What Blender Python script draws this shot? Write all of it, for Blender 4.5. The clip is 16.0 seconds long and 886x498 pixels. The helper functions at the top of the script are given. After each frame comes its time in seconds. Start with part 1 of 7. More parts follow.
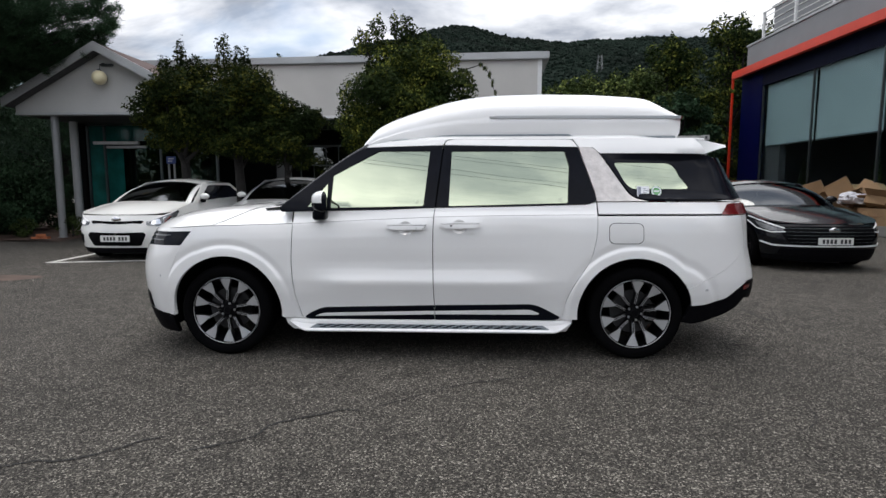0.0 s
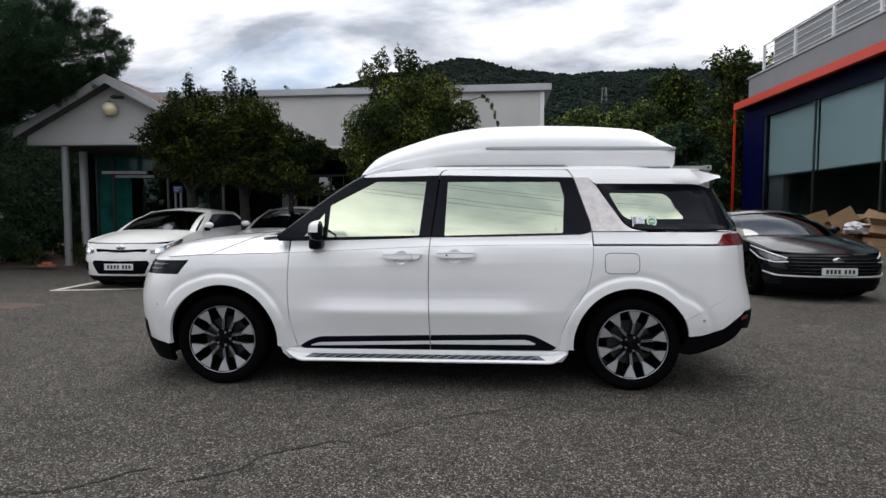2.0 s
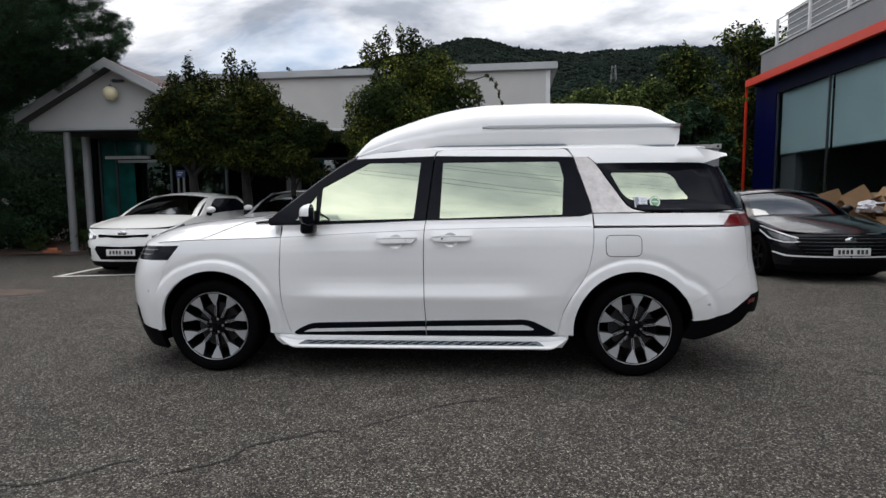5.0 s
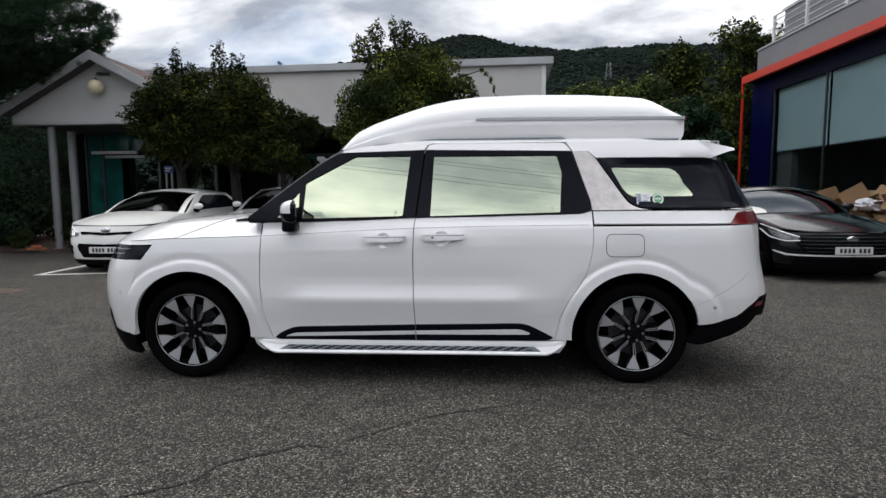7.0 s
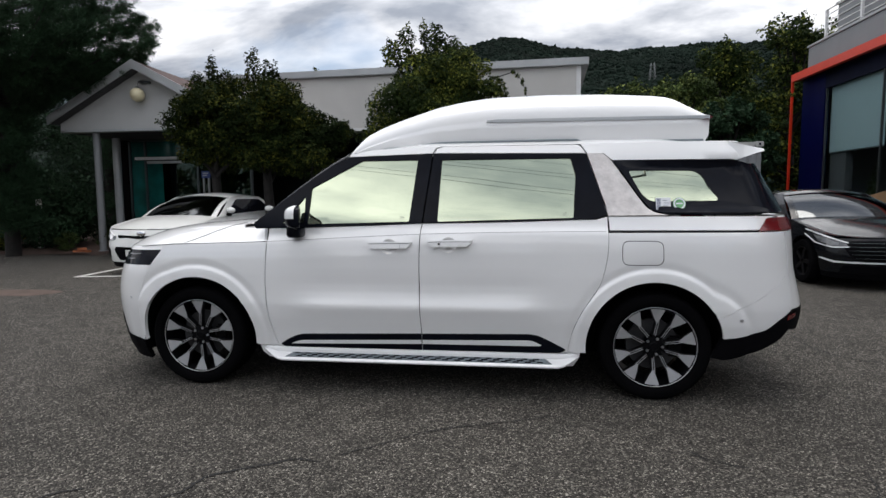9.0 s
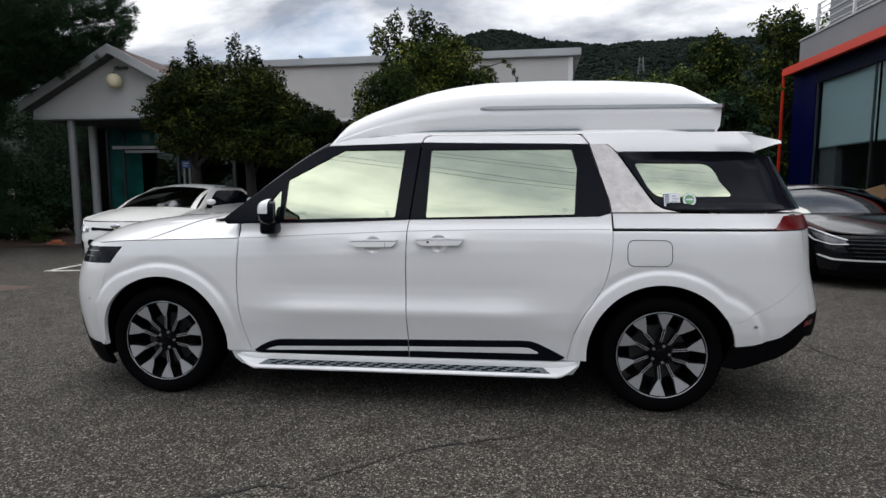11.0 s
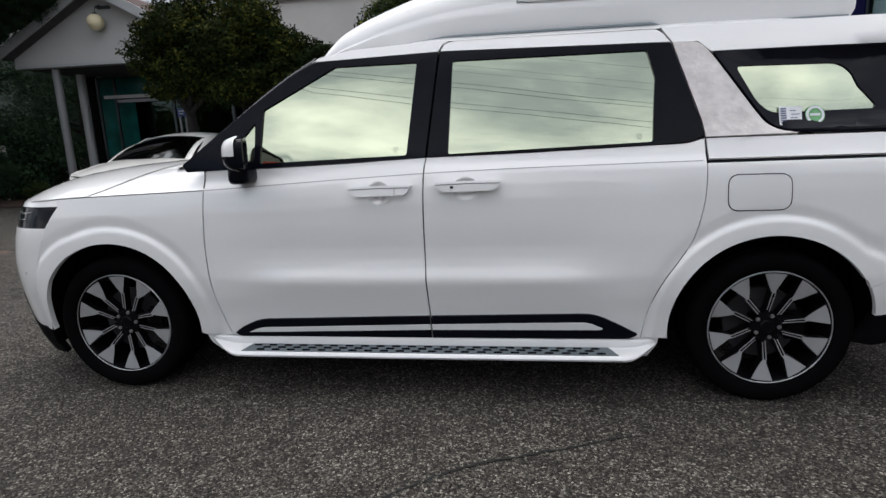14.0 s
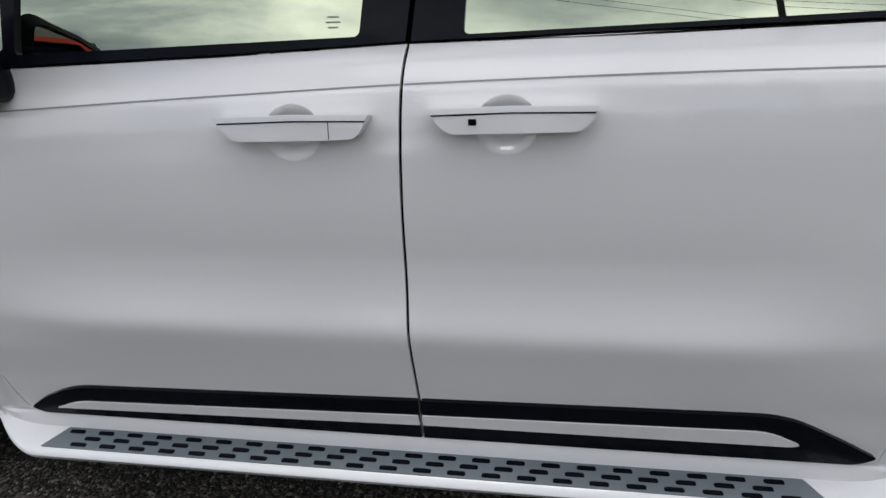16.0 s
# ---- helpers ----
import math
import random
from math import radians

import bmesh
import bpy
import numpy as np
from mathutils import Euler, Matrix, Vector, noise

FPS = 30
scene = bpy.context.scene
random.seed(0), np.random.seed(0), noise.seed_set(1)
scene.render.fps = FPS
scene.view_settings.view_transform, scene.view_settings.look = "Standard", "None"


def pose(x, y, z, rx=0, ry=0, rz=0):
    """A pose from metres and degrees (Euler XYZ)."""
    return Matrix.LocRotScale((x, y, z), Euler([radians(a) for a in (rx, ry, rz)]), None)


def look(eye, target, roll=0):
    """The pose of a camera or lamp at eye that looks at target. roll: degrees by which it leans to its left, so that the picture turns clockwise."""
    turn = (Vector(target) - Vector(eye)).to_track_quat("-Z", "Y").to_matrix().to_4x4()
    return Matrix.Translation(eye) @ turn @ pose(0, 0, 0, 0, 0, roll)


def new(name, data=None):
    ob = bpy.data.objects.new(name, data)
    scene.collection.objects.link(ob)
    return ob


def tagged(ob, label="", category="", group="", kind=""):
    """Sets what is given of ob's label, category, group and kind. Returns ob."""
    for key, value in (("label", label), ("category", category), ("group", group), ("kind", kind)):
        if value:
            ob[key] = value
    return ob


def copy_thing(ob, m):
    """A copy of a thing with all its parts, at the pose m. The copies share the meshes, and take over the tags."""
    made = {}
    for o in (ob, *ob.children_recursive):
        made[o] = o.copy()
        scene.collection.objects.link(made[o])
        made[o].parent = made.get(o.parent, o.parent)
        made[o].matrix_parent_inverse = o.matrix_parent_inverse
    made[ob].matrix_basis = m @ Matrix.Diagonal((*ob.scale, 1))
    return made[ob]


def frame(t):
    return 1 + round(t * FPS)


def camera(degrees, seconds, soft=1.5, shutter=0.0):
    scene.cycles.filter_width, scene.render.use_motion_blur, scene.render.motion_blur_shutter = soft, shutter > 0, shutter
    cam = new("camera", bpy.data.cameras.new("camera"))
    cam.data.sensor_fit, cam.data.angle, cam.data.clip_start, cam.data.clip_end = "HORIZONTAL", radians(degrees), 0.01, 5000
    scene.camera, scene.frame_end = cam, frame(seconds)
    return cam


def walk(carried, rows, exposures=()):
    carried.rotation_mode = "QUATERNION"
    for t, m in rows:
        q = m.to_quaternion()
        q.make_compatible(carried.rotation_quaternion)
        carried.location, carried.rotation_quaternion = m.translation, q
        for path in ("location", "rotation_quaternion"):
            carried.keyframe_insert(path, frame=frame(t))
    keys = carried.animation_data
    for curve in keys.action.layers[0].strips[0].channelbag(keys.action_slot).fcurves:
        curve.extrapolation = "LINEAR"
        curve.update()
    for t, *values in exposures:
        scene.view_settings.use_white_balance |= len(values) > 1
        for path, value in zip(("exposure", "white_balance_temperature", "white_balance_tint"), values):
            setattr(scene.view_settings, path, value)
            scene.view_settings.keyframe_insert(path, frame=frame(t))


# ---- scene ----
cam = camera(76.9, 16.0)
PATH = [
    (0, (0.28, 0.125, 1.304), (0.201, 2.111, 1.081), -0.0),
    (0.5, (0.282, 0.139, 1.3), (0.217, 2.125, 1.07), -0.6),
    (1, (0.274, 0.133, 1.298), (0.266, 2.124, 1.111), 0.1),
    (1.5, (0.312, 0.13, 1.307), (0.257, 2.124, 1.157), -0.0),
    (2, (0.358, 0.122, 1.309), (0.257, 2.115, 1.189), 0.1),
    (2.5, (0.381, 0.129, 1.31), (0.307, 2.123, 1.173), 0.2),
    (3, (0.392, 0.132, 1.3), (0.324, 2.124, 1.135), -0.2),
    (3.5, (0.407, 0.174, 1.306), (0.316, 2.164, 1.133), -0.3),
    (4, (0.418, 0.186, 1.3), (0.314, 2.177, 1.141), -0.7),
    (4.2, (0.429, 0.179, 1.308), (0.301, 2.167, 1.13), -1.0),
    (6.5, (0.455, 0.477, 1.307), (0.34, 2.465, 1.119), 0.3),
    (7, (0.46, 0.489, 1.302), (0.347, 2.476, 1.109), -0.3),
    (7.5, (0.473, 0.503, 1.303), (0.361, 2.491, 1.118), -0.3),
    (8, (0.496, 0.514, 1.302), (0.358, 2.499, 1.108), -0.5),
    (8.5, (0.61, 0.61, 1.313), (0.435, 2.59, 1.094), -1.6),
    (9, (0.664, 0.645, 1.31), (0.41, 2.621, 1.13), -0.4),
    (9.2, (0.682, 0.659, 1.32), (0.441, 2.637, 1.151), -0.4),
    (11.3, (0.614, 1.035, 1.318), (0.403, 3.013, 1.109), 0.0),
    (11.5, (0.632, 1.087, 1.324), (0.389, 3.062, 1.123), -0.1),
    (12, (0.627, 1.151, 1.331), (0.375, 3.122, 1.101), -0.9),
    (12.5, (0.626, 1.22, 1.323), (0.364, 3.183, 1.045), -1.0),
    (13, (0.61, 1.287, 1.322), (0.295, 3.244, 1.054), -2.2),
    (13.5, (0.517, 1.495, 1.281), (0.246, 3.449, 0.95), -2.3),
    (14, (0.461, 1.784, 1.245), (0.196, 3.725, 0.843), -2.2),
    (14.5, (0.451, 2.123, 1.179), (0.111, 4.048, 0.76), -2.8),
    (15, (0.347, 2.492, 1.127), (0.077, 4.431, 0.72), -3.6),
    (15.5, (0.282, 2.892, 1.129), (0.051, 4.81, 0.613), -3.0),
    (16, (0.258, 3.253, 1.153), (-0.006, 5.105, 0.445), -1.6),
]
walk(cam, [(t, look(eye, target, roll)) for t, eye, target, roll in PATH], exposures=[(0, 1.02), (1.2, 1.06), (2.5, 0.95), (9, 0.88), (12.5, 0.83), (14.5, 0.82), (16, 0.68)])

# ---- world and light ----
SUN_EL, SUN_AZ = 80.0, -20.0


def nd(nt, kind, **kw):
    n = nt.nodes.new(kind)
    for k, v in kw.items():
        if k.startswith("i_"):
            n.inputs[k[2:].replace("_", " ")].default_value = v
        elif k.startswith("n_"):
            n.inputs[int(k[2:])].default_value = v
    return n


def ramp(nt, stops, interp="LINEAR"):
    n = nt.nodes.new("ShaderNodeValToRGB")
    n.color_ramp.interpolation = interp
    e = n.color_ramp.elements
    while len(e) < len(stops):
        e.new(0.5)
    for el, (p, c) in zip(e, stops):
        el.position = p
        el.color = (c, c, c, 1) if not isinstance(c, tuple) else (*c, 1)
    return n


def math_node(nt, op, a, b=None):
    n = nt.nodes.new("ShaderNodeMath")
    n.operation = op
    for i, v in enumerate((a, b)):
        if v is None:
            continue
        if isinstance(v, (int, float)):
            n.inputs[i].default_value = v
        else:
            nt.links.new(v, n.inputs[i])
    return n.outputs[0]


def mix_col(nt, fac, a, b, blend="MIX"):
    n = nt.nodes.new("ShaderNodeMix")
    n.data_type, n.blend_type = "RGBA", blend
    for sock, v in ((n.inputs[0], fac), (n.inputs[6], a), (n.inputs[7], b)):
        if isinstance(v, (int, float)):
            sock.default_value = v
        elif isinstance(v, tuple):
            sock.default_value = (*v, 1)
        else:
            nt.links.new(v, sock)
    return n.outputs[2]


def build_world():
    world = bpy.data.worlds.new("overcast_sky")
    scene.world = world
    world.use_nodes = True
    nt = world.node_tree
    nt.nodes.clear()
    out = nd(nt, "ShaderNodeOutputWorld")
    bg = nd(nt, "ShaderNodeBackground")
    sky = nd(nt, "ShaderNodeTexSky")
    sky.sky_type, sky.sun_disc = "NISHITA", False
    sky.sun_elevation, sky.sun_rotation = radians(SUN_EL), radians(SUN_AZ)
    # cloud layer, laid out on a flat sheet overhead
    tc = nd(nt, "ShaderNodeTexCoord")
    sep = nd(nt, "ShaderNodeSeparateXYZ")
    nt.links.new(tc.outputs["Generated"], sep.inputs[0])
    up = math_node(nt, "MAXIMUM", sep.outputs[2], 0.0)
    h = math_node(nt, "ADD", up, 0.28)
    comb = nd(nt, "ShaderNodeCombineXYZ")
    nt.links.new(math_node(nt, "DIVIDE", sep.outputs[0], h), comb.inputs[0])
    nt.links.new(math_node(nt, "DIVIDE", sep.outputs[1], h), comb.inputs[1])
    n1 = nd(nt, "ShaderNodeTexNoise", i_Scale=2.0, i_Detail=7.0, i_Roughness=0.55, i_Distortion=0.3)
    n2 = nd(nt, "ShaderNodeTexNoise", i_Scale=0.8, i_Detail=5.0, i_Roughness=0.5)
    shift = nd(nt, "ShaderNodeMapping")
    shift.inputs["Location"].default_value = (3.1, 1.7, 0.4)
    streak = nd(nt, "ShaderNodeMapping")
    streak.inputs["Location"].default_value = (0.35, 0.2, 0.0)
    streak.inputs["Scale"].default_value = (0.62, 1.2, 1.0)
    nt.links.new(comb.outputs[0], streak.inputs["Vector"])
    nt.links.new(streak.outputs[0], n1.inputs["Vector"])
    nt.links.new(comb.outputs[0], shift.inputs["Vector"])
    nt.links.new(shift.outputs[0], n2.inputs["Vector"])
    shade = ramp(nt, [(0.28, (1.8, 2.1, 2.7)), (0.41, (3.3, 3.6, 4.2)), (0.50, (6.3, 6.5, 7.0)), (0.605, (10.3, 10.35, 10.6))])
    nt.links.new(n1.outputs["Fac"], shade.inputs[0])
    # cloud thins and brightens evenly towards the horizon
    glow = ramp(nt, [(0.0, 0.60), (0.28, 0.70), (0.48, 1.05), (1.0, 1.05)])
    nt.links.new(up, glow.inputs[0])
    gap = ramp(nt, [(0.58, 0.0), (0.66, 0.75)])
    nt.links.new(n2.outputs["Fac"], gap.inputs[0])
    col = mix_col(nt, 1.0, mix_col(nt, gap.outputs[0], shade.outputs[0], sky.outputs[0]), glow.outputs[0], "MULTIPLY")
    nt.links.new(col, bg.inputs["Color"])
    bg.inputs["Strength"].default_value = 0.10
    nt.links.new(bg.outputs[0], out.inputs["Surface"])
    sun = new("sun", bpy.data.lights.new("sun", "SUN"))
    sun.data.energy, sun.data.angle, sun.data.color = 0.9, radians(40), (1.0, 0.955, 0.89)
    az, el = radians(SUN_AZ), radians(SUN_EL)
    toward = Vector((math.sin(az) * math.cos(el), math.cos(az) * math.cos(el), math.sin(el)))
    sun.matrix_world = look(toward * 60, (0, 0, 0))


build_world()


# ---- materials ----
def material(name, color, rough=0.5, metal=0.0, var=0.12, scale=3.0, fine=40.0, bump=0.0, coat=0.0, spec=0.5, island=0.0, coords="Object", other=None):
    """A principled surface whose colour drifts at two scales, with fine relief."""
    m = bpy.data.materials.new(name)
    m.use_nodes = True
    nt = m.node_tree
    b = nt.nodes["Principled BSDF"]
    b.inputs["Roughness"].default_value = rough
    b.inputs["Metallic"].default_value = metal
    b.inputs["Specular IOR Level"].default_value = spec
    b.inputs["Coat Weight"].default_value = coat
    b.inputs["Coat Roughness"].default_value = 0.04
    b.inputs["Coat IOR"].default_value = 1.5 + 0.25 * (coat >= 1.0)
    tc = nd(nt, "ShaderNodeTexCoord")
    big = nd(nt, "ShaderNodeTexNoise", i_Scale=scale, i_Detail=4.0)
    small = nd(nt, "ShaderNodeTexNoise", i_Scale=fine, i_Detail=3.0)
    for t in (big, small):
        nt.links.new(tc.outputs[coords], t.inputs["Vector"])
    lo = tuple(max(0.0, c * (1 - var)) for c in color)
    hi = tuple(min(1.0, c * (1 + var)) for c in color)
    r1 = ramp(nt, [(0.3, lo), (0.7, hi)])
    nt.links.new(big.outputs["Fac"], r1.inputs[0])
    r2 = ramp(nt, [(0.3, 1 - var * 0.7), (0.7, 1.0)])
    nt.links.new(small.outputs["Fac"], r2.inputs[0])
    c = mix_col(nt, 1.0, r1.outputs[0], r2.outputs[0], "MULTIPLY")
    if island:
        geo = nd(nt, "ShaderNodeNewGeometry")
        r3 = ramp(nt, [(0.0, 1 - island), (1.0, 1 + island)])
        nt.links.new(geo.outputs["Random Per Island"], r3.inputs[0])
        if other:
            r4 = ramp(nt, [(0.45, 0.0), (0.62, 1.0)])
            nt.links.new(big.outputs["Fac"], r4.inputs[0])
            tip = ramp(nt, [(0.45, 0.0), (0.95, 1.0)])
            nt.links.new(geo.outputs["Random Per Island"], tip.inputs[0])
            c = mix_col(nt, math_node(nt, "MULTIPLY", r4.outputs[0], tip.outputs[0]), c, other)
        c = mix_col(nt, 1.0, c, r3.outputs[0], "MULTIPLY")
    nt.links.new(c, b.inputs["Base Color"])
    if bump:
        bp = nd(nt, "ShaderNodeBump", i_Strength=bump, i_Distance=0.004)
        nt.links.new(small.outputs["Fac"], bp.inputs["Height"])
        nt.links.new(bp.outputs[0], b.inputs["Normal"])
    return m


def asphalt_material():
    m = bpy.data.materials.new("worn_asphalt")
    m.use_nodes = True
    nt = m.node_tree
    b = nt.nodes["Principled BSDF"]
    tc = nd(nt, "ShaderNodeTexCoord")
    vec = tc.outputs["Object"]
    v1 = nd(nt, "ShaderNodeTexVoronoi", i_Scale=128.0)
    v2 = nd(nt, "ShaderNodeTexVoronoi", i_Scale=215.0)
    big = nd(nt, "ShaderNodeTexNoise", i_Scale=0.45, i_Detail=6.0, i_Roughness=0.6)
    mid = nd(nt, "ShaderNodeTexNoise", i_Scale=5.0, i_Detail=5.0, i_Roughness=0.65)
    for n in (v1, v2, big, mid):
        nt.links.new(vec, n.inputs["Vector"])
    bw1 = nd(nt, "ShaderNodeSeparateColor")
    nt.links.new(v1.outputs["Color"], bw1.inputs[0])
    stones = ramp(nt, [(0.0, (0.0145, 0.0132, 0.0118)), (0.36, (0.036, 0.033, 0.029)), (0.72, (0.082, 0.075, 0.066)), (0.92, (0.178, 0.164, 0.143)), (1.0, (0.34, 0.32, 0.28))])
    nt.links.new(bw1.outputs[0], stones.inputs[0])
    bw2 = nd(nt, "ShaderNodeSeparateColor")
    nt.links.new(v2.outputs["Color"], bw2.inputs[0])
    grit = ramp(nt, [(0.0, 0.62), (0.6, 1.0), (1.0, 1.5)])
    nt.links.new(bw2.outputs[1], grit.inputs[0])
    c = mix_col(nt, 1.0, stones.outputs[0], grit.outputs[0], "MULTIPLY")
    stain = ramp(nt, [(0.32, 0.74), (0.55, 0.92), (0.75, 1.10)])
    nt.links.new(big.outputs["Fac"], stain.inputs[0])
    c = mix_col(nt, 1.0, c, stain.outputs[0], "MULTIPLY")
    patch = ramp(nt, [(0.35, 0.82), (0.6, 1.12)])
    nt.links.new(mid.outputs["Fac"], patch.inputs[0])
    c = mix_col(nt, 1.0, c, patch.outputs[0], "MULTIPLY")
    nt.links.new(c, b.inputs["Base Color"])
    b.inputs["Roughness"].default_value = 0.88
    b.inputs["Specular IOR Level"].default_value = 0.2
    inv = math_node(nt, "SUBTRACT", 1.0, v1.outputs["Distance"])
    bp = nd(nt, "ShaderNodeBump", i_Strength=0.9, i_Distance=0.007)
    nt.links.new(inv, bp.inputs["Height"])
    nt.links.new(bp.outputs[0], b.inputs["Normal"])
    return m


def glass_material(name, mirror, reflect, tint, rough=0.005):
    """Coated glass: part mirror, part clear tinted pane."""
    m = bpy.data.materials.new(name)
    m.use_nodes = True
    nt = m.node_tree
    nt.nodes.clear()
    out = nd(nt, "ShaderNodeOutputMaterial")
    gl = nd(nt, "ShaderNodeBsdfGlossy", i_Color=(*reflect, 1), i_Roughness=rough)
    tr = nd(nt, "ShaderNodeBsdfTransparent", i_Color=(*tint, 1))
    mx = nd(nt, "ShaderNodeMixShader")
    mx.inputs[0].default_value = mirror
    tc = nd(nt, "ShaderNodeTexCoord")
    wav = nd(nt, "ShaderNodeTexNoise", i_Scale=2.5, i_Detail=1.0)
    nt.links.new(tc.outputs["Object"], wav.inputs["Vector"])
    bp = nd(nt, "ShaderNodeBump", i_Strength=0.02, i_Distance=0.01)
    nt.links.new(wav.outputs["Fac"], bp.inputs["Height"])
    nt.links.new(bp.outputs[0], gl.inputs["Normal"])
    nt.links.new(tr.outputs[0], mx.inputs[1])
    nt.links.new(gl.outputs[0], mx.inputs[2])
    nt.links.new(mx.outputs[0], out.inputs["Surface"])
    return m


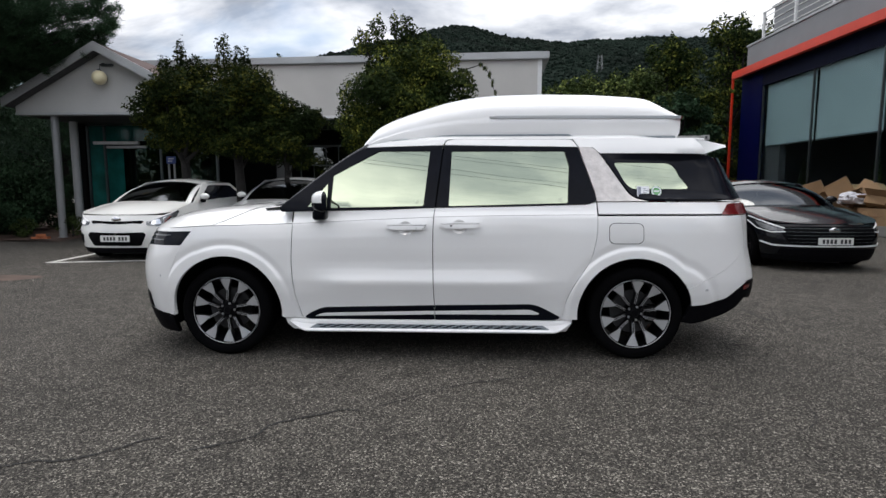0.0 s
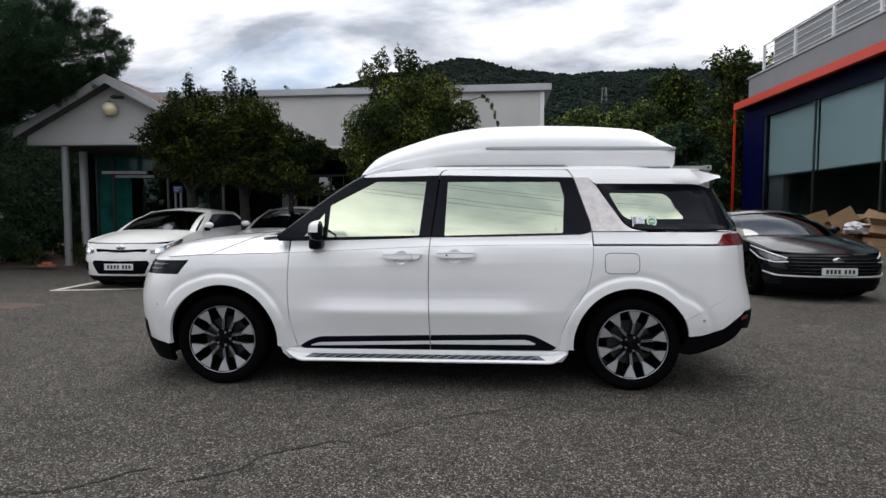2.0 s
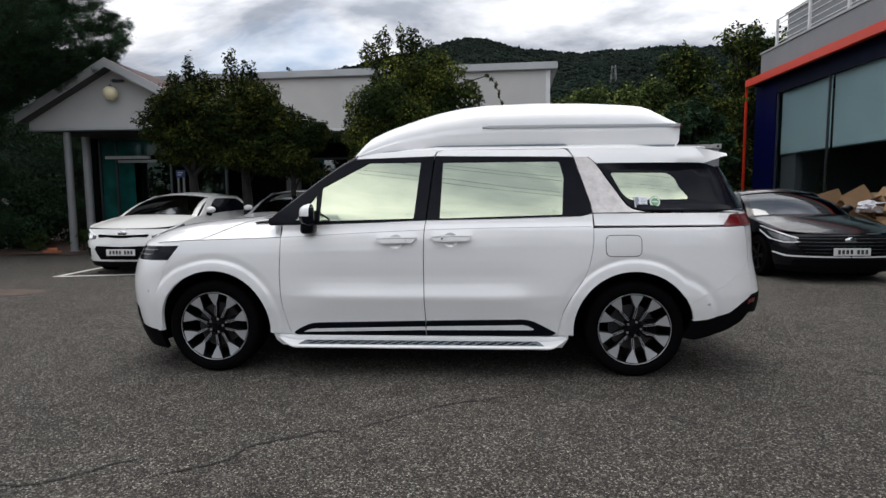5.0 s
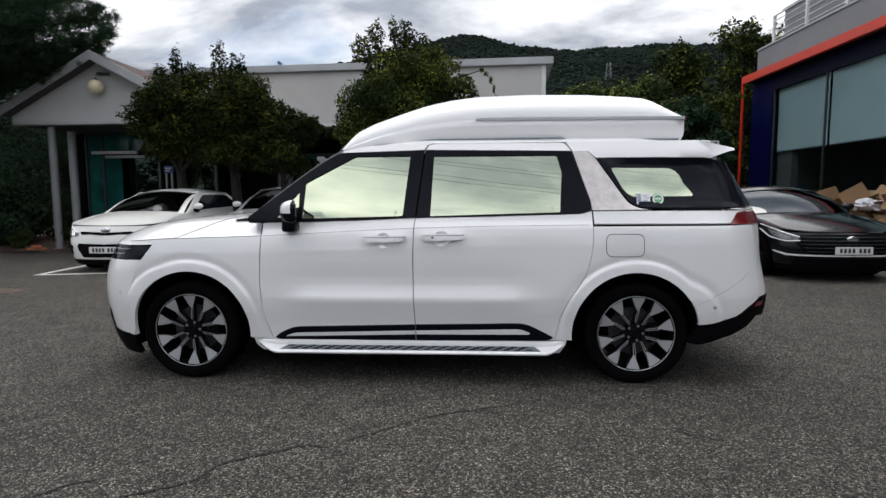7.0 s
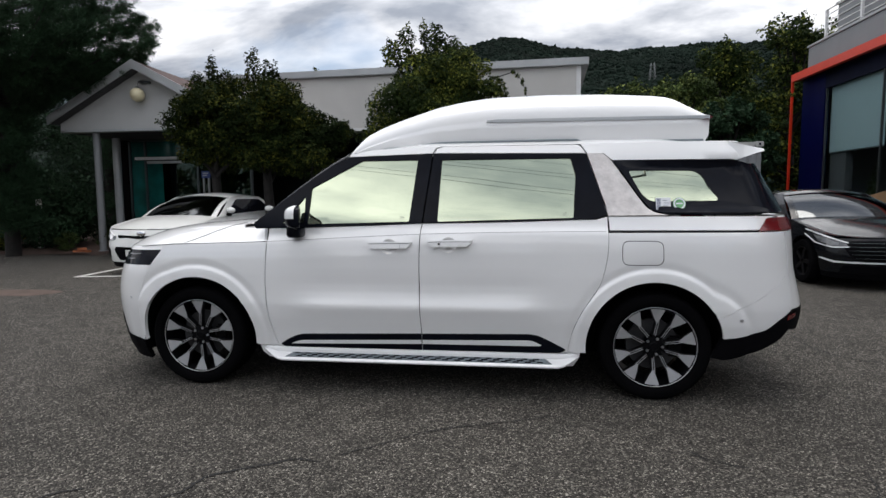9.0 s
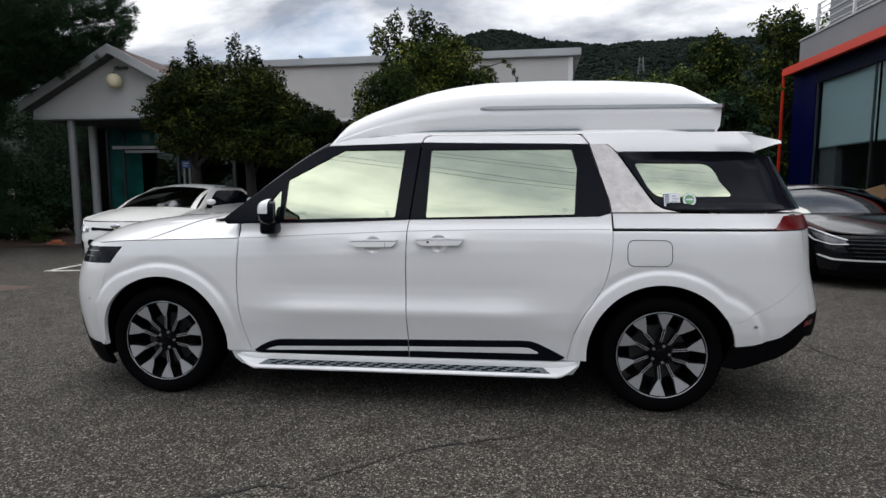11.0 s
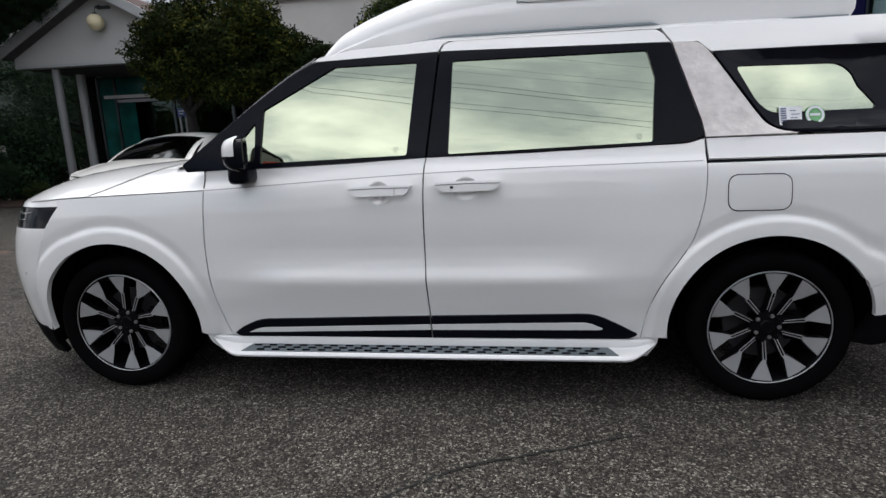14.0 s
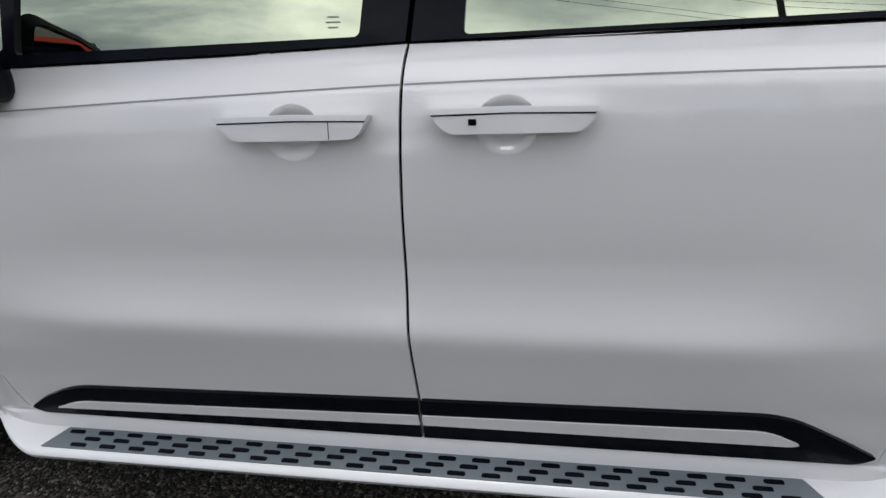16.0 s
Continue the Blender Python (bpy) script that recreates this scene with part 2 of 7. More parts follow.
MAT = dict(
    asphalt=asphalt_material(),
    white_paint=material("white_car_paint", (0.86, 0.86, 0.865), 0.32, var=0.012, scale=0.8, fine=3.0, coat=1.0),
    white_old=material("white_hatch_paint", (0.74, 0.74, 0.72), 0.35, var=0.03, coat=0.8),
    black_paint=material("black_car_paint", (0.004, 0.005, 0.007), 0.18, var=0.2, coat=0.30, spec=0.2),
    silver_paint=material("silver_car_paint", (0.50, 0.51, 0.52), 0.3, metal=0.3, var=0.1, coat=1.0),
    gloss_black=material("gloss_black_trim", (0.005, 0.006, 0.010), 0.16, var=0.25, scale=6, spec=0.10),
    silver_bright=material("bright_satin_insert", (0.86, 0.86, 0.87), 0.25, metal=0.1, var=0.04),
    frit=material("dark_privacy_glass", (0.008, 0.009, 0.014), 0.06, var=0.2, scale=4, spec=0.12),
    satin_black=material("satin_black_plastic", (0.004, 0.004, 0.005), 0.6, spec=0.03, var=0.2, bump=0.15, fine=300),
    film=material("pearl_protective_film", (0.70, 0.66, 0.65), 0.2, var=0.14, scale=14, fine=30, bump=1.0, coat=0.6),
    rubber=material("tyre_rubber", (0.0035, 0.0035, 0.004), 0.8, var=0.25, fine=120, bump=0.2, spec=0.02),
    rim_black=material("rim_black", (0.004, 0.004, 0.005), 0.3, var=0.2, spec=0.09),
    disc=material("dull_brake_disc", (0.055, 0.055, 0.06), 0.5, metal=0.5, var=0.2),
    rim_cut=material("rim_machined_face", (0.50, 0.51, 0.53), 0.38, metal=0.55, var=0.06, fine=200),
    chrome=material("chrome", (0.78, 0.78, 0.79), 0.10, metal=1.0, var=0.03),
    silver_trim=material("satin_silver_trim", (0.55, 0.56, 0.58), 0.28, metal=0.9, var=0.04),
    tread=material("grey_tread_plate", (0.17, 0.20, 0.22), 0.42, metal=0.3, var=0.08),
    red_lens=material("red_lamp_lens", (0.14, 0.008, 0.010), 0.15, var=0.2, scale=18, coat=0.4),
    lamp_dark=material("dark_headlamp_lens", (0.025, 0.027, 0.03), 0.06, var=0.3, scale=25, coat=1.0),
    lamp_grey=material("smoky_headlamp_lens", (0.20, 0.205, 0.215), 0.12, metal=0.2, var=0.45, scale=16, spec=0.4),
    lamp_clear=material("clear_headlamp_lens", (0.13, 0.135, 0.145), 0.15, metal=0.3, var=0.4, scale=22, coat=1.0),
    cream=material("cream_lining", (0.74, 0.72, 0.60), 0.8, var=0.04),
    sticker=material("white_sticker", (0.78, 0.80, 0.84), 0.4, var=0.03),
    sticker_ink=material("grey_sticker_ink", (0.12, 0.14, 0.24), 0.5, var=0.1),
    green_sticker=material("green_sticker", (0.16, 0.42, 0.18), 0.4, var=0.2, scale=40),
    plate_white=material("plate_white", (0.72, 0.72, 0.70), 0.4, var=0.05),
    plate_ink=material("plate_ink", (0.03, 0.03, 0.035), 0.5, var=0.1),
    tint=glass_material("coated_window_glass", 0.97, (0.485, 0.53, 0.40), (0.2, 0.22, 0.18)),
    pane=glass_material("dark_car_glass", 0.17, (0.9, 0.93, 0.95), (0.10, 0.11, 0.12)),
    clear=glass_material("clear_glass", 0.009, (0.9, 0.95, 0.95), (0.90, 0.95, 0.95)),
    teal_film=material("teal_tinted_panel", (0.012, 0.105, 0.095), 0.12, var=0.45, scale=1.5, fine=4),
    teal_glass=glass_material("teal_glass", 0.05, (0.8, 0.95, 0.92), (0.10, 0.36, 0.33)),
    glass_mark=material("etched_glass_mark", (0.30, 0.32, 0.28), 0.6, var=0.1),
    seam_grey=material("grey_crease_shade", (0.30, 0.30, 0.31), 0.6, var=0.15),
    mirror=glass_material("mirror_glass", 1.0, (0.72, 0.74, 0.72), (0, 0, 0)),
    line_paint=material("worn_line_paint", (0.62, 0.61, 0.58), 0.8, var=0.25, scale=9, fine=90, bump=0.3),
    crack=material("asphalt_crack", (0.012, 0.012, 0.012), 0.95, var=0.2),
    patch=material("rust_brown_patch", (0.085, 0.055, 0.042), 0.9, var=0.35, scale=4, fine=60, bump=0.4),
    stucco=material("white_stucco", (0.57, 0.555, 0.53), 0.85, var=0.07, scale=0.7, fine=30, bump=0.25),
    gable_white=material("gable_white_paint", (0.47, 0.47, 0.465), 0.8, var=0.06, scale=1.2, fine=40, bump=0.15),
    fascia=material("grey_metal_fascia", (0.42, 0.43, 0.44), 0.45, metal=0.3, var=0.08, scale=1.5),
    grey_wall=material("grey_render", (0.20, 0.20, 0.21), 0.85, var=0.1, bump=0.2),
    roof_tile=material("red_brown_roof", (0.075, 0.042, 0.038), 0.85, var=0.2, fine=60, bump=0.4),
    soffit=material("dark_soffit", (0.06, 0.06, 0.065), 0.85, var=0.12),
    # near-black blue: shade under canopy and lintel is put into the colour
    deep=material("near_black_shade", (0.005, 0.007, 0.022), 0.6, var=0.2, spec=0.08),
    concrete=material("pale_concrete", (0.42, 0.42, 0.41), 0.85, var=0.12, bump=0.3),
    kerb=material("weathered_kerb", (0.20, 0.195, 0.185), 0.9, var=0.2, scale=2, bump=0.3),
    orange=material("orange_red_panel", (0.62, 0.036, 0.008), 0.38, var=0.06, scale=2),
    blue=material("deep_blue_panel", (0.001, 0.003, 0.045), 0.45, var=0.12, spec=0.06),
    clad=material("grey_cladding", (0.22, 0.225, 0.235), 0.5, metal=0.2, var=0.06, scale=1.2),
    blind=material("grey_roller_blind", (0.29, 0.35, 0.365), 0.85, var=0.05, scale=1.0),
    alu=material("dark_aluminium", (0.085, 0.095, 0.10), 0.4, metal=0.7, var=0.08),
    white_steel=material("white_railing", (0.72, 0.72, 0.72), 0.45, var=0.06),
    # near-black: the darkness of recesses and unlit rooms is put into the colour
    dark_room=material("near_black_recess_shade", (0.005, 0.0055, 0.006), 0.9, var=0.3, spec=0.1),
    card=material("brown_cardboard", (0.29, 0.18, 0.095), 0.85, var=0.14, scale=2.2, fine=25, bump=0.2),
    # darker copy of the brown cardboard, with shade put into its colour
    card_in=material("shadowed_cardboard", (0.24, 0.14, 0.085), 0.9, var=0.15, bump=0.2),
    paper=material("white_plastic_wrap", (0.50, 0.50, 0.55), 0.35, var=0.1, scale=14, bump=0.6),
    globe=material("cream_globe", (0.74, 0.66, 0.44), 0.35, var=0.05),
    bark=material("bark", (0.014, 0.012, 0.011), 0.95, var=0.35, scale=9, fine=45, bump=0.8),
    leaf_maple=material("maple_leaf", (0.015, 0.027, 0.006), 0.75, var=0.45, scale=1.6, island=0.35, spec=0.08, other=(0.085, 0.085, 0.014)),
    leaf_mid=material("broad_leaf", (0.025, 0.044, 0.011), 0.75, var=0.45, scale=1.4, island=0.38, spec=0.08, other=(0.19, 0.20, 0.035)),
    leaf_bright=material("bright_leaf", (0.042, 0.068, 0.018), 0.75, var=0.4, scale=0.7, island=0.5, spec=0.1, other=(0.24, 0.26, 0.07)),
    needle=material("pine_needle", (0.026, 0.054, 0.027), 0.8, var=0.35, scale=2.0, island=0.4, spec=0.1),
    hill=material("wooded_hill", (0.0095, 0.0165, 0.0125), 0.95, var=0.45, scale=0.03, fine=0.5, island=0.15, spec=0.05),
    grass=material("dark_undergrowth", (0.040, 0.060, 0.018), 0.8, spec=0.1, var=0.4, scale=3, island=0.4),
    soil=material("red_soil", (0.065, 0.036, 0.026), 0.95, var=0.3, scale=3, fine=60, bump=0.6),
    brick=material("orange_brick", (0.36, 0.12, 0.05), 0.85, var=0.2, bump=0.4),
    wire=material("cable_black", (0.015, 0.015, 0.015), 0.6),
    sign_blue=material("blue_sign", (0.012, 0.035, 0.17), 0.5),
)


# ---- mesh helpers ----
def thing(name, at=(0, 0, 0), label="", category="", group="", kind="", turn=0.0):
    ob = new(name)
    ob.empty_display_size = 0.2
    ob.matrix_world = pose(*at, 0, 0, turn)
    return tagged(ob, label, category, group, kind)


def part(name, bm, mat, parent=None, label="", smooth=None):
    """Links a bmesh as one mesh object under a thing or a part, in its parent's axes."""
    if not isinstance(bm, bpy.types.Mesh):
        me = bpy.data.meshes.new(name)
        bm.to_mesh(me)
        bm.free()
    else:
        me = bm
    if mat is not None:
        me.materials.clear()
        for mm in (mat if isinstance(mat, (list, tuple)) else (mat,)):
            me.materials.append(MAT[mm])
    if smooth is not None:
        me.shade_smooth()
        me.set_sharp_from_angle(angle=radians(smooth))
    ob = new(name, me)
    if parent is not None:
        ob.parent = parent
    if label:
        ob["label"] = label
    return ob


def data_mesh(name, verts, faces):
    me = bpy.data.meshes.new(name)
    me.from_pydata([tuple(v) for v in verts], [], [tuple(int(i) for i in f) for f in faces])
    return me


def box(bm, lo, hi, bevel=0.0, m=None, seg=2):
    g = bmesh.ops.create_cube(bm, size=1.0)
    vs = g["verts"]
    c = [(a + b) / 2 for a, b in zip(lo, hi)]
    d = [b - a for a, b in zip(lo, hi)]
    for v in vs:
        v.co = Vector((v.co.x * d[0] + c[0], v.co.y * d[1] + c[1], v.co.z * d[2] + c[2]))
    if bevel:
        es = list({e for v in vs for e in v.link_edges})
        r = bmesh.ops.bevel(bm, geom=es, offset=bevel, segments=seg, affect="EDGES", clamp_overlap=True)
        vs = list({v for f in r["faces"] for v in f.verts} | {v for v in vs if v.is_valid})
    if m is not None:
        bmesh.ops.transform(bm, matrix=m, verts=vs)
    return vs


def boxed(lo, hi, bevel=0.0, m=None, seg=2):
    bm = bmesh.new()
    box(bm, lo, hi, bevel, m, seg)
    return bm


def tube(bm, pts, radii, sides=10, cap=True):
    """A tube along points with a radius at each."""
    pts = [Vector(p) for p in pts]
    if isinstance(radii, (int, float)):
        radii = [radii] * len(pts)
    rings = []
    ref = Vector((0, 0, 1))
    for i, p in enumerate(pts):
        d = (pts[min(i + 1, len(pts) - 1)] - pts[max(i - 1, 0)]).normalized()
        if abs(d.dot(ref)) > 0.95:
            ref = Vector((1, 0, 0)) if abs(d.x) < 0.9 else Vector((0, 1, 0))
        a = d.cross(ref).normalized()
        b = d.cross(a)
        rings.append([bm.verts.new(p + (a * math.cos(k * math.tau / sides) + b * math.sin(k * math.tau / sides)) * radii[i]) for k in range(sides)])
    for r0, r1 in zip(rings, rings[1:]):
        for k in range(sides):
            bm.faces.new((r0[k], r0[(k + 1) % sides], r1[(k + 1) % sides], r1[k]))
    if cap:
        bm.faces.new(rings[0])
        bm.faces.new(list(reversed(rings[-1])))
    return rings


def lathe(bm, profile, axis="y", sides=48, close=False):
    """Turns a profile of (radius, along) about an axis."""
    rings = []
    for r, a in profile:
        ring = []
        for k in range(sides):
            t = k * math.tau / sides
            c, s = r * math.cos(t), r * math.sin(t)
            ring.append(bm.verts.new({"y": (c, a, s), "z": (c, s, a), "x": (a, c, s)}[axis]))
        rings.append(ring)
    pairs = list(zip(rings, rings[1:])) + ([(rings[-1], rings[0])] if close else [])
    for r0, r1 in pairs:
        for k in range(sides):
            bm.faces.new((r0[k], r0[(k + 1) % sides], r1[(k + 1) % sides], r1[k]))
    return rings


def sheet(fn, us, vs):
    """A grid surface of fn(u, v)."""
    bm = bmesh.new()
    rows = [[bm.verts.new(fn(u, v)) for v in vs] for u in us]
    for a, b in zip(rows, rows[1:]):
        for k in range(len(vs) - 1):
            bm.faces.new((a[k], a[k + 1], b[k + 1], b[k]))
    return bm


def rounded(pts, r=0.02, n=5):
    """A closed outline with its corners rounded; a point may carry its own radius."""
    out = []
    k = len(pts)
    for i in range(k):
        p = Vector(pts[i][:2])
        rr = pts[i][2] if len(pts[i]) > 2 else r
        a, b = Vector(pts[i - 1][:2]) - p, Vector(pts[(i + 1) % k][:2]) - p
        d = min(rr, a.length * 0.48, b.length * 0.48)
        if d < 1e-4:
            out.append((p.x, p.y))
            continue
        p0, p1 = p + a.normalized() * d, p + b.normalized() * d
        for j in range(n + 1):
            t = j / n
            q = p0 * (1 - t) ** 2 + p * 2 * t * (1 - t) + p1 * t * t
            out.append((q.x, q.y))
    return out


def curve_through(pts, n=6):
    """An open smooth line through points."""
    P = [Vector(p) for p in pts]
    P = [P[0] * 2 - P[1]] + P + [P[-1] * 2 - P[-2]]
    out = []
    for i in range(1, len(P) - 2):
        for j in range(n):
            t = j / n
            a, b, c, d = P[i - 1:i + 3]
            out.append(tuple(0.5 * (2 * b + (c - a) * t + (2 * a - 5 * b + 4 * c - d) * t * t + (3 * b - a - 3 * c + d) * t ** 3)))
    out.append(tuple(P[-2]))
    return out


def arc(cx, cz, r, a0, a1, n=24):
    return [(cx + r * math.cos(radians(a0 + (a1 - a0) * i / n)), cz + r * math.sin(radians(a0 + (a1 - a0) * i / n))) for i in range(n + 1)]


def panel(outline, fn, off=0.0, thick=0.02, step=0.06, flip=False, holes=(), vstep=None):
    """A sheet with the given outline in (s, z), laid on the surface fn(s, z, off), with its edge turned inwards by thick."""
    bm = bmesh.new()
    loops = [outline, *holes]
    edges = []
    for lp in loops:
        vs = [bm.verts.new((p[0], 0, p[1])) for p in lp]
        if not holes:
            bm.faces.new(vs)
        else:
            edges += [bm.edges.new((vs[i], vs[(i + 1) % len(vs)])) for i in range(len(vs))]
    if holes:
        bmesh.ops.triangle_fill(bm, use_beauty=True, use_dissolve=False, edges=edges, normal=(0, -1, 0))
    xs = [p[0] for p in outline]
    zs = [p[1] for p in outline]
    for lo, hi, no, st in ((min(xs), max(xs), (1, 0, 0), step), (min(zs), max(zs), (0, 0, 1), vstep or step)):
        k = math.floor(lo / st) + 1
        while k * st < hi - 1e-4:
            bmesh.ops.bisect_plane(bm, geom=bm.verts[:] + bm.edges[:] + bm.faces[:], plane_co=tuple(c * k * st for c in no), plane_no=no, dist=1e-5)
            k += 1
    bmesh.ops.recalc_face_normals(bm, faces=bm.faces)
    if bm.faces and sum(f.normal.y * f.calc_area() for f in bm.faces) > 0:
        bmesh.ops.reverse_faces(bm, faces=bm.faces)
    edge = set()
    skin = list(bm.faces)
    if thick:
        rim = [e for e in bm.edges if e.is_boundary]
        for e in rim:
            e.smooth = False
        g = bmesh.ops.extrude_edge_only(bm, edges=rim)["geom"]
        edge = {v for v in g if isinstance(v, bmesh.types.BMVert)}
    for f in skin:
        f.smooth = True
    for v in bm.verts:
        v.co = fn(v.co.x, v.co.z, off - (thick if v in edge else 0.0))
    if flip:
        for v in bm.verts:
            v.co.y = -v.co.y
        bmesh.ops.reverse_faces(bm, faces=bm.faces)
    return bm


def smooth_table(tab, sigma, lo, hi, n=600):
    x = np.linspace(lo, hi, n)
    y = np.interp(x, *zip(*tab))
    k = max(1, int(3 * sigma / (hi - lo) * n))
    g = np.exp(-0.5 * (np.arange(-k, k + 1) / max(1e-6, sigma / (hi - lo) * n)) ** 2)
    y = np.convolve(np.pad(y, k, "reflect", reflect_type="odd"), g / g.sum(), "valid")
    return lambda v: float(np.interp(v, x, y))


def step01(a, b, v):
    t = min(1.0, max(0.0, (v - a) / (b - a)))
    return t * t * (3 - 2 * t)


# ---- the white van ----
VAN_Y = 5.2225
HUB_X, HUB_Z = 1.545, 0.355
plain_w = smooth_table([(0.10, 0.87), (0.25, 0.926), (0.36, 0.944), (0.42, 0.953), (0.50, 0.970), (0.60, 0.980), (0.80, 0.976), (0.95, 0.967), (1.02, 0.959), (1.072, 0.950), (1.094, 0.940), (1.122, 0.925), (1.17, 0.914), (1.35, 0.861), (1.50, 0.815), (1.60, 0.783), (1.66, 0.757), (1.80, 0.70)], 0.007, 0.10, 1.80)
scoop_w = smooth_table([(0.10, 0.87), (0.25, 0.926), (0.36, 0.944), (0.42, 0.953), (0.50, 0.972), (0.56, 0.988), (0.578, 0.9915), (0.592, 0.992), (0.606, 0.989), (0.645, 0.9775), (0.69, 0.969), (0.74, 0.966), (0.80, 0.969), (0.85, 0.970), (0.95, 0.967), (1.02, 0.959), (1.072, 0.950), (1.094, 0.940), (1.122, 0.925), (1.17, 0.914), (1.35, 0.861), (1.50, 0.815), (1.60, 0.783), (1.66, 0.757), (1.80, 0.70)], 0.005, 0.10, 1.80)
crease_z = smooth_table([(-2.6, 0.955), (-2.0, 0.985), (-1.77, 1.006), (-1.0, 1.028), (-0.45, 1.057), (0.05, 1.080), (0.5, 1.091), (1.25, 1.099), (2.7, 1.10)], 0.10, -2.6, 2.7)
flare = smooth_table([(0.0, 0.008), (0.43, 0.008), (0.488, 0.005), (0.498, -0.003), (0.507, -0.0085), (0.555, 0.0), (0.60, 0.0), (3.0, 0.0)], 0.0035, 0.0, 1.2, 1200)
front_a = smooth_table([(0.1, 0.58), (0.25, 0.66), (0.40, 0.71), (0.68, 0.72), (0.82, 0.68), (0.95, 0.60), (1.0, 0.56), (1.7, 0.3)], 0.03, 0.1, 1.7)
rear_a = smooth_table([(0.1, 0.52), (0.30, 0.635), (0.42, 0.70), (0.5, 0.722), (0.62, 0.728), (0.85, 0.665), (1.12, 0.645), (1.2, 0.61), (1.55, 0.40), (1.66, 0.33), (1.8, 0.3)], 0.02, 0.1, 1.8)
XF, XR, LF, LR = -1.75, 1.90, 1.30, 1.20
EF, ER = 0.8, 0.667


def van_point(s, z):
    zz = z - (crease_z(s) - 1.085) * step01(0.80, 1.0, z) * (1 - step01(1.06, 1.15, z))
    k = step01(0.62, 1.0, abs(s + 0.0))
    w = plain_w(zz) * k + scoop_w(zz) * (1 - k)
    if z < 1.0:
        w += flare(math.hypot(abs(s) - HUB_X, z - HUB_Z)) * step01(0.2, 0.32, z)
    # the quarter glass turns in towards the tail
    w -= 0.09 * max(0.0, min(s, XR) - 1.30) * step01(1.19, 1.24, z) * (1 - step01(1.50, 1.56, z)) * (1 - step01(1.95, 2.35, s))
    if s < XF:
        th = min(1.0, (XF - s) / LF) * math.pi / 2
        return Vector((XF - front_a(z) * math.sin(th) ** EF, -w * max(0.0, math.cos(th)) ** EF, z))
    if s > XR:
        th = min(1.0, (s - XR) / LR) * math.pi / 2
        return Vector((XR + rear_a(z) * math.sin(th) ** ER, -w * max(0.0, math.cos(th)) ** ER, z))
    return Vector((s, -w, z))


def van_surface(s, z, off=0.0):
    p = van_point(s, z)
    if off:
        e = 0.004
        ds = van_point(s + e, z) - van_point(s - e, z)
        dz = van_point(s, z + e) - van_point(s, z - e)
        n = ds.cross(dz)
        if n.length > 1e-9:
            p = p + n.normalized() * off
    return p


def rear_s(x, z):
    """The way round the rear corner at which the side reaches x."""
    if x <= XR:
        return x
    return XR + LR * math.asin(min(1.0, ((x - XR) / rear_a(z)) ** (1 / ER))) / (math.pi / 2)


def front_s(x, z):
    if x >= XF:
        return x
    return XF - LF * math.asin(min(1.0, ((XF - x) / front_a(z)) ** (1 / EF))) / (math.pi / 2)


def wrap(pts):
    """Outline points given by their x along the van, carried round its corners."""
    out = []
    for p in pts:
        s = rear_s(p[0], p[1]) if p[0] > XR else front_s(p[0], p[1])
        out.append((s, *p[1:]))
    return out


hood_top = smooth_table([(-2.5, 0.93), (-2.36, 0.985), (-2.25, 1.045), (-2.04, 1.105), (-1.8, 1.135), (-1.5, 1.155), (-1.0, 1.185), (-0.8, 1.19)], 0.03, -2.5, -0.8)


def hood_point(x, v):
    """v runs from the side crease (0) to the centre line (1)."""
    zc = crease_z(x)
    w = -van_point(front_s(x, zc), zc).y if x > XF - front_a(zc) else 0.0
    rise = max(0.0, hood_top(x) - zc)
    return Vector((x, -w * (1 - v), zc + rise * (1 - (1 - v) ** 3.0)))


def hood_surface(x, v, off=0.0):
    p = hood_point(x, v)
    return p + Vector((0, -0.25, 1)).normalized() * off


def gap_in(pts, d):
    """Shrinks an outline by d, to leave a shut line round a panel."""
    out = []
    k = len(pts)
    area = sum(pts[i][0] * pts[(i + 1) % k][1] - pts[(i + 1) % k][0] * pts[i][1] for i in range(k))
    sg = 1 if area > 0 else -1
    for i in range(k):
        a, b, c = Vector(pts[i - 1][:2]), Vector(pts[i][:2]), Vector(pts[(i + 1) % k][:2])
        e0, e1 = (b - a), (c - b)
        if e0.length < 1e-6 or e1.length < 1e-6:
            out.append(tuple(b))
            continue
        n = Vector((-e0.y, e0.x)).normalized() + Vector((-e1.y, e1.x)).normalized()
        if n.length < 0.3:
            out.append(tuple(b))
            continue
        n.normalize()
        q = b + n * d * sg
        out.append((q.x, q.y))
    return out


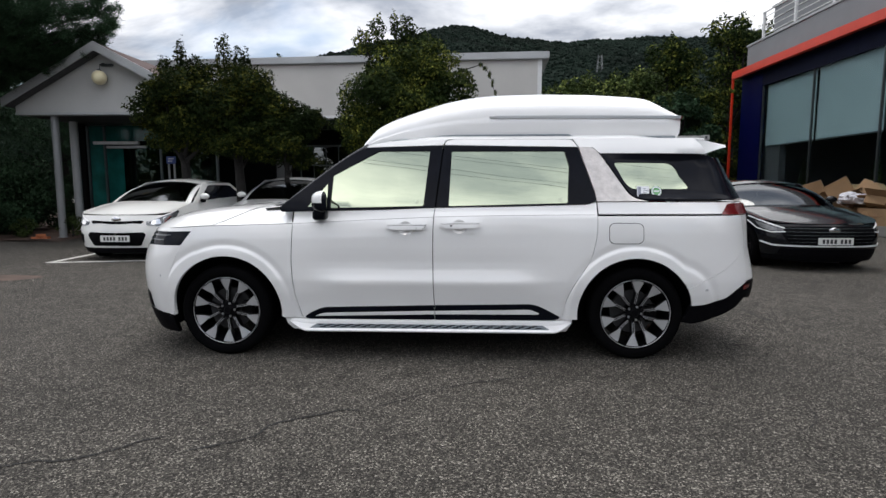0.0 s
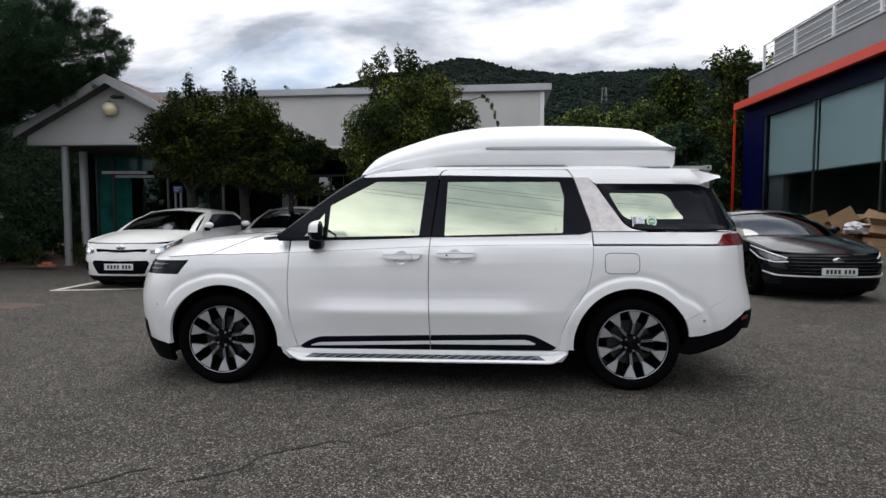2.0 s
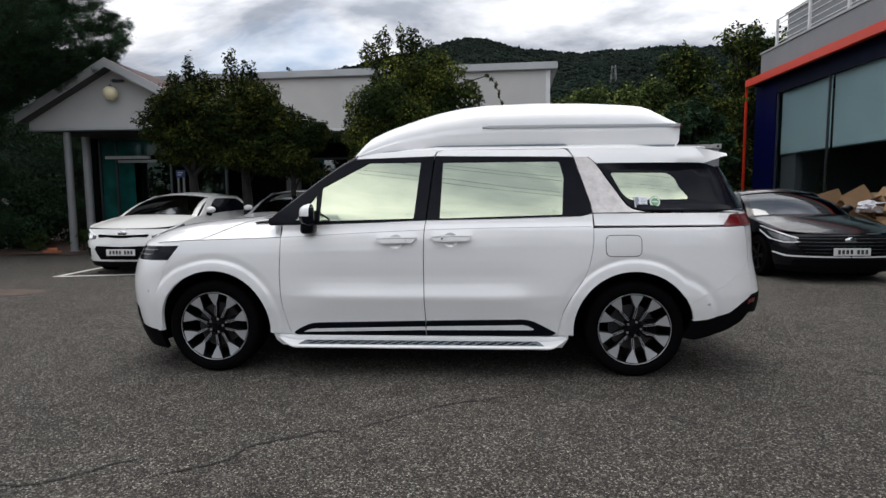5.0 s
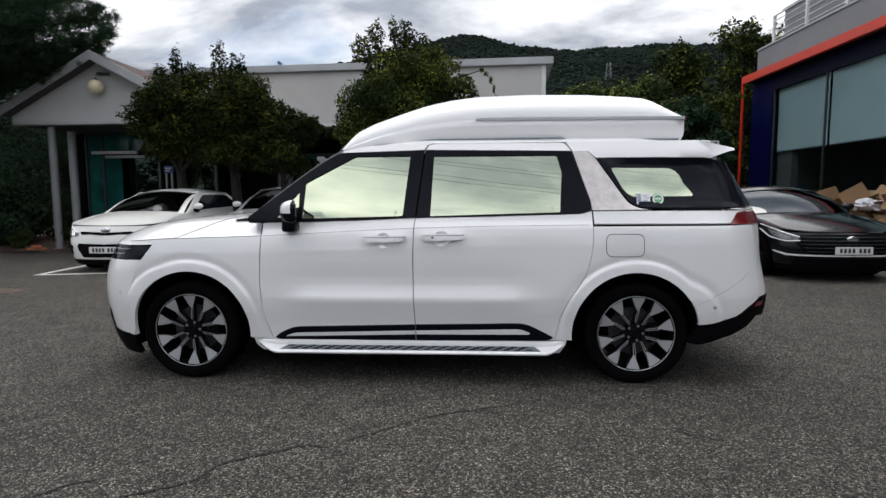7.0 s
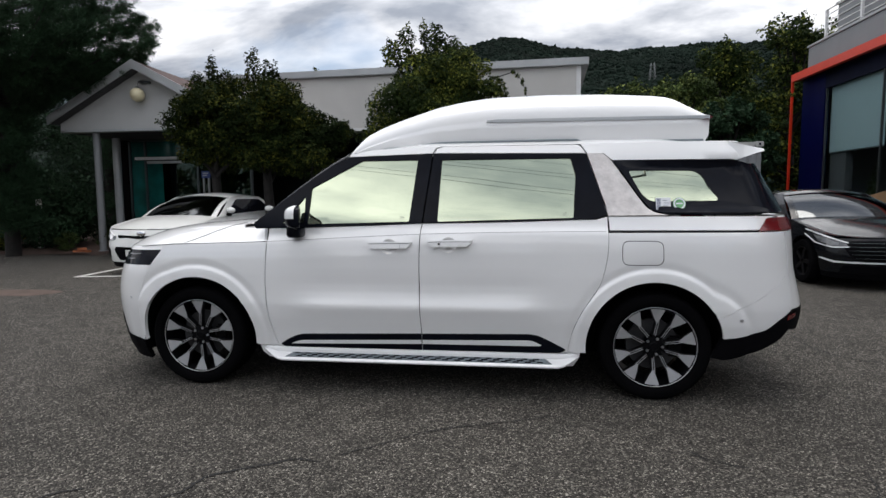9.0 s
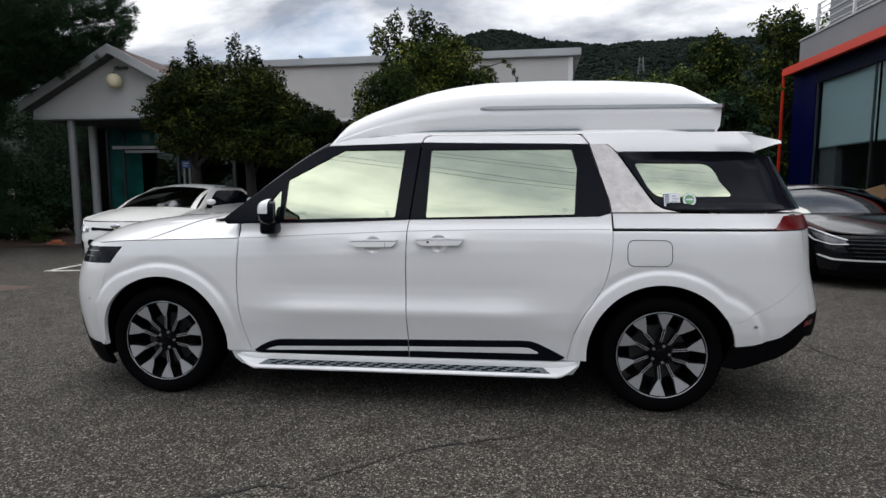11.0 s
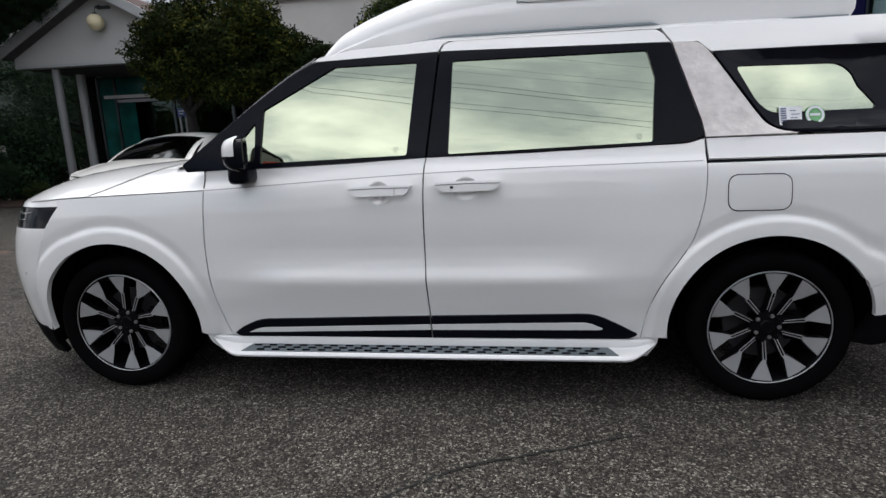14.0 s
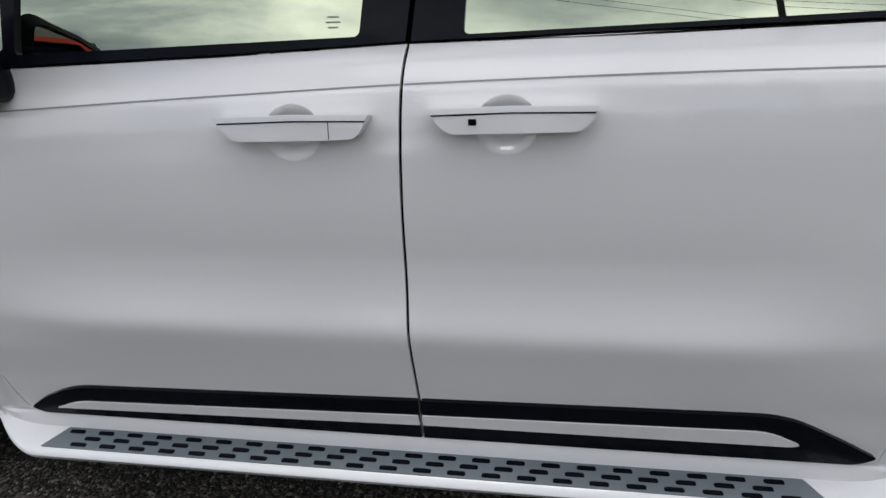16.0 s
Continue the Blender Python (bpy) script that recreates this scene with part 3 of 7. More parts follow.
def build_wheel(van):
    """One wheel, its outer face towards -y, hub at the origin."""
    hub = thing("wheel")
    hub.parent = van
    bm = bmesh.new()
    prof = [(0.262, -0.005), (0.270, -0.016), (0.290, -0.024), (0.318, -0.026), (0.336, -0.018), (0.346, -0.004), (0.350, 0.018), (0.351, 0.05), (0.346, 0.053), (0.346, 0.060), (0.351, 0.063), (0.351, 0.10), (0.346, 0.103), (0.346, 0.11), (0.351, 0.113), (0.351, 0.17), (0.345, 0.22), (0.320, 0.235), (0.262, 0.22)]
    lathe(bm, prof, sides=72)
    part("tyre", bm, "rubber", hub, "black tyre with a thin sidewall", smooth=50)
    bm = bmesh.new()
    lathe(bm, [(0.263, -0.006), (0.256, -0.012), (0.250, -0.006), (0.247, 0.01), (0.238, 0.05), (0.232, 0.20), (0.262, 0.215)], sides=72)
    rim = part("rim", bm, "rim_black", hub, "black alloy rim with machined spoke ends", smooth=40)
    bm = bmesh.new()
    lathe(bm, [(0.2615, -0.0085), (0.2575, -0.0135), (0.2545, -0.0105)], sides=72)
    part("rim_lip", bm, "rim_cut", rim, "bright machined lip", smooth=60)
    # ten spokes in five pairs, each pair straddling a wheel nut: dark stems with bright edge lines, flaring into bright wedges
    def depth(r):
        return float(np.interp(r, (0.04, 0.15, 0.256), (0.022, 0.0115, -0.006)))

    def slab(name, outline, lift, thick, mat, sg):
        bm = bmesh.new()
        top = [bm.verts.new((r, depth(r) - lift, sg * t)) for r, t in outline]
        low = [bm.verts.new((v.co.x, v.co.y + thick, v.co.z)) for v in top]
        bm.faces.new(top)
        bm.faces.new(low[::-1])
        for k in range(len(top)):
            bm.faces.new((top[k], low[k], low[(k + 1) % len(top)], top[(k + 1) % len(top)]))
        bmesh.ops.recalc_face_normals(bm, faces=bm.faces)
        me = bpy.data.meshes.new(name)
        bm.to_mesh(me)
        bm.free()
        me.materials.append(MAT[mat])
        return me
    on_rim = [(0.2565 * math.cos(radians(a)), 0.2565 * math.sin(radians(a))) for a in (7.5, 11, 14.5, 18, 21.5, 25, 28.5)]
    stem = [(0.045, 0.012), (0.150, 0.030), (0.200, 0.036), *on_rim, (0.178, 0.084), (0.150, 0.054), (0.045, 0.034)]
    wedge = [(0.152, 0.034), (0.168, 0.039), (0.205, 0.036), *on_rim, (0.176, 0.078), (0.150, 0.050)]
    edge_a = [(0.066, 0.0175), (0.155, 0.0325), (0.155, 0.0362), (0.066, 0.0210)]
    edge_b = [(0.070, 0.0290), (0.152, 0.0445), (0.150, 0.0482), (0.070, 0.0325)]
    for sg in (-1, 1):
        for k in range(5):
            for me in [slab("spoke", stem, 0.0, 0.040, "rim_black", sg), slab("spoke_end", wedge, 0.0025, 0.004, "rim_cut", sg), slab("spoke_edge", edge_a, 0.002, 0.004, "rim_cut", sg), slab("spoke_edge", edge_b, 0.002, 0.004, "rim_cut", sg)] if k == 0 else pieces:
                o = new(me.name.split(".")[0], me)
                o.parent = rim
                o.matrix_local = pose(0, 0, 0, 0, 72 * k - 1, 0)
                if k == 0 and me.name.split(".")[0] == "spoke":
                    pieces = []
                if k == 0:
                    pieces.append(me)
    bm = bmesh.new()
    lathe(bm, [(0.0, 0.006), (0.026, 0.007), (0.032, 0.014), (0.060, 0.018), (0.070, 0.034), (0.070, 0.08)], sides=40)
    part("hub_cap", bm, "rim_black", rim, smooth=40)
    nut = bmesh.new()
    lathe(nut, [(0.0, 0.0), (0.007, 0.0005), (0.009, 0.004), (0.009, 0.02)], sides=12)
    nut_me = bpy.data.meshes.new("wheel_nut")
    nut.to_mesh(nut_me)
    nut.free()
    nut_me.materials.append(MAT["silver_trim"])
    for k in range(5):
        a = radians(72 * k + 1)
        o = new("wheel_nut", nut_me)
        o.parent = rim
        o.location = (0.052 * math.cos(a), 0.008, 0.052 * math.sin(a))
    # brake disc and caliper behind the spokes
    bm = bmesh.new()
    lathe(bm, [(0.06, 0.085), (0.165, 0.085), (0.165, 0.11), (0.06, 0.11)], sides=48, close=True)
    part("brake_disc", bm, "disc", hub, smooth=30)
    bm = bmesh.new()
    box(bm, (0.09, 0.055, -0.07), (0.185, 0.13, 0.07), 0.015)
    part("brake_caliper", bm, "rim_black", hub, smooth=40)
    return hub


def van_body_parts(van, flip):
    S = van_surface

    def add(name, outline, mat, off=0.0, thick=0.02, label="", holes=(), step=0.06, parent=van, vstep=None):
        return part(name, panel(outline, S, off, thick, step, flip, holes, vstep), mat, parent, label)

    g = 0.0030
    seam_f = curve_through([(-1.014, 1.115), (-1.020, 1.03), (-1.026, 0.90), (-1.030, 0.706), (-1.014, 0.508), (-0.975, 0.345), (-0.955, 0.300)])
    seam_b = curve_through([(0.056, 1.146), (0.046, 1.09), (0.040, 0.95), (0.039, 0.75), (0.045, 0.514), (0.055, 0.335), (0.057, 0.296)])
    seam_r = curve_through([(1.253, 1.19), (1.256, 1.098), (1.257, 1.02), (1.246, 0.903), (1.209, 0.760), (1.157, 0.672), (1.100, 0.585), (1.052, 0.480), (1.027, 0.385), (1.012, 0.300)])
    ZF = 0.31
    # front wing
    head_lo, head_hi = (-1.885, 0.858), (-1.80, 0.966)
    wing = [*[(x, z) for x, z in reversed(seam_f) if z < crease_z(x)], (-1.019, crease_z(-1.019))]
    wing += [(x, crease_z(x)) for x in np.linspace(-1.1, -1.80, 14)]
    wing += [head_hi, head_lo, (-2.0, 0.60), (-1.975, ZF)]
    wing += arc(-HUB_X, HUB_Z, 0.422, 186, -6, 40) + [(-1.10, 0.300), (-0.975, 0.298)]
    add("front_wing", gap_in(wrap(wing), g), "white_paint", thick=0.025, step=0.011, vstep=0.010)
    # nose: bumper skin, lower lip, lamp, grille
    nose = XF - LF
    add("front_bumper", wrap([(-1.975, ZF), (-2.0, 0.60), head_lo]) + [(nose, 0.840), (nose, ZF)], "white_paint", thick=0.02, step=0.05)
    add("bonnet_edge_strip", wrap([head_hi, (-1.80, crease_z(-1.80)), (-1.95, crease_z(-1.95)), (-2.1, crease_z(-2.1))]) + [(s, crease_z(-2.2) - 0.002) for s in np.linspace(front_s(-2.2, 0.95), nose, 12)] + [(nose, 0.945)], "white_paint", thick=0.02, step=0.05)
    add("front_lip", wrap([(-1.965, 0.165), (-1.985, ZF - 0.002)]) + [(front_s(-2.2, 0.35), 0.335), (nose, 0.36), (nose, 0.18)], "satin_black", off=0.006, thick=0.03, step=0.05)
    lamp = add("headlamp", wrap([head_lo, head_hi]) + [(nose + 0.42, 0.945), (nose + 0.36, 0.845)], "frit", off=-0.003, thick=0.02, step=0.05, label="dark smoked headlamp")
    for k, (z0, z1) in enumerate(((0.904, 0.911), (0.870, 0.875))):
        add("lamp_bar", [(-2.06 - 0.06 * k, z0 + 0.022), (-1.98 - 0.06 * k, z1 + 0.026), (nose + 0.5, z1 + 0.02), (nose + 0.5, z0 + 0.02)], "lamp_grey", off=0.001, thick=0.006, parent=lamp)
    add("grille", [(nose, 0.56), (nose, 0.815), (nose + 0.36, 0.815), (nose + 0.30, 0.56)], "satin_black", off=0.004, thick=0.02)
    for k in range(5):
        z = 0.59 + 0.045 * k
        add("grille_bar", [(nose, z), (nose, z + 0.012), (nose + 0.31 + 0.008 * k, z + 0.012), (nose + 0.31 + 0.008 * k, z)], "chrome", off=0.014, thick=0.012)
    add("fog_recess", wrap([(-2.20, 0.345), (-2.225, 0.47), (-2.27, 0.49), (-2.29, 0.36)]), "satin_black", off=0.003, thick=0.01, step=0.03)
    # doors
    door = seam_f[::-1] + [(-0.7, 1.121), (-0.3, 1.132)] + seam_b + [(-0.9, 0.296)]
    cups = []
    for x0, x1, lock in ((-0.306, -0.008, 0), (0.094, 0.391, 1)):
        zc = 0.994 + 0.012 * lock
        xc = (x0 + x1) / 2 - 0.008
        cups.append((xc, zc, [(xc + (x - xc), zc + (z - zc) * 0.92) for x, z in arc(xc, zc, 0.057, 0, 348, 28)]))
    door1 = add("front_door", gap_in(door, g), "white_paint", thick=0.03, step=0.02, vstep=0.0125, holes=(cups[0][2],))
    slide = seam_b[::-1] + [(0.5, 1.153), (1.18, 1.171)] + seam_r + [(0.9, 0.296), (0.2, 0.296)]
    door2 = add("sliding_door", gap_in(slide, g), "white_paint", thick=0.03, step=0.02, vstep=0.0125, holes=(cups[1][2],))
    for line in (seam_f, seam_b, seam_r):
        add("seam_backing", [(x - 0.010, z) for x, z in line] + [(x + 0.010, z) for x, z in reversed(line)], "satin_black", off=-0.010, thick=0.0)
    # fine pressed line along the shoulder, its shade painted as a flat grey strip
    for owner, x0, x1 in ((van, -1.70, -1.024), (door1, -1.016, 0.042), (door2, 0.050, 1.240)):
        rows = []
        bm = bmesh.new()
        for x in np.linspace(x0, x1, 30):
            zc = crease_z(x)
            r = [S(x, zc - 0.0044, 0.0006), S(x, zc - 0.0028, 0.0006), S(x, zc - 0.0012, 0.0006)]
            rows.append([bm.verts.new((p.x, -p.y if flip else p.y, p.z)) for p in r])
        for a, b in zip(rows, rows[1:]):
            for k in range(2):
                q = (a[k], b[k], b[k + 1], a[k + 1])
                bm.faces.new(q[::-1] if flip else q)
        part("shoulder_line", bm, "seam_grey", owner)
    # rear quarter, below and above the rail groove
    arch = lambda a0, a1, n: [(HUB_X + 0.422 * math.cos(radians(a)), HUB_Z + 0.422 * math.sin(radians(a))) for a in np.linspace(a0, a1, n)]
    joint = [(1.919, 0.552), (2.031, 0.610), (2.134, 0.660), (2.231, 0.722), (2.307, 0.780), (2.372, 0.840)]
    quarter = [(x, z) for x, z in reversed(seam_r) if z < 1.085] + [(1.262, 1.086)]
    quarter += wrap([(1.8, 1.088), (2.15, 1.09)]) + wrap([(2.34, 1.092), (2.368, 0.93)] + joint[::-1])
    quarter += wrap(arch(28, 187, 36)) + [(1.09, 0.305), (1.014, 0.300)]
    add("rear_quarter", gap_in(quarter, 0.0006), "white_paint", thick=0.025, step=0.011, vstep=0.010)
    bumper = wrap(joint + [(2.388, 0.75), (2.392, 0.592), (2.30, 0.535), (2.217, 0.478), (2.05, 0.430), (1.962, 0.421)] + arch(9, 27.5, 8))
    add("rear_bumper_side", gap_in(bumper, 0.0016), "white_paint", thick=0.025, step=0.011, vstep=0.010)
    add("rail_cover", gap_in([(1.264, 1.103), (1.258, 1.188), (1.8, 1.189)] + wrap([(2.20, 1.189), (2.30, 1.189), (2.222, 1.172), (2.165, 1.105)]), 0.001), "white_paint", thick=0.02, step=0.05)
    add("rail_groove", [(1.25, 1.082), (1.25, 1.108), (1.8, 1.109)] + wrap([(2.17, 1.109), (2.17, 1.084)]), "gloss_black", off=-0.012, thick=0.004)
    lens = wrap([(2.155, 1.096), (2.218, 1.174), (2.40, 1.178), (2.44, 1.16), (2.44, 1.098)])
    add("tail_lamp", rounded(lens, 0.012), "red_lens", off=0.006, thick=0.03, step=0.05, label="dark red tail lamp lens")
    back = XR + LR
    add("tailgate", wrap([(2.347, 1.09), (2.38, 0.9), (2.39, 0.75), (2.39, 0.60)]) + [(back, 0.62), (back, 1.10)], "white_paint", thick=0.02, step=0.06)
    add("tailgate_upper", wrap([(2.305, 1.189), (2.46, 1.10)]) + [(back, 1.10), (back, 1.19)], "white_paint", off=-0.004, thick=0.02, step=0.06)
    skirt = wrap([(1.893, 0.298), (1.925, 0.345), (1.955, 0.417), (2.05, 0.427), (2.217, 0.475), (2.30, 0.532), (2.390, 0.59)]) + [(back, 0.615), (back, 0.40)] + wrap([(2.385, 0.47), (2.324, 0.405), (2.21, 0.350), (1.973, 0.282)])
    add("rear_skirt", skirt, "satin_black", off=0.004, thick=0.04, step=0.03)
    add("reflector", wrap([(2.36, 0.535), (2.37, 0.565), (2.43, 0.575), (2.43, 0.548)]), "red_lens", off=0.008, thick=0.006)
    # sill under the doors
    add("sill", [(-1.045, 0.205), (-1.085, 0.250), (-1.098, 0.296), (-0.975, 0.295), (-0.955, 0.294), (1.005, 0.294), (1.09, 0.302), (1.085, 0.265), (1.05, 0.20)], "white_paint", off=-0.006, thick=0.03, step=0.08)
    # lower black moulding on the doors with a white insert
    m1 = [(-0.945, 0.314, 0.01), (-0.900, 0.346, 0.02), (-0.805, 0.390, 0.05), (0.048, 0.411, 0)]
    low1 = [(0.052, 0.298, 0), (-0.915, 0.297, 0.02)]
    part("door_moulding", panel(gap_in(rounded(m1 + low1), 0.001), S, 0.010, 0.02, 0.06, flip), "gloss_black", door1, "black lower door moulding")
    m2 = [(0.056, 0.411, 0), (0.805, 0.426, 0.06), (0.925, 0.366, 0.03), (1.000, 0.324, 0.01), (0.965, 0.302, 0.02), (0.056, 0.298, 0)]
    part("door_moulding", panel(gap_in(rounded(m2), 0.001), S, 0.010, 0.02, 0.06, flip), "gloss_black", door2, "black lower door moulding")
    i1 = rounded([(-0.865, 0.321, 0.004), (-0.80, 0.346, 0.03), (0.047, 0.369, 0), (0.050, 0.342, 0)])
    part("moulding_insert", panel(i1, S, 0.014, 0.01, 0.06, flip), "silver_bright", door1, "bright silver insert in the moulding")
    i2 = rounded([(0.057, 0.342, 0), (0.056, 0.369, 0), (0.775, 0.384, 0.03), (0.845, 0.353, 0.01), (0.825, 0.347, 0.004)])
    part("moulding_insert", panel(i2, S, 0.014, 0.01, 0.06, flip), "silver_bright", door2, "bright silver insert in the moulding")
    # window surrounds and panes
    g1 = rounded([(-0.735, 1.142), (-0.722, 1.386), (-0.375, 1.571), (0.012, 1.572), (-0.034, 1.158)], 0.012)
    gq = rounded([(-0.762, 1.330, 0.004), (-0.760, 1.150, 0.01), (-0.915, 1.150, 0.004)], 0.006)
    f1 = [(-1.125, 1.146, 0.01), (-1.106, 1.112, 0.015), (-0.945, 1.117, 0), (-0.3, 1.134, 0), (0.051, 1.148, 0), (0.078, 1.36, 0), (0.110, 1.614, 0), (-0.469, 1.598, 0.01), (-0.595, 1.537, 0), (-0.787, 1.403, 0), (-0.959, 1.270, 0)]
    black1 = part("window_surround", panel(rounded(f1), S, 0.004, 0.02, 0.06, flip, holes=(g1, gq)), "gloss_black", door1, "gloss black front window surround")
    add("pillar_backing", [(0.0, 1.15), (0.055, 1.60), (0.155, 1.60), (0.12, 1.15)], "satin_black", off=-0.022, thick=0.0, parent=black1)
    part("front_pane", panel(gap_in(g1, -0.006), S, -0.004, 0, 0.06, flip), "tint", black1, "green-tinted reflective front door glass")
    part("corner_pane", panel(gap_in(gq, -0.006), S, -0.004, 0, 0.06, flip), "tint", black1)
    g2 = rounded([(0.177, 1.570), (0.156, 1.157), (1.040, 1.180), (1.046, 1.30), (1.057, 1.451), (1.026, 1.569)], 0.012)
    f2 = [(0.061, 1.148, 0), (1.183, 1.173, 0.03), (1.250, 1.199, 0.015), (1.236, 1.258, 0), (1.192, 1.392, 0), (1.126, 1.596, 0.01), (0.120, 1.614, 0), (0.088, 1.36, 0)]
    black2 = part("window_surround", panel(rounded(f2), S, 0.004, 0.02, 0.06, flip, holes=(g2,)), "gloss_black", door2, "gloss black sliding door window surround")
    part("side_pane", panel(gap_in(g2, -0.006), S, -0.004, 0, 0.06, flip), "tint", black2, "green-tinted reflective sliding door glass")
    for pane_x, pane_z, owner in ((0.985, 1.196, black2), (-0.085, 1.176, black1)):
        for k, w in enumerate((0.018, 0.028, 0.022)):
            z = pane_z + 0.009 * k
            part("glass_mark", panel([(pane_x - w / 2, z), (pane_x - w / 2, z + 0.0018), (pane_x + w / 2, z + 0.0018), (pane_x + w / 2, z)], S, -0.0025, 0, 0.06, flip), "glass_mark", owner)
    cp = [(1.133, 1.597, 0.01), (1.240, 1.594, 0.03), (1.285, 1.545, 0.02), (1.452, 1.300, 0.02), (1.498, 1.238, 0.05), (1.545, 1.206, 0.03), (1.62, 1.194, 0), (1.255, 1.192, 0), (1.243, 1.258, 0), (1.199, 1.392, 0)]
    add("rear_pillar_cover", rounded(cp), "film", off=0.008, thick=0.02, label="pearl white pillar panel under wrinkled film", step=0.05)
    gq2 = rounded([(1.388, 1.484, 0.03), (1.835, 1.480, 0.06), (1.950, 1.300, 0.03), (1.940, 1.285, 0.02), (1.523, 1.282, 0.05), (1.470, 1.330, 0.03)], 0.03)
    gq2s = [(rear_s(x, z), z) for x, z in gq2]
    fq = wrap([(1.300, 1.550, 0.01), (1.7, 1.549, 0), (2.075, 1.541, 0), (2.165, 1.515, 0.02), (2.325, 1.213, 0.01), (1.85, 1.212, 0), (1.578, 1.213, 0.03), (1.518, 1.238, 0.05), (1.467, 1.306, 0)])
    dark = part("rear_quarter_glass", panel(rounded(fq), S, 0.002, 0.02, 0.06, flip, holes=(gq2s,)), "frit", van, "dark tinted rear quarter glass")
    part("quarter_pane", panel(gap_in(gq2s, -0.005), S, -0.004, 0, 0.06, flip), "tint", dark, "green-tinted reflective pane in the quarter glass")
    rg = wrap([(2.16, 1.520), (2.335, 1.215)]) + [(back, 1.215), (back, 1.55)]
    add("rear_window", rg, "frit", off=0.0, thick=0.015, step=0.06)
    # white roof edge above the windows
    e1 = [(-0.50, 1.590), (-0.466, 1.602), (0.108, 1.618), (0.128, 1.650), (0.16, 1.664), (0.10, 1.668), (-0.30, 1.648), (-0.46, 1.618)]
    add("roof_edge_front", e1, "white_paint", thick=0.02, step=0.05)
    e2 = rounded([(0.118, 1.618, 0), (0.135, 1.650, 0.03), (0.18, 1.664, 0.03), (1.085, 1.662, 0.03), (1.128, 1.601, 0)])
    add("roof_edge_door", gap_in(e2, 0.002), "white_paint", thick=0.02, step=0.05, parent=door2)
    e3 = [(1.136, 1.601), (1.242, 1.598), (1.292, 1.553), (1.7, 1.552), (2.0, 1.548)] + wrap([(2.075, 1.546), (2.10, 1.668), (1.95, 1.668)]) + [(1.5, 1.668), (1.09, 1.668)]
    add("roof_edge_rear", e3, "white_paint", thick=0.02, step=0.05)
    # fuel flap, sensors, handles
    fl = rounded([(1.341, 1.033), (1.586, 1.032), (1.588, 0.886), (1.343, 0.886)], 0.045, 8)
    ring = [p for p in gap_in(fl, -0.0042)]
    part("fuel_flap_gap", panel(ring, S, 0.0008, 0.0, 0.06, flip, holes=(fl,)), "satin_black", van)
    add("fuel_flap", gap_in(fl, 0.0005), "white_paint", off=0.0022, thick=0.003)
    for x, z in ((-2.07, 0.62), (2.06, 0.545)):
        s = front_s(x, z) if x < 0 else rear_s(x, z)
        add("parking_sensor", arc(s, z, 0.009, 0, 345, 15), "silver_trim", off=0.003, thick=0.006)
    for x0, x1, owner, lock in ((-0.306, -0.008, door1, 0), (0.094, 0.391, door2, 1)):
        zc = 1.000 + 0.012 * lock
        xc = (x0 + x1) / 2
        # shallow cup behind the grip
        ux, uz, cup = cups[lock]
        bm = bmesh.new()
        rings = []
        for q, dep in ((1.0, -0.0012), (0.94, -0.003), (0.8, -0.013), (0.5, -0.023), (0.1, -0.026)):
            rings.append([bm.verts.new(S(ux + (x - ux) * q, uz + (z - uz) * q, dep + 0.0012)) for x, z in cup])
        for r0, r1 in zip(rings, rings[1:]):
            for k in range(len(r0)):
                bm.faces.new((r0[k], r0[(k + 1) % len(r0)], r1[(k + 1) % len(r0)], r1[k]))
        bm.faces.new(rings[-1])
        bmesh.ops.recalc_face_normals(bm, faces=bm.faces)
        if flip:
            for v in bm.verts:
                v.co.y = -v.co.y
        part("handle_cup", bm, "white_paint", owner, smooth=60)
        top = zc + 0.020
        sag = [(x0, top, 0.002), (xc, top + 0.004, 0), (x1, top + 0.004, 0.002), (x1 - 0.025, zc - 0.018, 0.02), (x0 + 0.035, zc - 0.022, 0.02)]
        grip = part("door_handle", panel(rounded(sag, 0.01), S, 0.034, 0.028, 0.03, flip, vstep=0.012), "white_paint", owner, "white door handle with a satin silver upper edge")
        st = [(x0 + 0.001, top - 0.001), (xc, top + 0.003), (x1 - 0.001, top + 0.003), (x1 - 0.006, top - 0.006), (xc, top - 0.006), (x0 + 0.008, top - 0.010)]
        part("handle_strip", panel(st, S, 0.036, 0.006, 0.03, flip), "silver_bright", grip)
        ln = [(x0 + 0.009, top - 0.0105), (xc, top - 0.0065), (x1 - 0.007, top - 0.0065), (x1 - 0.008, top - 0.0085), (xc, top - 0.0085), (x0 + 0.011, top - 0.0125)]
        part("handle_line", panel(ln, S, 0.0352, 0.003, 0.03, flip), "gloss_black", grip)
        if lock:
            part("lock_button", panel(rounded([(x0 + 0.075, zc - 0.006), (x0 + 0.075, zc + 0.004), (x0 + 0.089, zc + 0.004), (x0 + 0.089, zc - 0.006)], 0.002), S, 0.0358, 0.004, 0.03, flip), "satin_black", grip)
        else:
            part("handle_joint", panel([(x1 - 0.076, zc - 0.018), (x1 - 0.076, top), (x1 - 0.0745, top), (x1 - 0.0745, zc - 0.018)], S, 0.0346, 0.004, 0.03, flip), "gloss_black", grip)
    return door1, door2


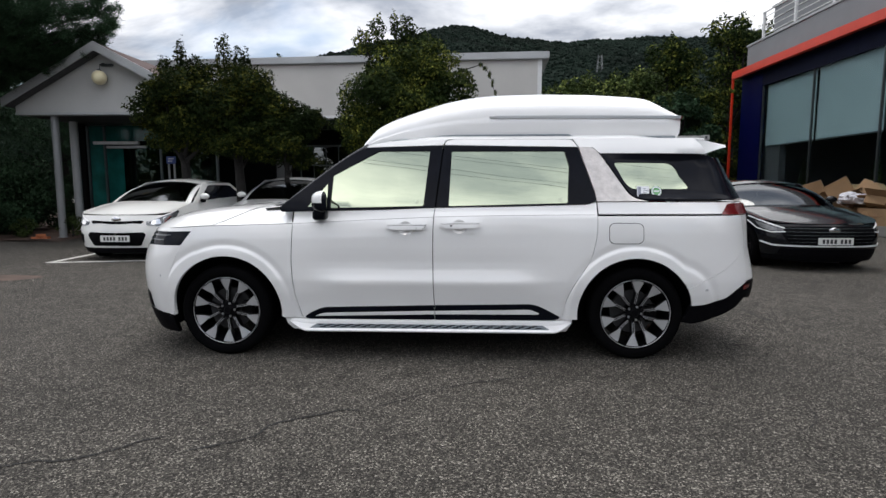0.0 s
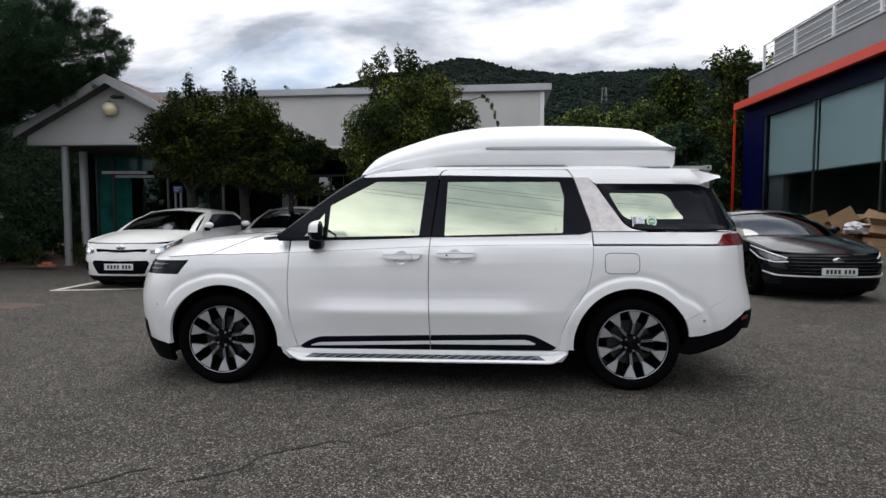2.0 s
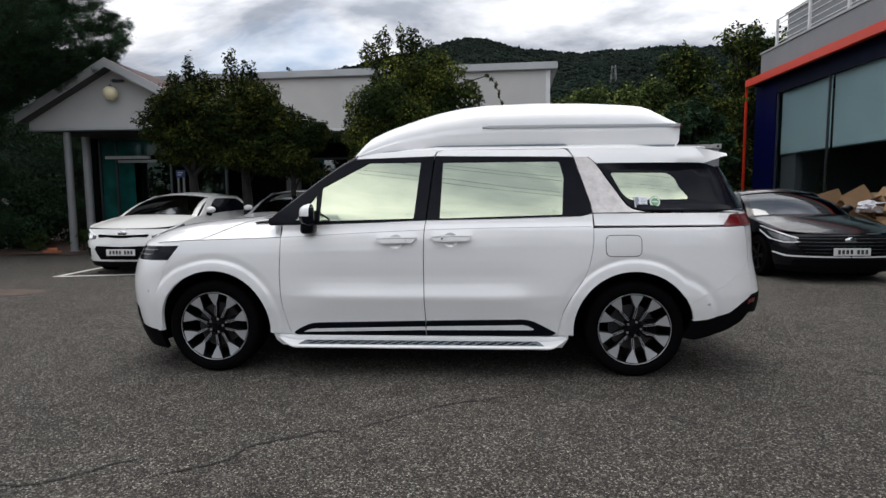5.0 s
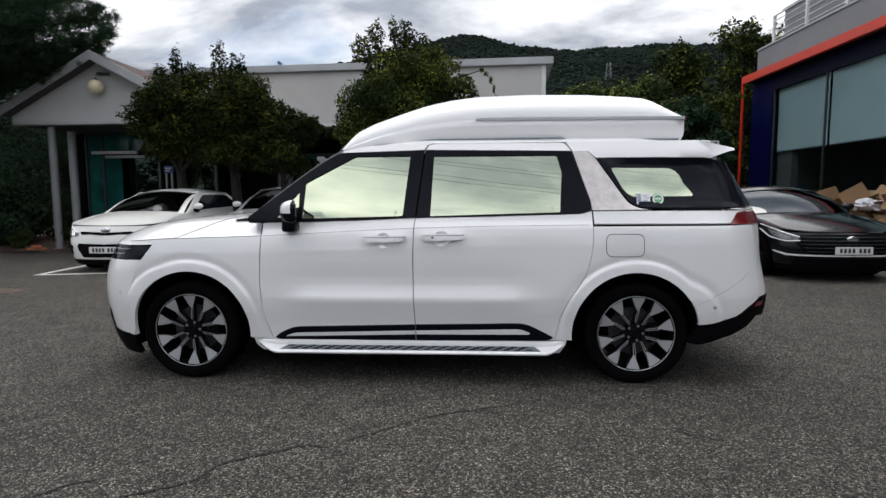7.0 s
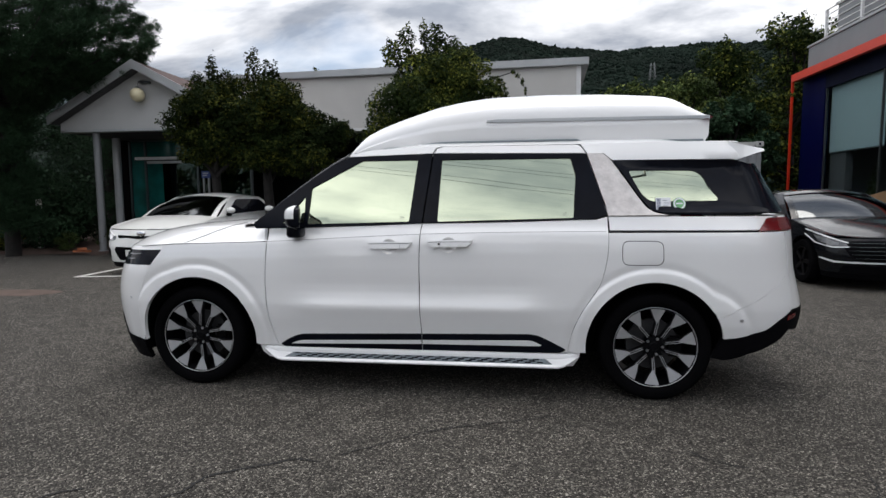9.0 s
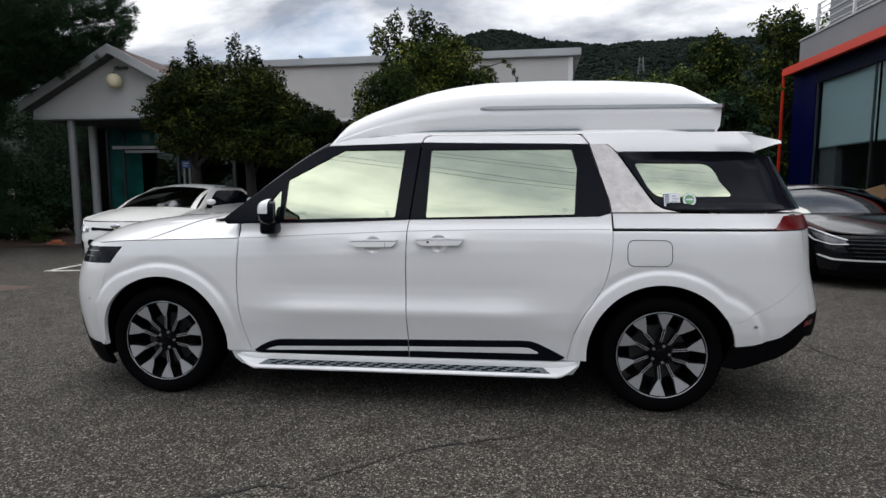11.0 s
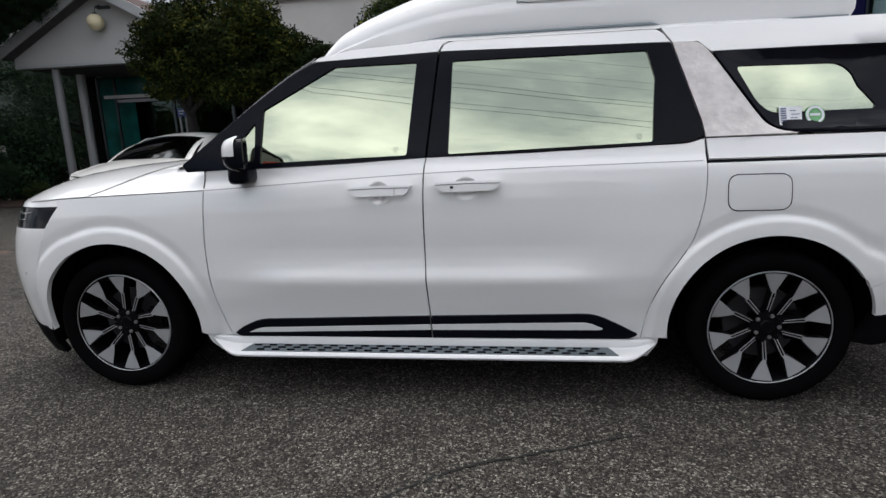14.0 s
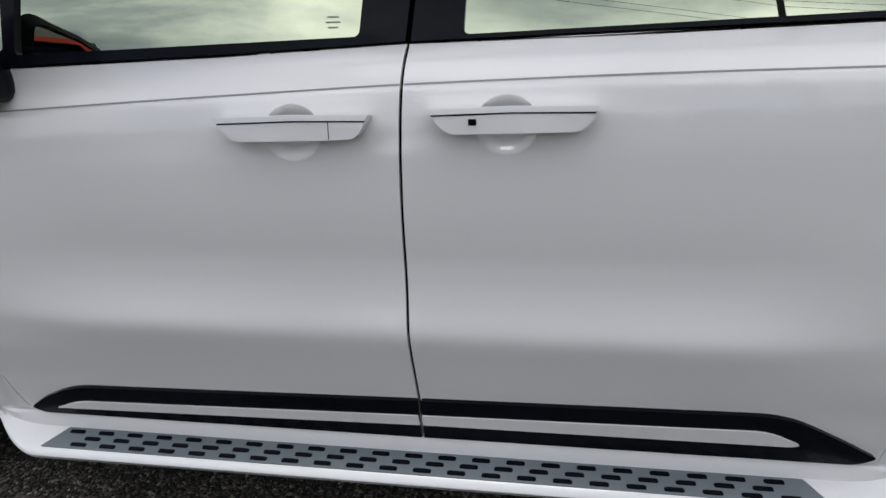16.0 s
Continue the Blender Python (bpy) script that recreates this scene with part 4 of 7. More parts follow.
def van_step(van, flip):
    """The running board below the doors, with a grey tread."""
    def sec(x):
        e = step01(-1.12, -0.90, x) * (1 - step01(0.93, 1.13, x))
        o = 0.935 + 0.077 * e
        pts = [(0.90, 0.297), (0.936, 0.294), (0.942, 0.284), (0.9435, 0.2565), (o - 0.009, 0.2375), (o, 0.2315), (o + 0.003, 0.224), (o - 0.001, 0.214), (o - 0.02, 0.207), (0.89, 0.205)]
        q = 1 - (1 - e) ** 1.25
        return [(y - 0.03 * (1 - e) ** 3, 0.290 + (z - 0.290) * (0.10 + 0.90 * q)) for y, z in pts]
    us = list(np.linspace(-1.10, -0.86, 18)) + list(np.linspace(-0.8, 0.82, 20)) + list(np.linspace(0.87, 1.09, 18))
    bm = sheet(lambda u, k: (u, -sec(u)[k][0], sec(u)[k][1]), us, range(10))
    bmesh.ops.recalc_face_normals(bm, faces=bm.faces)
    if flip:
        bmesh.ops.scale(bm, vec=(1, -1, 1), verts=bm.verts)
        bmesh.ops.reverse_faces(bm, faces=bm.faces)
    board = part("running_board", bm, "white_paint", van, "white running board with a grey tread", smooth=35)

    def tread(x, v, off=0.0):
        a, b = Vector((x, -0.9455, 0.2562)), Vector((x, -1.0025, 0.2381))
        return a.lerp(b, v) + Vector((0, -0.2, 1)).normalized() * off
    out = rounded([(-0.85, 0.02, 0.02), (0.868, 0.02, 0.02), (0.908, 0.96, 0.012), (-0.893, 0.96, 0.012)])
    plate = part("tread_plate", panel(out, tread, 0.003, 0.004, 0.1, flip), "tread", board, "grey tread plate with dark rubber pads")
    pad = bmesh.new()
    ring0 = [pad.verts.new((0.021 * math.copysign(abs(math.cos(a)) ** 0.35, math.cos(a)), 0.0052 * math.copysign(abs(math.sin(a)) ** 0.35, math.sin(a)), 0.0)) for a in np.linspace(math.pi / 14, math.tau + math.pi / 14, 14, endpoint=False)]
    ring1 = [pad.verts.new((v.co.x * 0.9, v.co.y * 0.85, 0.003)) for v in ring0]
    pad.faces.new(ring1)
    for k in range(14):
        pad.faces.new((ring0[k], ring0[(k + 1) % 14], ring1[(k + 1) % 14], ring1[k]))
    pad_me = bpy.data.meshes.new("tread_pad")
    pad.to_mesh(pad_me)
    pad.free()
    pad_me.materials.append(MAT["gloss_black"])
    for row, v in enumerate((0.22, 0.51, 0.80)):
        n = 22
        for k in range(n):
            x = -0.82 + 0.012 * row + (k + 0.5 * (row == 1)) * 0.0775
            if x > 0.855 or x < -0.85:
                continue
            o = new("tread_pad", pad_me)
            o.parent = plate
            p = tread(x, v, 0.0035)
            o.matrix_local = pose(p.x, -p.y if flip else p.y, p.z, -17 if flip else 17, 0, 0)
    bm = bmesh.new()
    tube(bm, [(x, -1.0105, 0.2215) for x in np.linspace(-0.89, 0.92, 15)], 0.005, 8)
    if flip:
        bmesh.ops.scale(bm, vec=(1, -1, 1), verts=bm.verts)
        bmesh.ops.reverse_faces(bm, faces=bm.faces)
    part("board_edge", bm, "silver_trim", board, smooth=40)


def van_mirror(van, flip):
    """Door mirror: white cap over a gloss black shell on a black foot, glass facing back."""
    cx, cy, cz = -0.785, -1.055, 1.205

    def shell(z0, z1):
        """Part of a rounded hood that bulges forwards from the glass, between two heights."""
        bm = bmesh.new()
        rows = []
        for a in np.linspace(0.0, 0.97, 12):
            row = []
            for z in np.linspace(z0, z1, 8):
                h = (z - cz) / 0.088
                r = max(0.02, 1 - abs(h) ** 3.2) ** (1 / 2.2)
                row.append((a, z, r))
            rows.append(row)
        for sg in (-1, 1):
            vr = []
            for row in rows:
                vr.append([bm.verts.new((cx - 0.098 * r * (1 - a ** 2.6) ** (1 / 2.2), cy + sg * a * (0.112 * (0.55 + 0.45 * r)), z)) for a, z, r in row])
            for p, q in zip(vr, vr[1:]):
                for k in range(7):
                    bm.faces.new((p[k], p[k + 1], q[k + 1], q[k]))
        bmesh.ops.remove_doubles(bm, verts=bm.verts, dist=0.0005)
        bmesh.ops.recalc_face_normals(bm, faces=bm.faces)
        return bm
    cap = shell(1.196, 1.291)
    low = shell(1.118, 1.194)
    rim_out = rounded([(cy - 0.110, 1.132), (cy - 0.104, 1.272), (cy + 0.108, 1.290), (cy + 0.110, 1.118)], 0.042, 6)
    rim_in = rounded([(cy - 0.094, 1.150), (cy - 0.088, 1.258), (cy + 0.078, 1.272), (cy + 0.062, 1.142)], 0.032, 6)
    rimm = bmesh.new()
    ro = [[rimm.verts.new((x, y, z)) for y, z in lp] for x, lp in ((cx - 0.03, rim_out), (cx + 0.008, rim_out), (cx + 0.014, rim_in), (cx + 0.002, rim_in))]
    for p, q in zip(ro, ro[1:]):
        for k in range(len(p)):
            rimm.faces.new((p[k], p[(k + 1) % len(p)], q[(k + 1) % len(p)], q[k]))
    rimm.faces.new(ro[0])
    bmesh.ops.recalc_face_normals(rimm, faces=rimm.faces)
    glass = bmesh.new()
    glass.faces.new([glass.verts.new((cx + 0.004, y, z)) for y, z in rim_in])
    bmesh.ops.rotate(glass, verts=glass.verts, cent=(cx, cy, cz), matrix=Matrix.Rotation(radians(2), 3, "Z"))
    foot = bmesh.new()
    rings = []
    for z, q in ((1.056, 0.72), (1.062, 0.90), (1.075, 1.0), (1.10, 1.0), (1.13, 0.95)):
        rings.append([foot.verts.new((-0.800 + 0.052 * q * math.copysign(abs(math.cos(a)) ** 0.6, math.cos(a)), -0.972 + 0.072 * q * math.copysign(abs(math.sin(a)) ** 0.6, math.sin(a)), z)) for a in np.linspace(0, math.tau, 24, endpoint=False)])
    for p, q in zip(rings, rings[1:]):
        for k in range(24):
            foot.faces.new((p[k], p[(k + 1) % 24], q[(k + 1) % 24], q[k]))
    foot.faces.new(rings[0][::-1])
    foot.faces.new(rings[-1])
    bmesh.ops.recalc_face_normals(foot, faces=foot.faces)
    for b in (cap, low, rimm, glass):
        bmesh.ops.transform(b, verts=b.verts, matrix=Matrix.Translation((cx, cy + 0.10, 1.15)) @ Matrix.Scale(0.90, 4) @ Matrix.Translation((-cx, -cy - 0.10, -1.156)))
        bmesh.ops.rotate(b, verts=b.verts, cent=(cx, cy + 0.10, cz), matrix=Matrix.Rotation(radians(20), 3, "Z"))
    bits = [(low, "gloss_black"), (cap, "white_paint"), (foot, "gloss_black"), (rimm, "gloss_black"), (glass, "mirror")]
    for b, _ in bits:
        if flip:
            bmesh.ops.scale(b, vec=(1, -1, 1), verts=b.verts)
            bmesh.ops.reverse_faces(b, faces=b.faces)
    holder = part("door_mirror", low, "gloss_black", van, "door mirror with white cap and gloss black shell", smooth=50)
    part("mirror_cap", cap, "white_paint", holder, smooth=50)
    part("mirror_foot", foot, "gloss_black", holder, smooth=45)
    part("mirror_rim", rimm, "gloss_black", holder, smooth=40)
    part("mirror_glass", glass, "mirror", holder)


def van_roof(van):
    edge_z = smooth_table([(-0.6, 1.58), (-0.46, 1.616), (-0.3, 1.648), (0.1, 1.664), (2.0, 1.664), (2.3, 1.63)], 0.03, -0.6, 2.3)

    def roof(u, v):
        z = edge_z(u)
        w = plain_w(z) - 0.004
        rise = 0.075 * step01(-0.5, 0.2, u) * (1 - 0.95 * step01(1.55, 1.92, u)) + 0.010
        return Vector((u, -w * v, z + rise * (1 - abs(v) ** 3.2)))
    bm = sheet(roof, np.linspace(-0.47, 2.10, 40), np.linspace(-1, 1, 33))
    part("roof_panel", bm, "white_paint", van, smooth=60)
    # windscreen and its base
    def screen(u, v):
        a = Vector((-1.28 + 0.20 * v * v, -0.90 * v, 1.165 - 0.03 * v * v))
        b = Vector((-0.50 + 0.03 * v * v, -0.765 * v, 1.675 - 0.065 * abs(v) ** 2.5))
        p = a.lerp(b, u)
        p += Vector((-0.5, 0, 0.8)) * 0.05 * u * (1 - u)
        return p
    bm = sheet(screen, np.linspace(0, 1, 14), np.linspace(-0.93, 0.93, 25))
    bmesh.ops.reverse_faces(bm, faces=bm.faces)
    part("windscreen", bm, "pane", van, smooth=60)
    # pillar beside the screen, from the window surround round to the glass
    edge = curve_through([(-1.125, 1.140), (-0.959, 1.270), (-0.787, 1.403), (-0.595, 1.537), (-0.469, 1.600)], 6)
    for sg in (-1, 1):
        bm = bmesh.new()
        rows = []
        for k, (x, z) in enumerate(edge):
            o = van_surface(x, z, 0.003)
            q = screen(k / (len(edge) - 1), 0.90)
            r = []
            for t in np.linspace(0, 1, 6):
                p = o.lerp(q, t) + Vector((-0.35, -0.5, 0.6)) * 0.085 * t * (1 - t)
                r.append(bm.verts.new((p.x, -sg * p.y, p.z)))
            rows.append(r)
        for a, b in zip(rows, rows[1:]):
            for k in range(5):
                f = (a[k], a[k + 1], b[k + 1], b[k])
                bm.faces.new(f if sg < 0 else f[::-1])
        part("windscreen_pillar", bm, "gloss_black", van, smooth=60)
    bm = sheet(lambda u, v: Vector((-1.30 + 0.20 * v * v - 0.13 * (1 - u), -0.90 * v, 1.140 - 0.03 * v * v + 0.012 * u)), np.linspace(0, 1, 4), np.linspace(-0.76, 0.76, 21))
    part("scuttle", bm, "satin_black", van, smooth=60)
    # bonnet and upper wings
    shut = [(-1.645, 0.0), (-1.59, 0.05), (-1.54, 0.12), (-1.49, 0.22), (-1.44, 0.34), (-1.37, 0.45)]
    for flip in (False, True):
        bon = [(x, 0.0) for x in np.linspace(-1.66, -2.345, 15)] + [(-2.345, 1.0), (-1.32, 1.0), (-1.32, 0.47)] + shut[::-1]
        part("bonnet", panel(gap_in(bon, 0.0025), hood_surface, 0.002, 0.012, 0.05, flip, vstep=0.04), "white_paint", van, smooth=50)
        up = [(x + 0.010, v) for x, v in shut] + [(-1.30, 0.47), (-1.02, 0.35), (-1.02, 0.0), (-1.3, 0.0)]
        part("upper_wing", panel(up, hood_surface, 0.0, 0.012, 0.05, flip, vstep=0.04), "white_paint", van, smooth=50)
        slit = [(x + 0.002, v) for x, v in shut] + [(x + 0.008, v) for x, v in reversed(shut)]
        part("bonnet_gap", panel(slit, hood_surface, 0.0035, 0, 0.05, flip), "satin_black", van)
        xs = [float(x) for x in np.linspace(-1.02, -1.98, 20)]
        rim = wrap([(x, crease_z(x) - 0.0042) for x in xs] + [(x, crease_z(x) - 0.0012) for x in reversed(xs)])
        part("wing_gap", panel(rim, van_surface, 0.0028, 0, 0.05, flip), "satin_black", van)
    # spoiler
    def spoil(u, v):
        x = 2.02 + (0.235 - 0.02 * v * v) * u
        z = 1.673 - 0.050 * u - 0.010 * abs(v) ** 3
        return Vector((x + 0.10 * (1 - v * v) * u, -0.75 * v, z))
    bm = sheet(spoil, np.linspace(0, 1, 8), np.linspace(-1, 1, 25))
    geo = bmesh.ops.extrude_face_region(bm, geom=bm.faces[:])
    for v in geo["geom"]:
        if isinstance(v, bmesh.types.BMVert):
            t = (v.co.x - 2.02) / 0.235
            v.co.z -= 0.135 * max(0.12, 1 - t)
            v.co.y *= 1.02
    bmesh.ops.recalc_face_normals(bm, faces=bm.faces)
    part("spoiler", bm, "white_paint", van, "white roof spoiler over the rear window", smooth=40)
    # body floor and wheel-house linings
    bm = bmesh.new()
    box(bm, (-1.05, -0.87, 0.195), (1.07, 0.87, 0.33), 0.02)
    box(bm, (-2.3, -0.70, 0.22), (-1.02, 0.70, 0.80), 0.05)
    box(bm, (1.05, -0.70, 0.26), (2.18, 0.70, 0.80), 0.05)
    part("underbody", bm, "satin_black", van)
    for hx in (-HUB_X, HUB_X):
        for sg in (-1, 1):
            bm = bmesh.new()
            rings = []
            for w in (0.925, 0.66):
                rings.append([bm.verts.new((hx + 0.435 * math.cos(radians(a)), sg * w, HUB_Z + 0.435 * math.sin(radians(a)))) for a in np.linspace(-10, 196, 40)])
            for k in range(39):
                bm.faces.new((rings[0][k], rings[0][k + 1], rings[1][k + 1], rings[1][k]))
            bm.faces.new(rings[1])
            part("wheel_house", bm, "satin_black", van)


def van_roof_box(van):
    """The raised roof: a long white shell with a crease strip, over the roof panel."""
    top = smooth_table([(-0.56, 1.61), (-0.50, 1.70), (-0.44, 1.763), (-0.31, 1.824), (-0.10, 1.894), (0.10, 1.955), (0.30, 1.995), (0.50, 2.018), (0.90, 2.028), (1.30, 2.020), (1.60, 2.000), (1.725, 1.985), (1.76, 1.966), (1.95, 1.826), (2.0, 1.79)], 0.022, -0.56, 2.0)
    crease = smooth_table([(-0.56, 1.60), (-0.45, 1.665), (-0.2, 1.735), (0.1, 1.79), (0.45, 1.822), (1.0, 1.822), (2.0, 1.816)], 0.04, -0.56, 2.0)
    base = smooth_table([(-0.56, 1.585), (-0.45, 1.612), (-0.25, 1.642), (0.1, 1.658), (1.0, 1.662), (2.0, 1.66)], 0.03, -0.56, 2.0)

    def half(u):
        a = step01(-0.75, 0.25, u)
        return 0.495 + 0.150 * a

    def sec(u, v):
        """v from 0 (lower edge, near side) to 1 (top centre line)."""
        zb, zc, zt = base(u) + 0.014, crease(u) + 0.0144, top(u) + 0.034
        zc = min(zc, zt - 0.01)
        w = half(u)
        if v < 0.3:
            t = v / 0.3
            return Vector((u, -(w - 0.012 + 0.014 * math.sin(t * 1.57)), zb + (zc - zb) * t))
        t = (v - 0.3) / 0.7
        a = t * math.pi / 2
        e = 0.80
        return Vector((u, -(w - 0.006) * math.cos(a) ** e if t < 1 else 0.0, zc + (zt + 0.02 - zc) * math.sin(a) ** e))
    vs = list(np.linspace(0, 0.3, 8)) + list(np.linspace(0.31, 1, 24))
    us = list(np.linspace(-0.545, -0.2, 16)) + list(np.linspace(-0.15, 1.80, 40)) + list(np.linspace(1.82, 1.945, 8))

    bm = bmesh.new()
    for sg in (1, -1):
        rows = []
        for u in us:
            r = []
            for v in vs:
                p = sec(u, v)
                if u > 1.80:
                    k = (u - 1.80) / 0.145
                    zc = 1.83
                    if p.z < zc:
                        d = 0.0 if p.z > 1.72 else 0.03 * ((1.72 - p.z) / 0.06)
                    else:
                        d = 0.0
                    p.x -= d * k
                    p.y *= 1 - 0.05 * k * k
                p.y *= sg
                r.append(bm.verts.new(p))
            rows.append(r)
        for a, b in zip(rows, rows[1:]):
            for k in range(len(vs) - 1):
                q = (a[k], a[k + 1], b[k + 1], b[k])
                bm.faces.new(q if sg > 0 else q[::-1])
        bm.faces.new(rows[-1] if sg > 0 else rows[-1][::-1])
        bm.faces.new(rows[0][::-1] if sg > 0 else rows[0])
    bmesh.ops.remove_doubles(bm, verts=bm.verts, dist=0.001)
    bmesh.ops.recalc_face_normals(bm, faces=bm.faces)
    shell = part("high_roof", bm, "white_paint", van, "white raised roof shell with a grey crease strip", smooth=32)
    for sg in (1, -1):
        bm = bmesh.new()
        for u0, u1, hgt, mat in ((0.47, 1.935, 0.0105, "silver_trim"),):
            rows = []
            for u in np.linspace(u0, u1, 30):
                k = step01(u0, u0 + 0.06, u)
                z = crease(u) + 0.018
                w = half(u) + 0.004
                rows.append([bm.verts.new((u, -sg * (w - 0.008), z + hgt)), bm.verts.new((u, -sg * (w + 0.004), z + hgt * k)), bm.verts.new((u, -sg * (w + 0.004), z - hgt * k)), bm.verts.new((u, -sg * (w - 0.008), z - hgt))])
            for a, b in zip(rows, rows[1:]):
                for j in range(3):
                    bm.faces.new((a[j], a[j + 1], b[j + 1], b[j]))
        bmesh.ops.recalc_face_normals(bm, faces=bm.faces)
        part("crease_strip", bm, "silver_trim", shell, "grey metallic strip along the crease", smooth=30)
        bm = bmesh.new()
        tube(bm, [(u, -sg * (half(u) - 0.004 + 0.012 * (u < 1.09)), base(u) + 0.024 + 0.014 * step01(-0.1, 0.2, u) * (1 - step01(1.07, 1.13, u))) for u in np.linspace(-0.42, 1.90, 60)], 0.0095, 8)
        part("roof_rail_strip", bm, "tread", shell, "dark grey strip under the raised roof", smooth=40)
        bm = boxed((1.895, -0.650 if sg > 0 else 0.58, 1.822), (1.955, -0.58 if sg > 0 else 0.650, 1.846), 0.008)
        part("upper_marker_lamp", bm, "red_lens", shell, "small red marker lamp at the end of the strip", smooth=40)
    bm = bmesh.new()
    tube(bm, [(1.60, 0, 2.02), (1.62, 0, 2.045), (1.66, 0, 2.05), (1.70, 0, 2.03)], [0.02, 0.016, 0.012, 0.01], 8)
    part("antenna_fin", bm, "white_paint", shell, smooth=40)


def van_stickers(van):
    S = van_surface
    a = part("inspection_sticker", panel(rounded([(1.557, 1.228), (1.557, 1.305), (1.650, 1.304), (1.648, 1.227)], 0.004), S, 0.005, 0.001, 0.05), "sticker", van, "white printed label on the quarter glass")
    for k in range(7):
        z = 1.235 + k * 0.0095
        part("label_bar", panel([(1.562, z), (1.562, z + 0.0055), (1.586, z + 0.0055), (1.586, z)], S, 0.0065, 0, 0.05), "sticker_ink", a)
    for k, (x0, x1) in enumerate(((1.60, 1.64), (1.60, 1.632), (1.605, 1.64), (1.60, 1.625))):
        z = 1.240 + 0.015 * k
        part("label_bar", panel([(x0, z), (x0, z + 0.003), (x1, z + 0.003), (x1, z)], S, 0.0065, 0, 0.05), "sticker_ink", a)
    b = part("round_sticker", panel(arc(1.703, 1.266, 0.040, 0, 350, 30), S, 0.005, 0.001, 0.05), "green_sticker", van, "round green and yellow sticker")
    part("sticker_ring", panel(arc(1.703, 1.266, 0.037, 0, 350, 30), S, 0.0062, 0, 0.05, holes=(arc(1.703, 1.266, 0.027, 0, 350, 30),)), "sticker", b)
    part("sticker_bar", panel([(1.682, 1.262), (1.682, 1.272), (1.724, 1.272), (1.724, 1.262)], S, 0.0064, 0, 0.05), "sticker", b)


def build_van():
    van = thing("van", (0, VAN_Y, 0), "white high-roof minivan with black-framed mirrored windows on worn asphalt", "van")
    for flip in (False, True):
        van_body_parts(van, flip)
        van_step(van, flip)
        van_mirror(van, flip)
    van_roof(van)
    van_roof_box(van)
    van_stickers(van)
    w = build_wheel(van)
    w.matrix_local = pose(-1.562, -0.918, 0.350)
    copy_thing(w, pose(1.562, -0.918, 0.350, 0, 4, 0))
    for x in (-1.562, 1.562):
        copy_thing(w, pose(x, 0.918, 0.350, 0, 0, 180))


build_van()


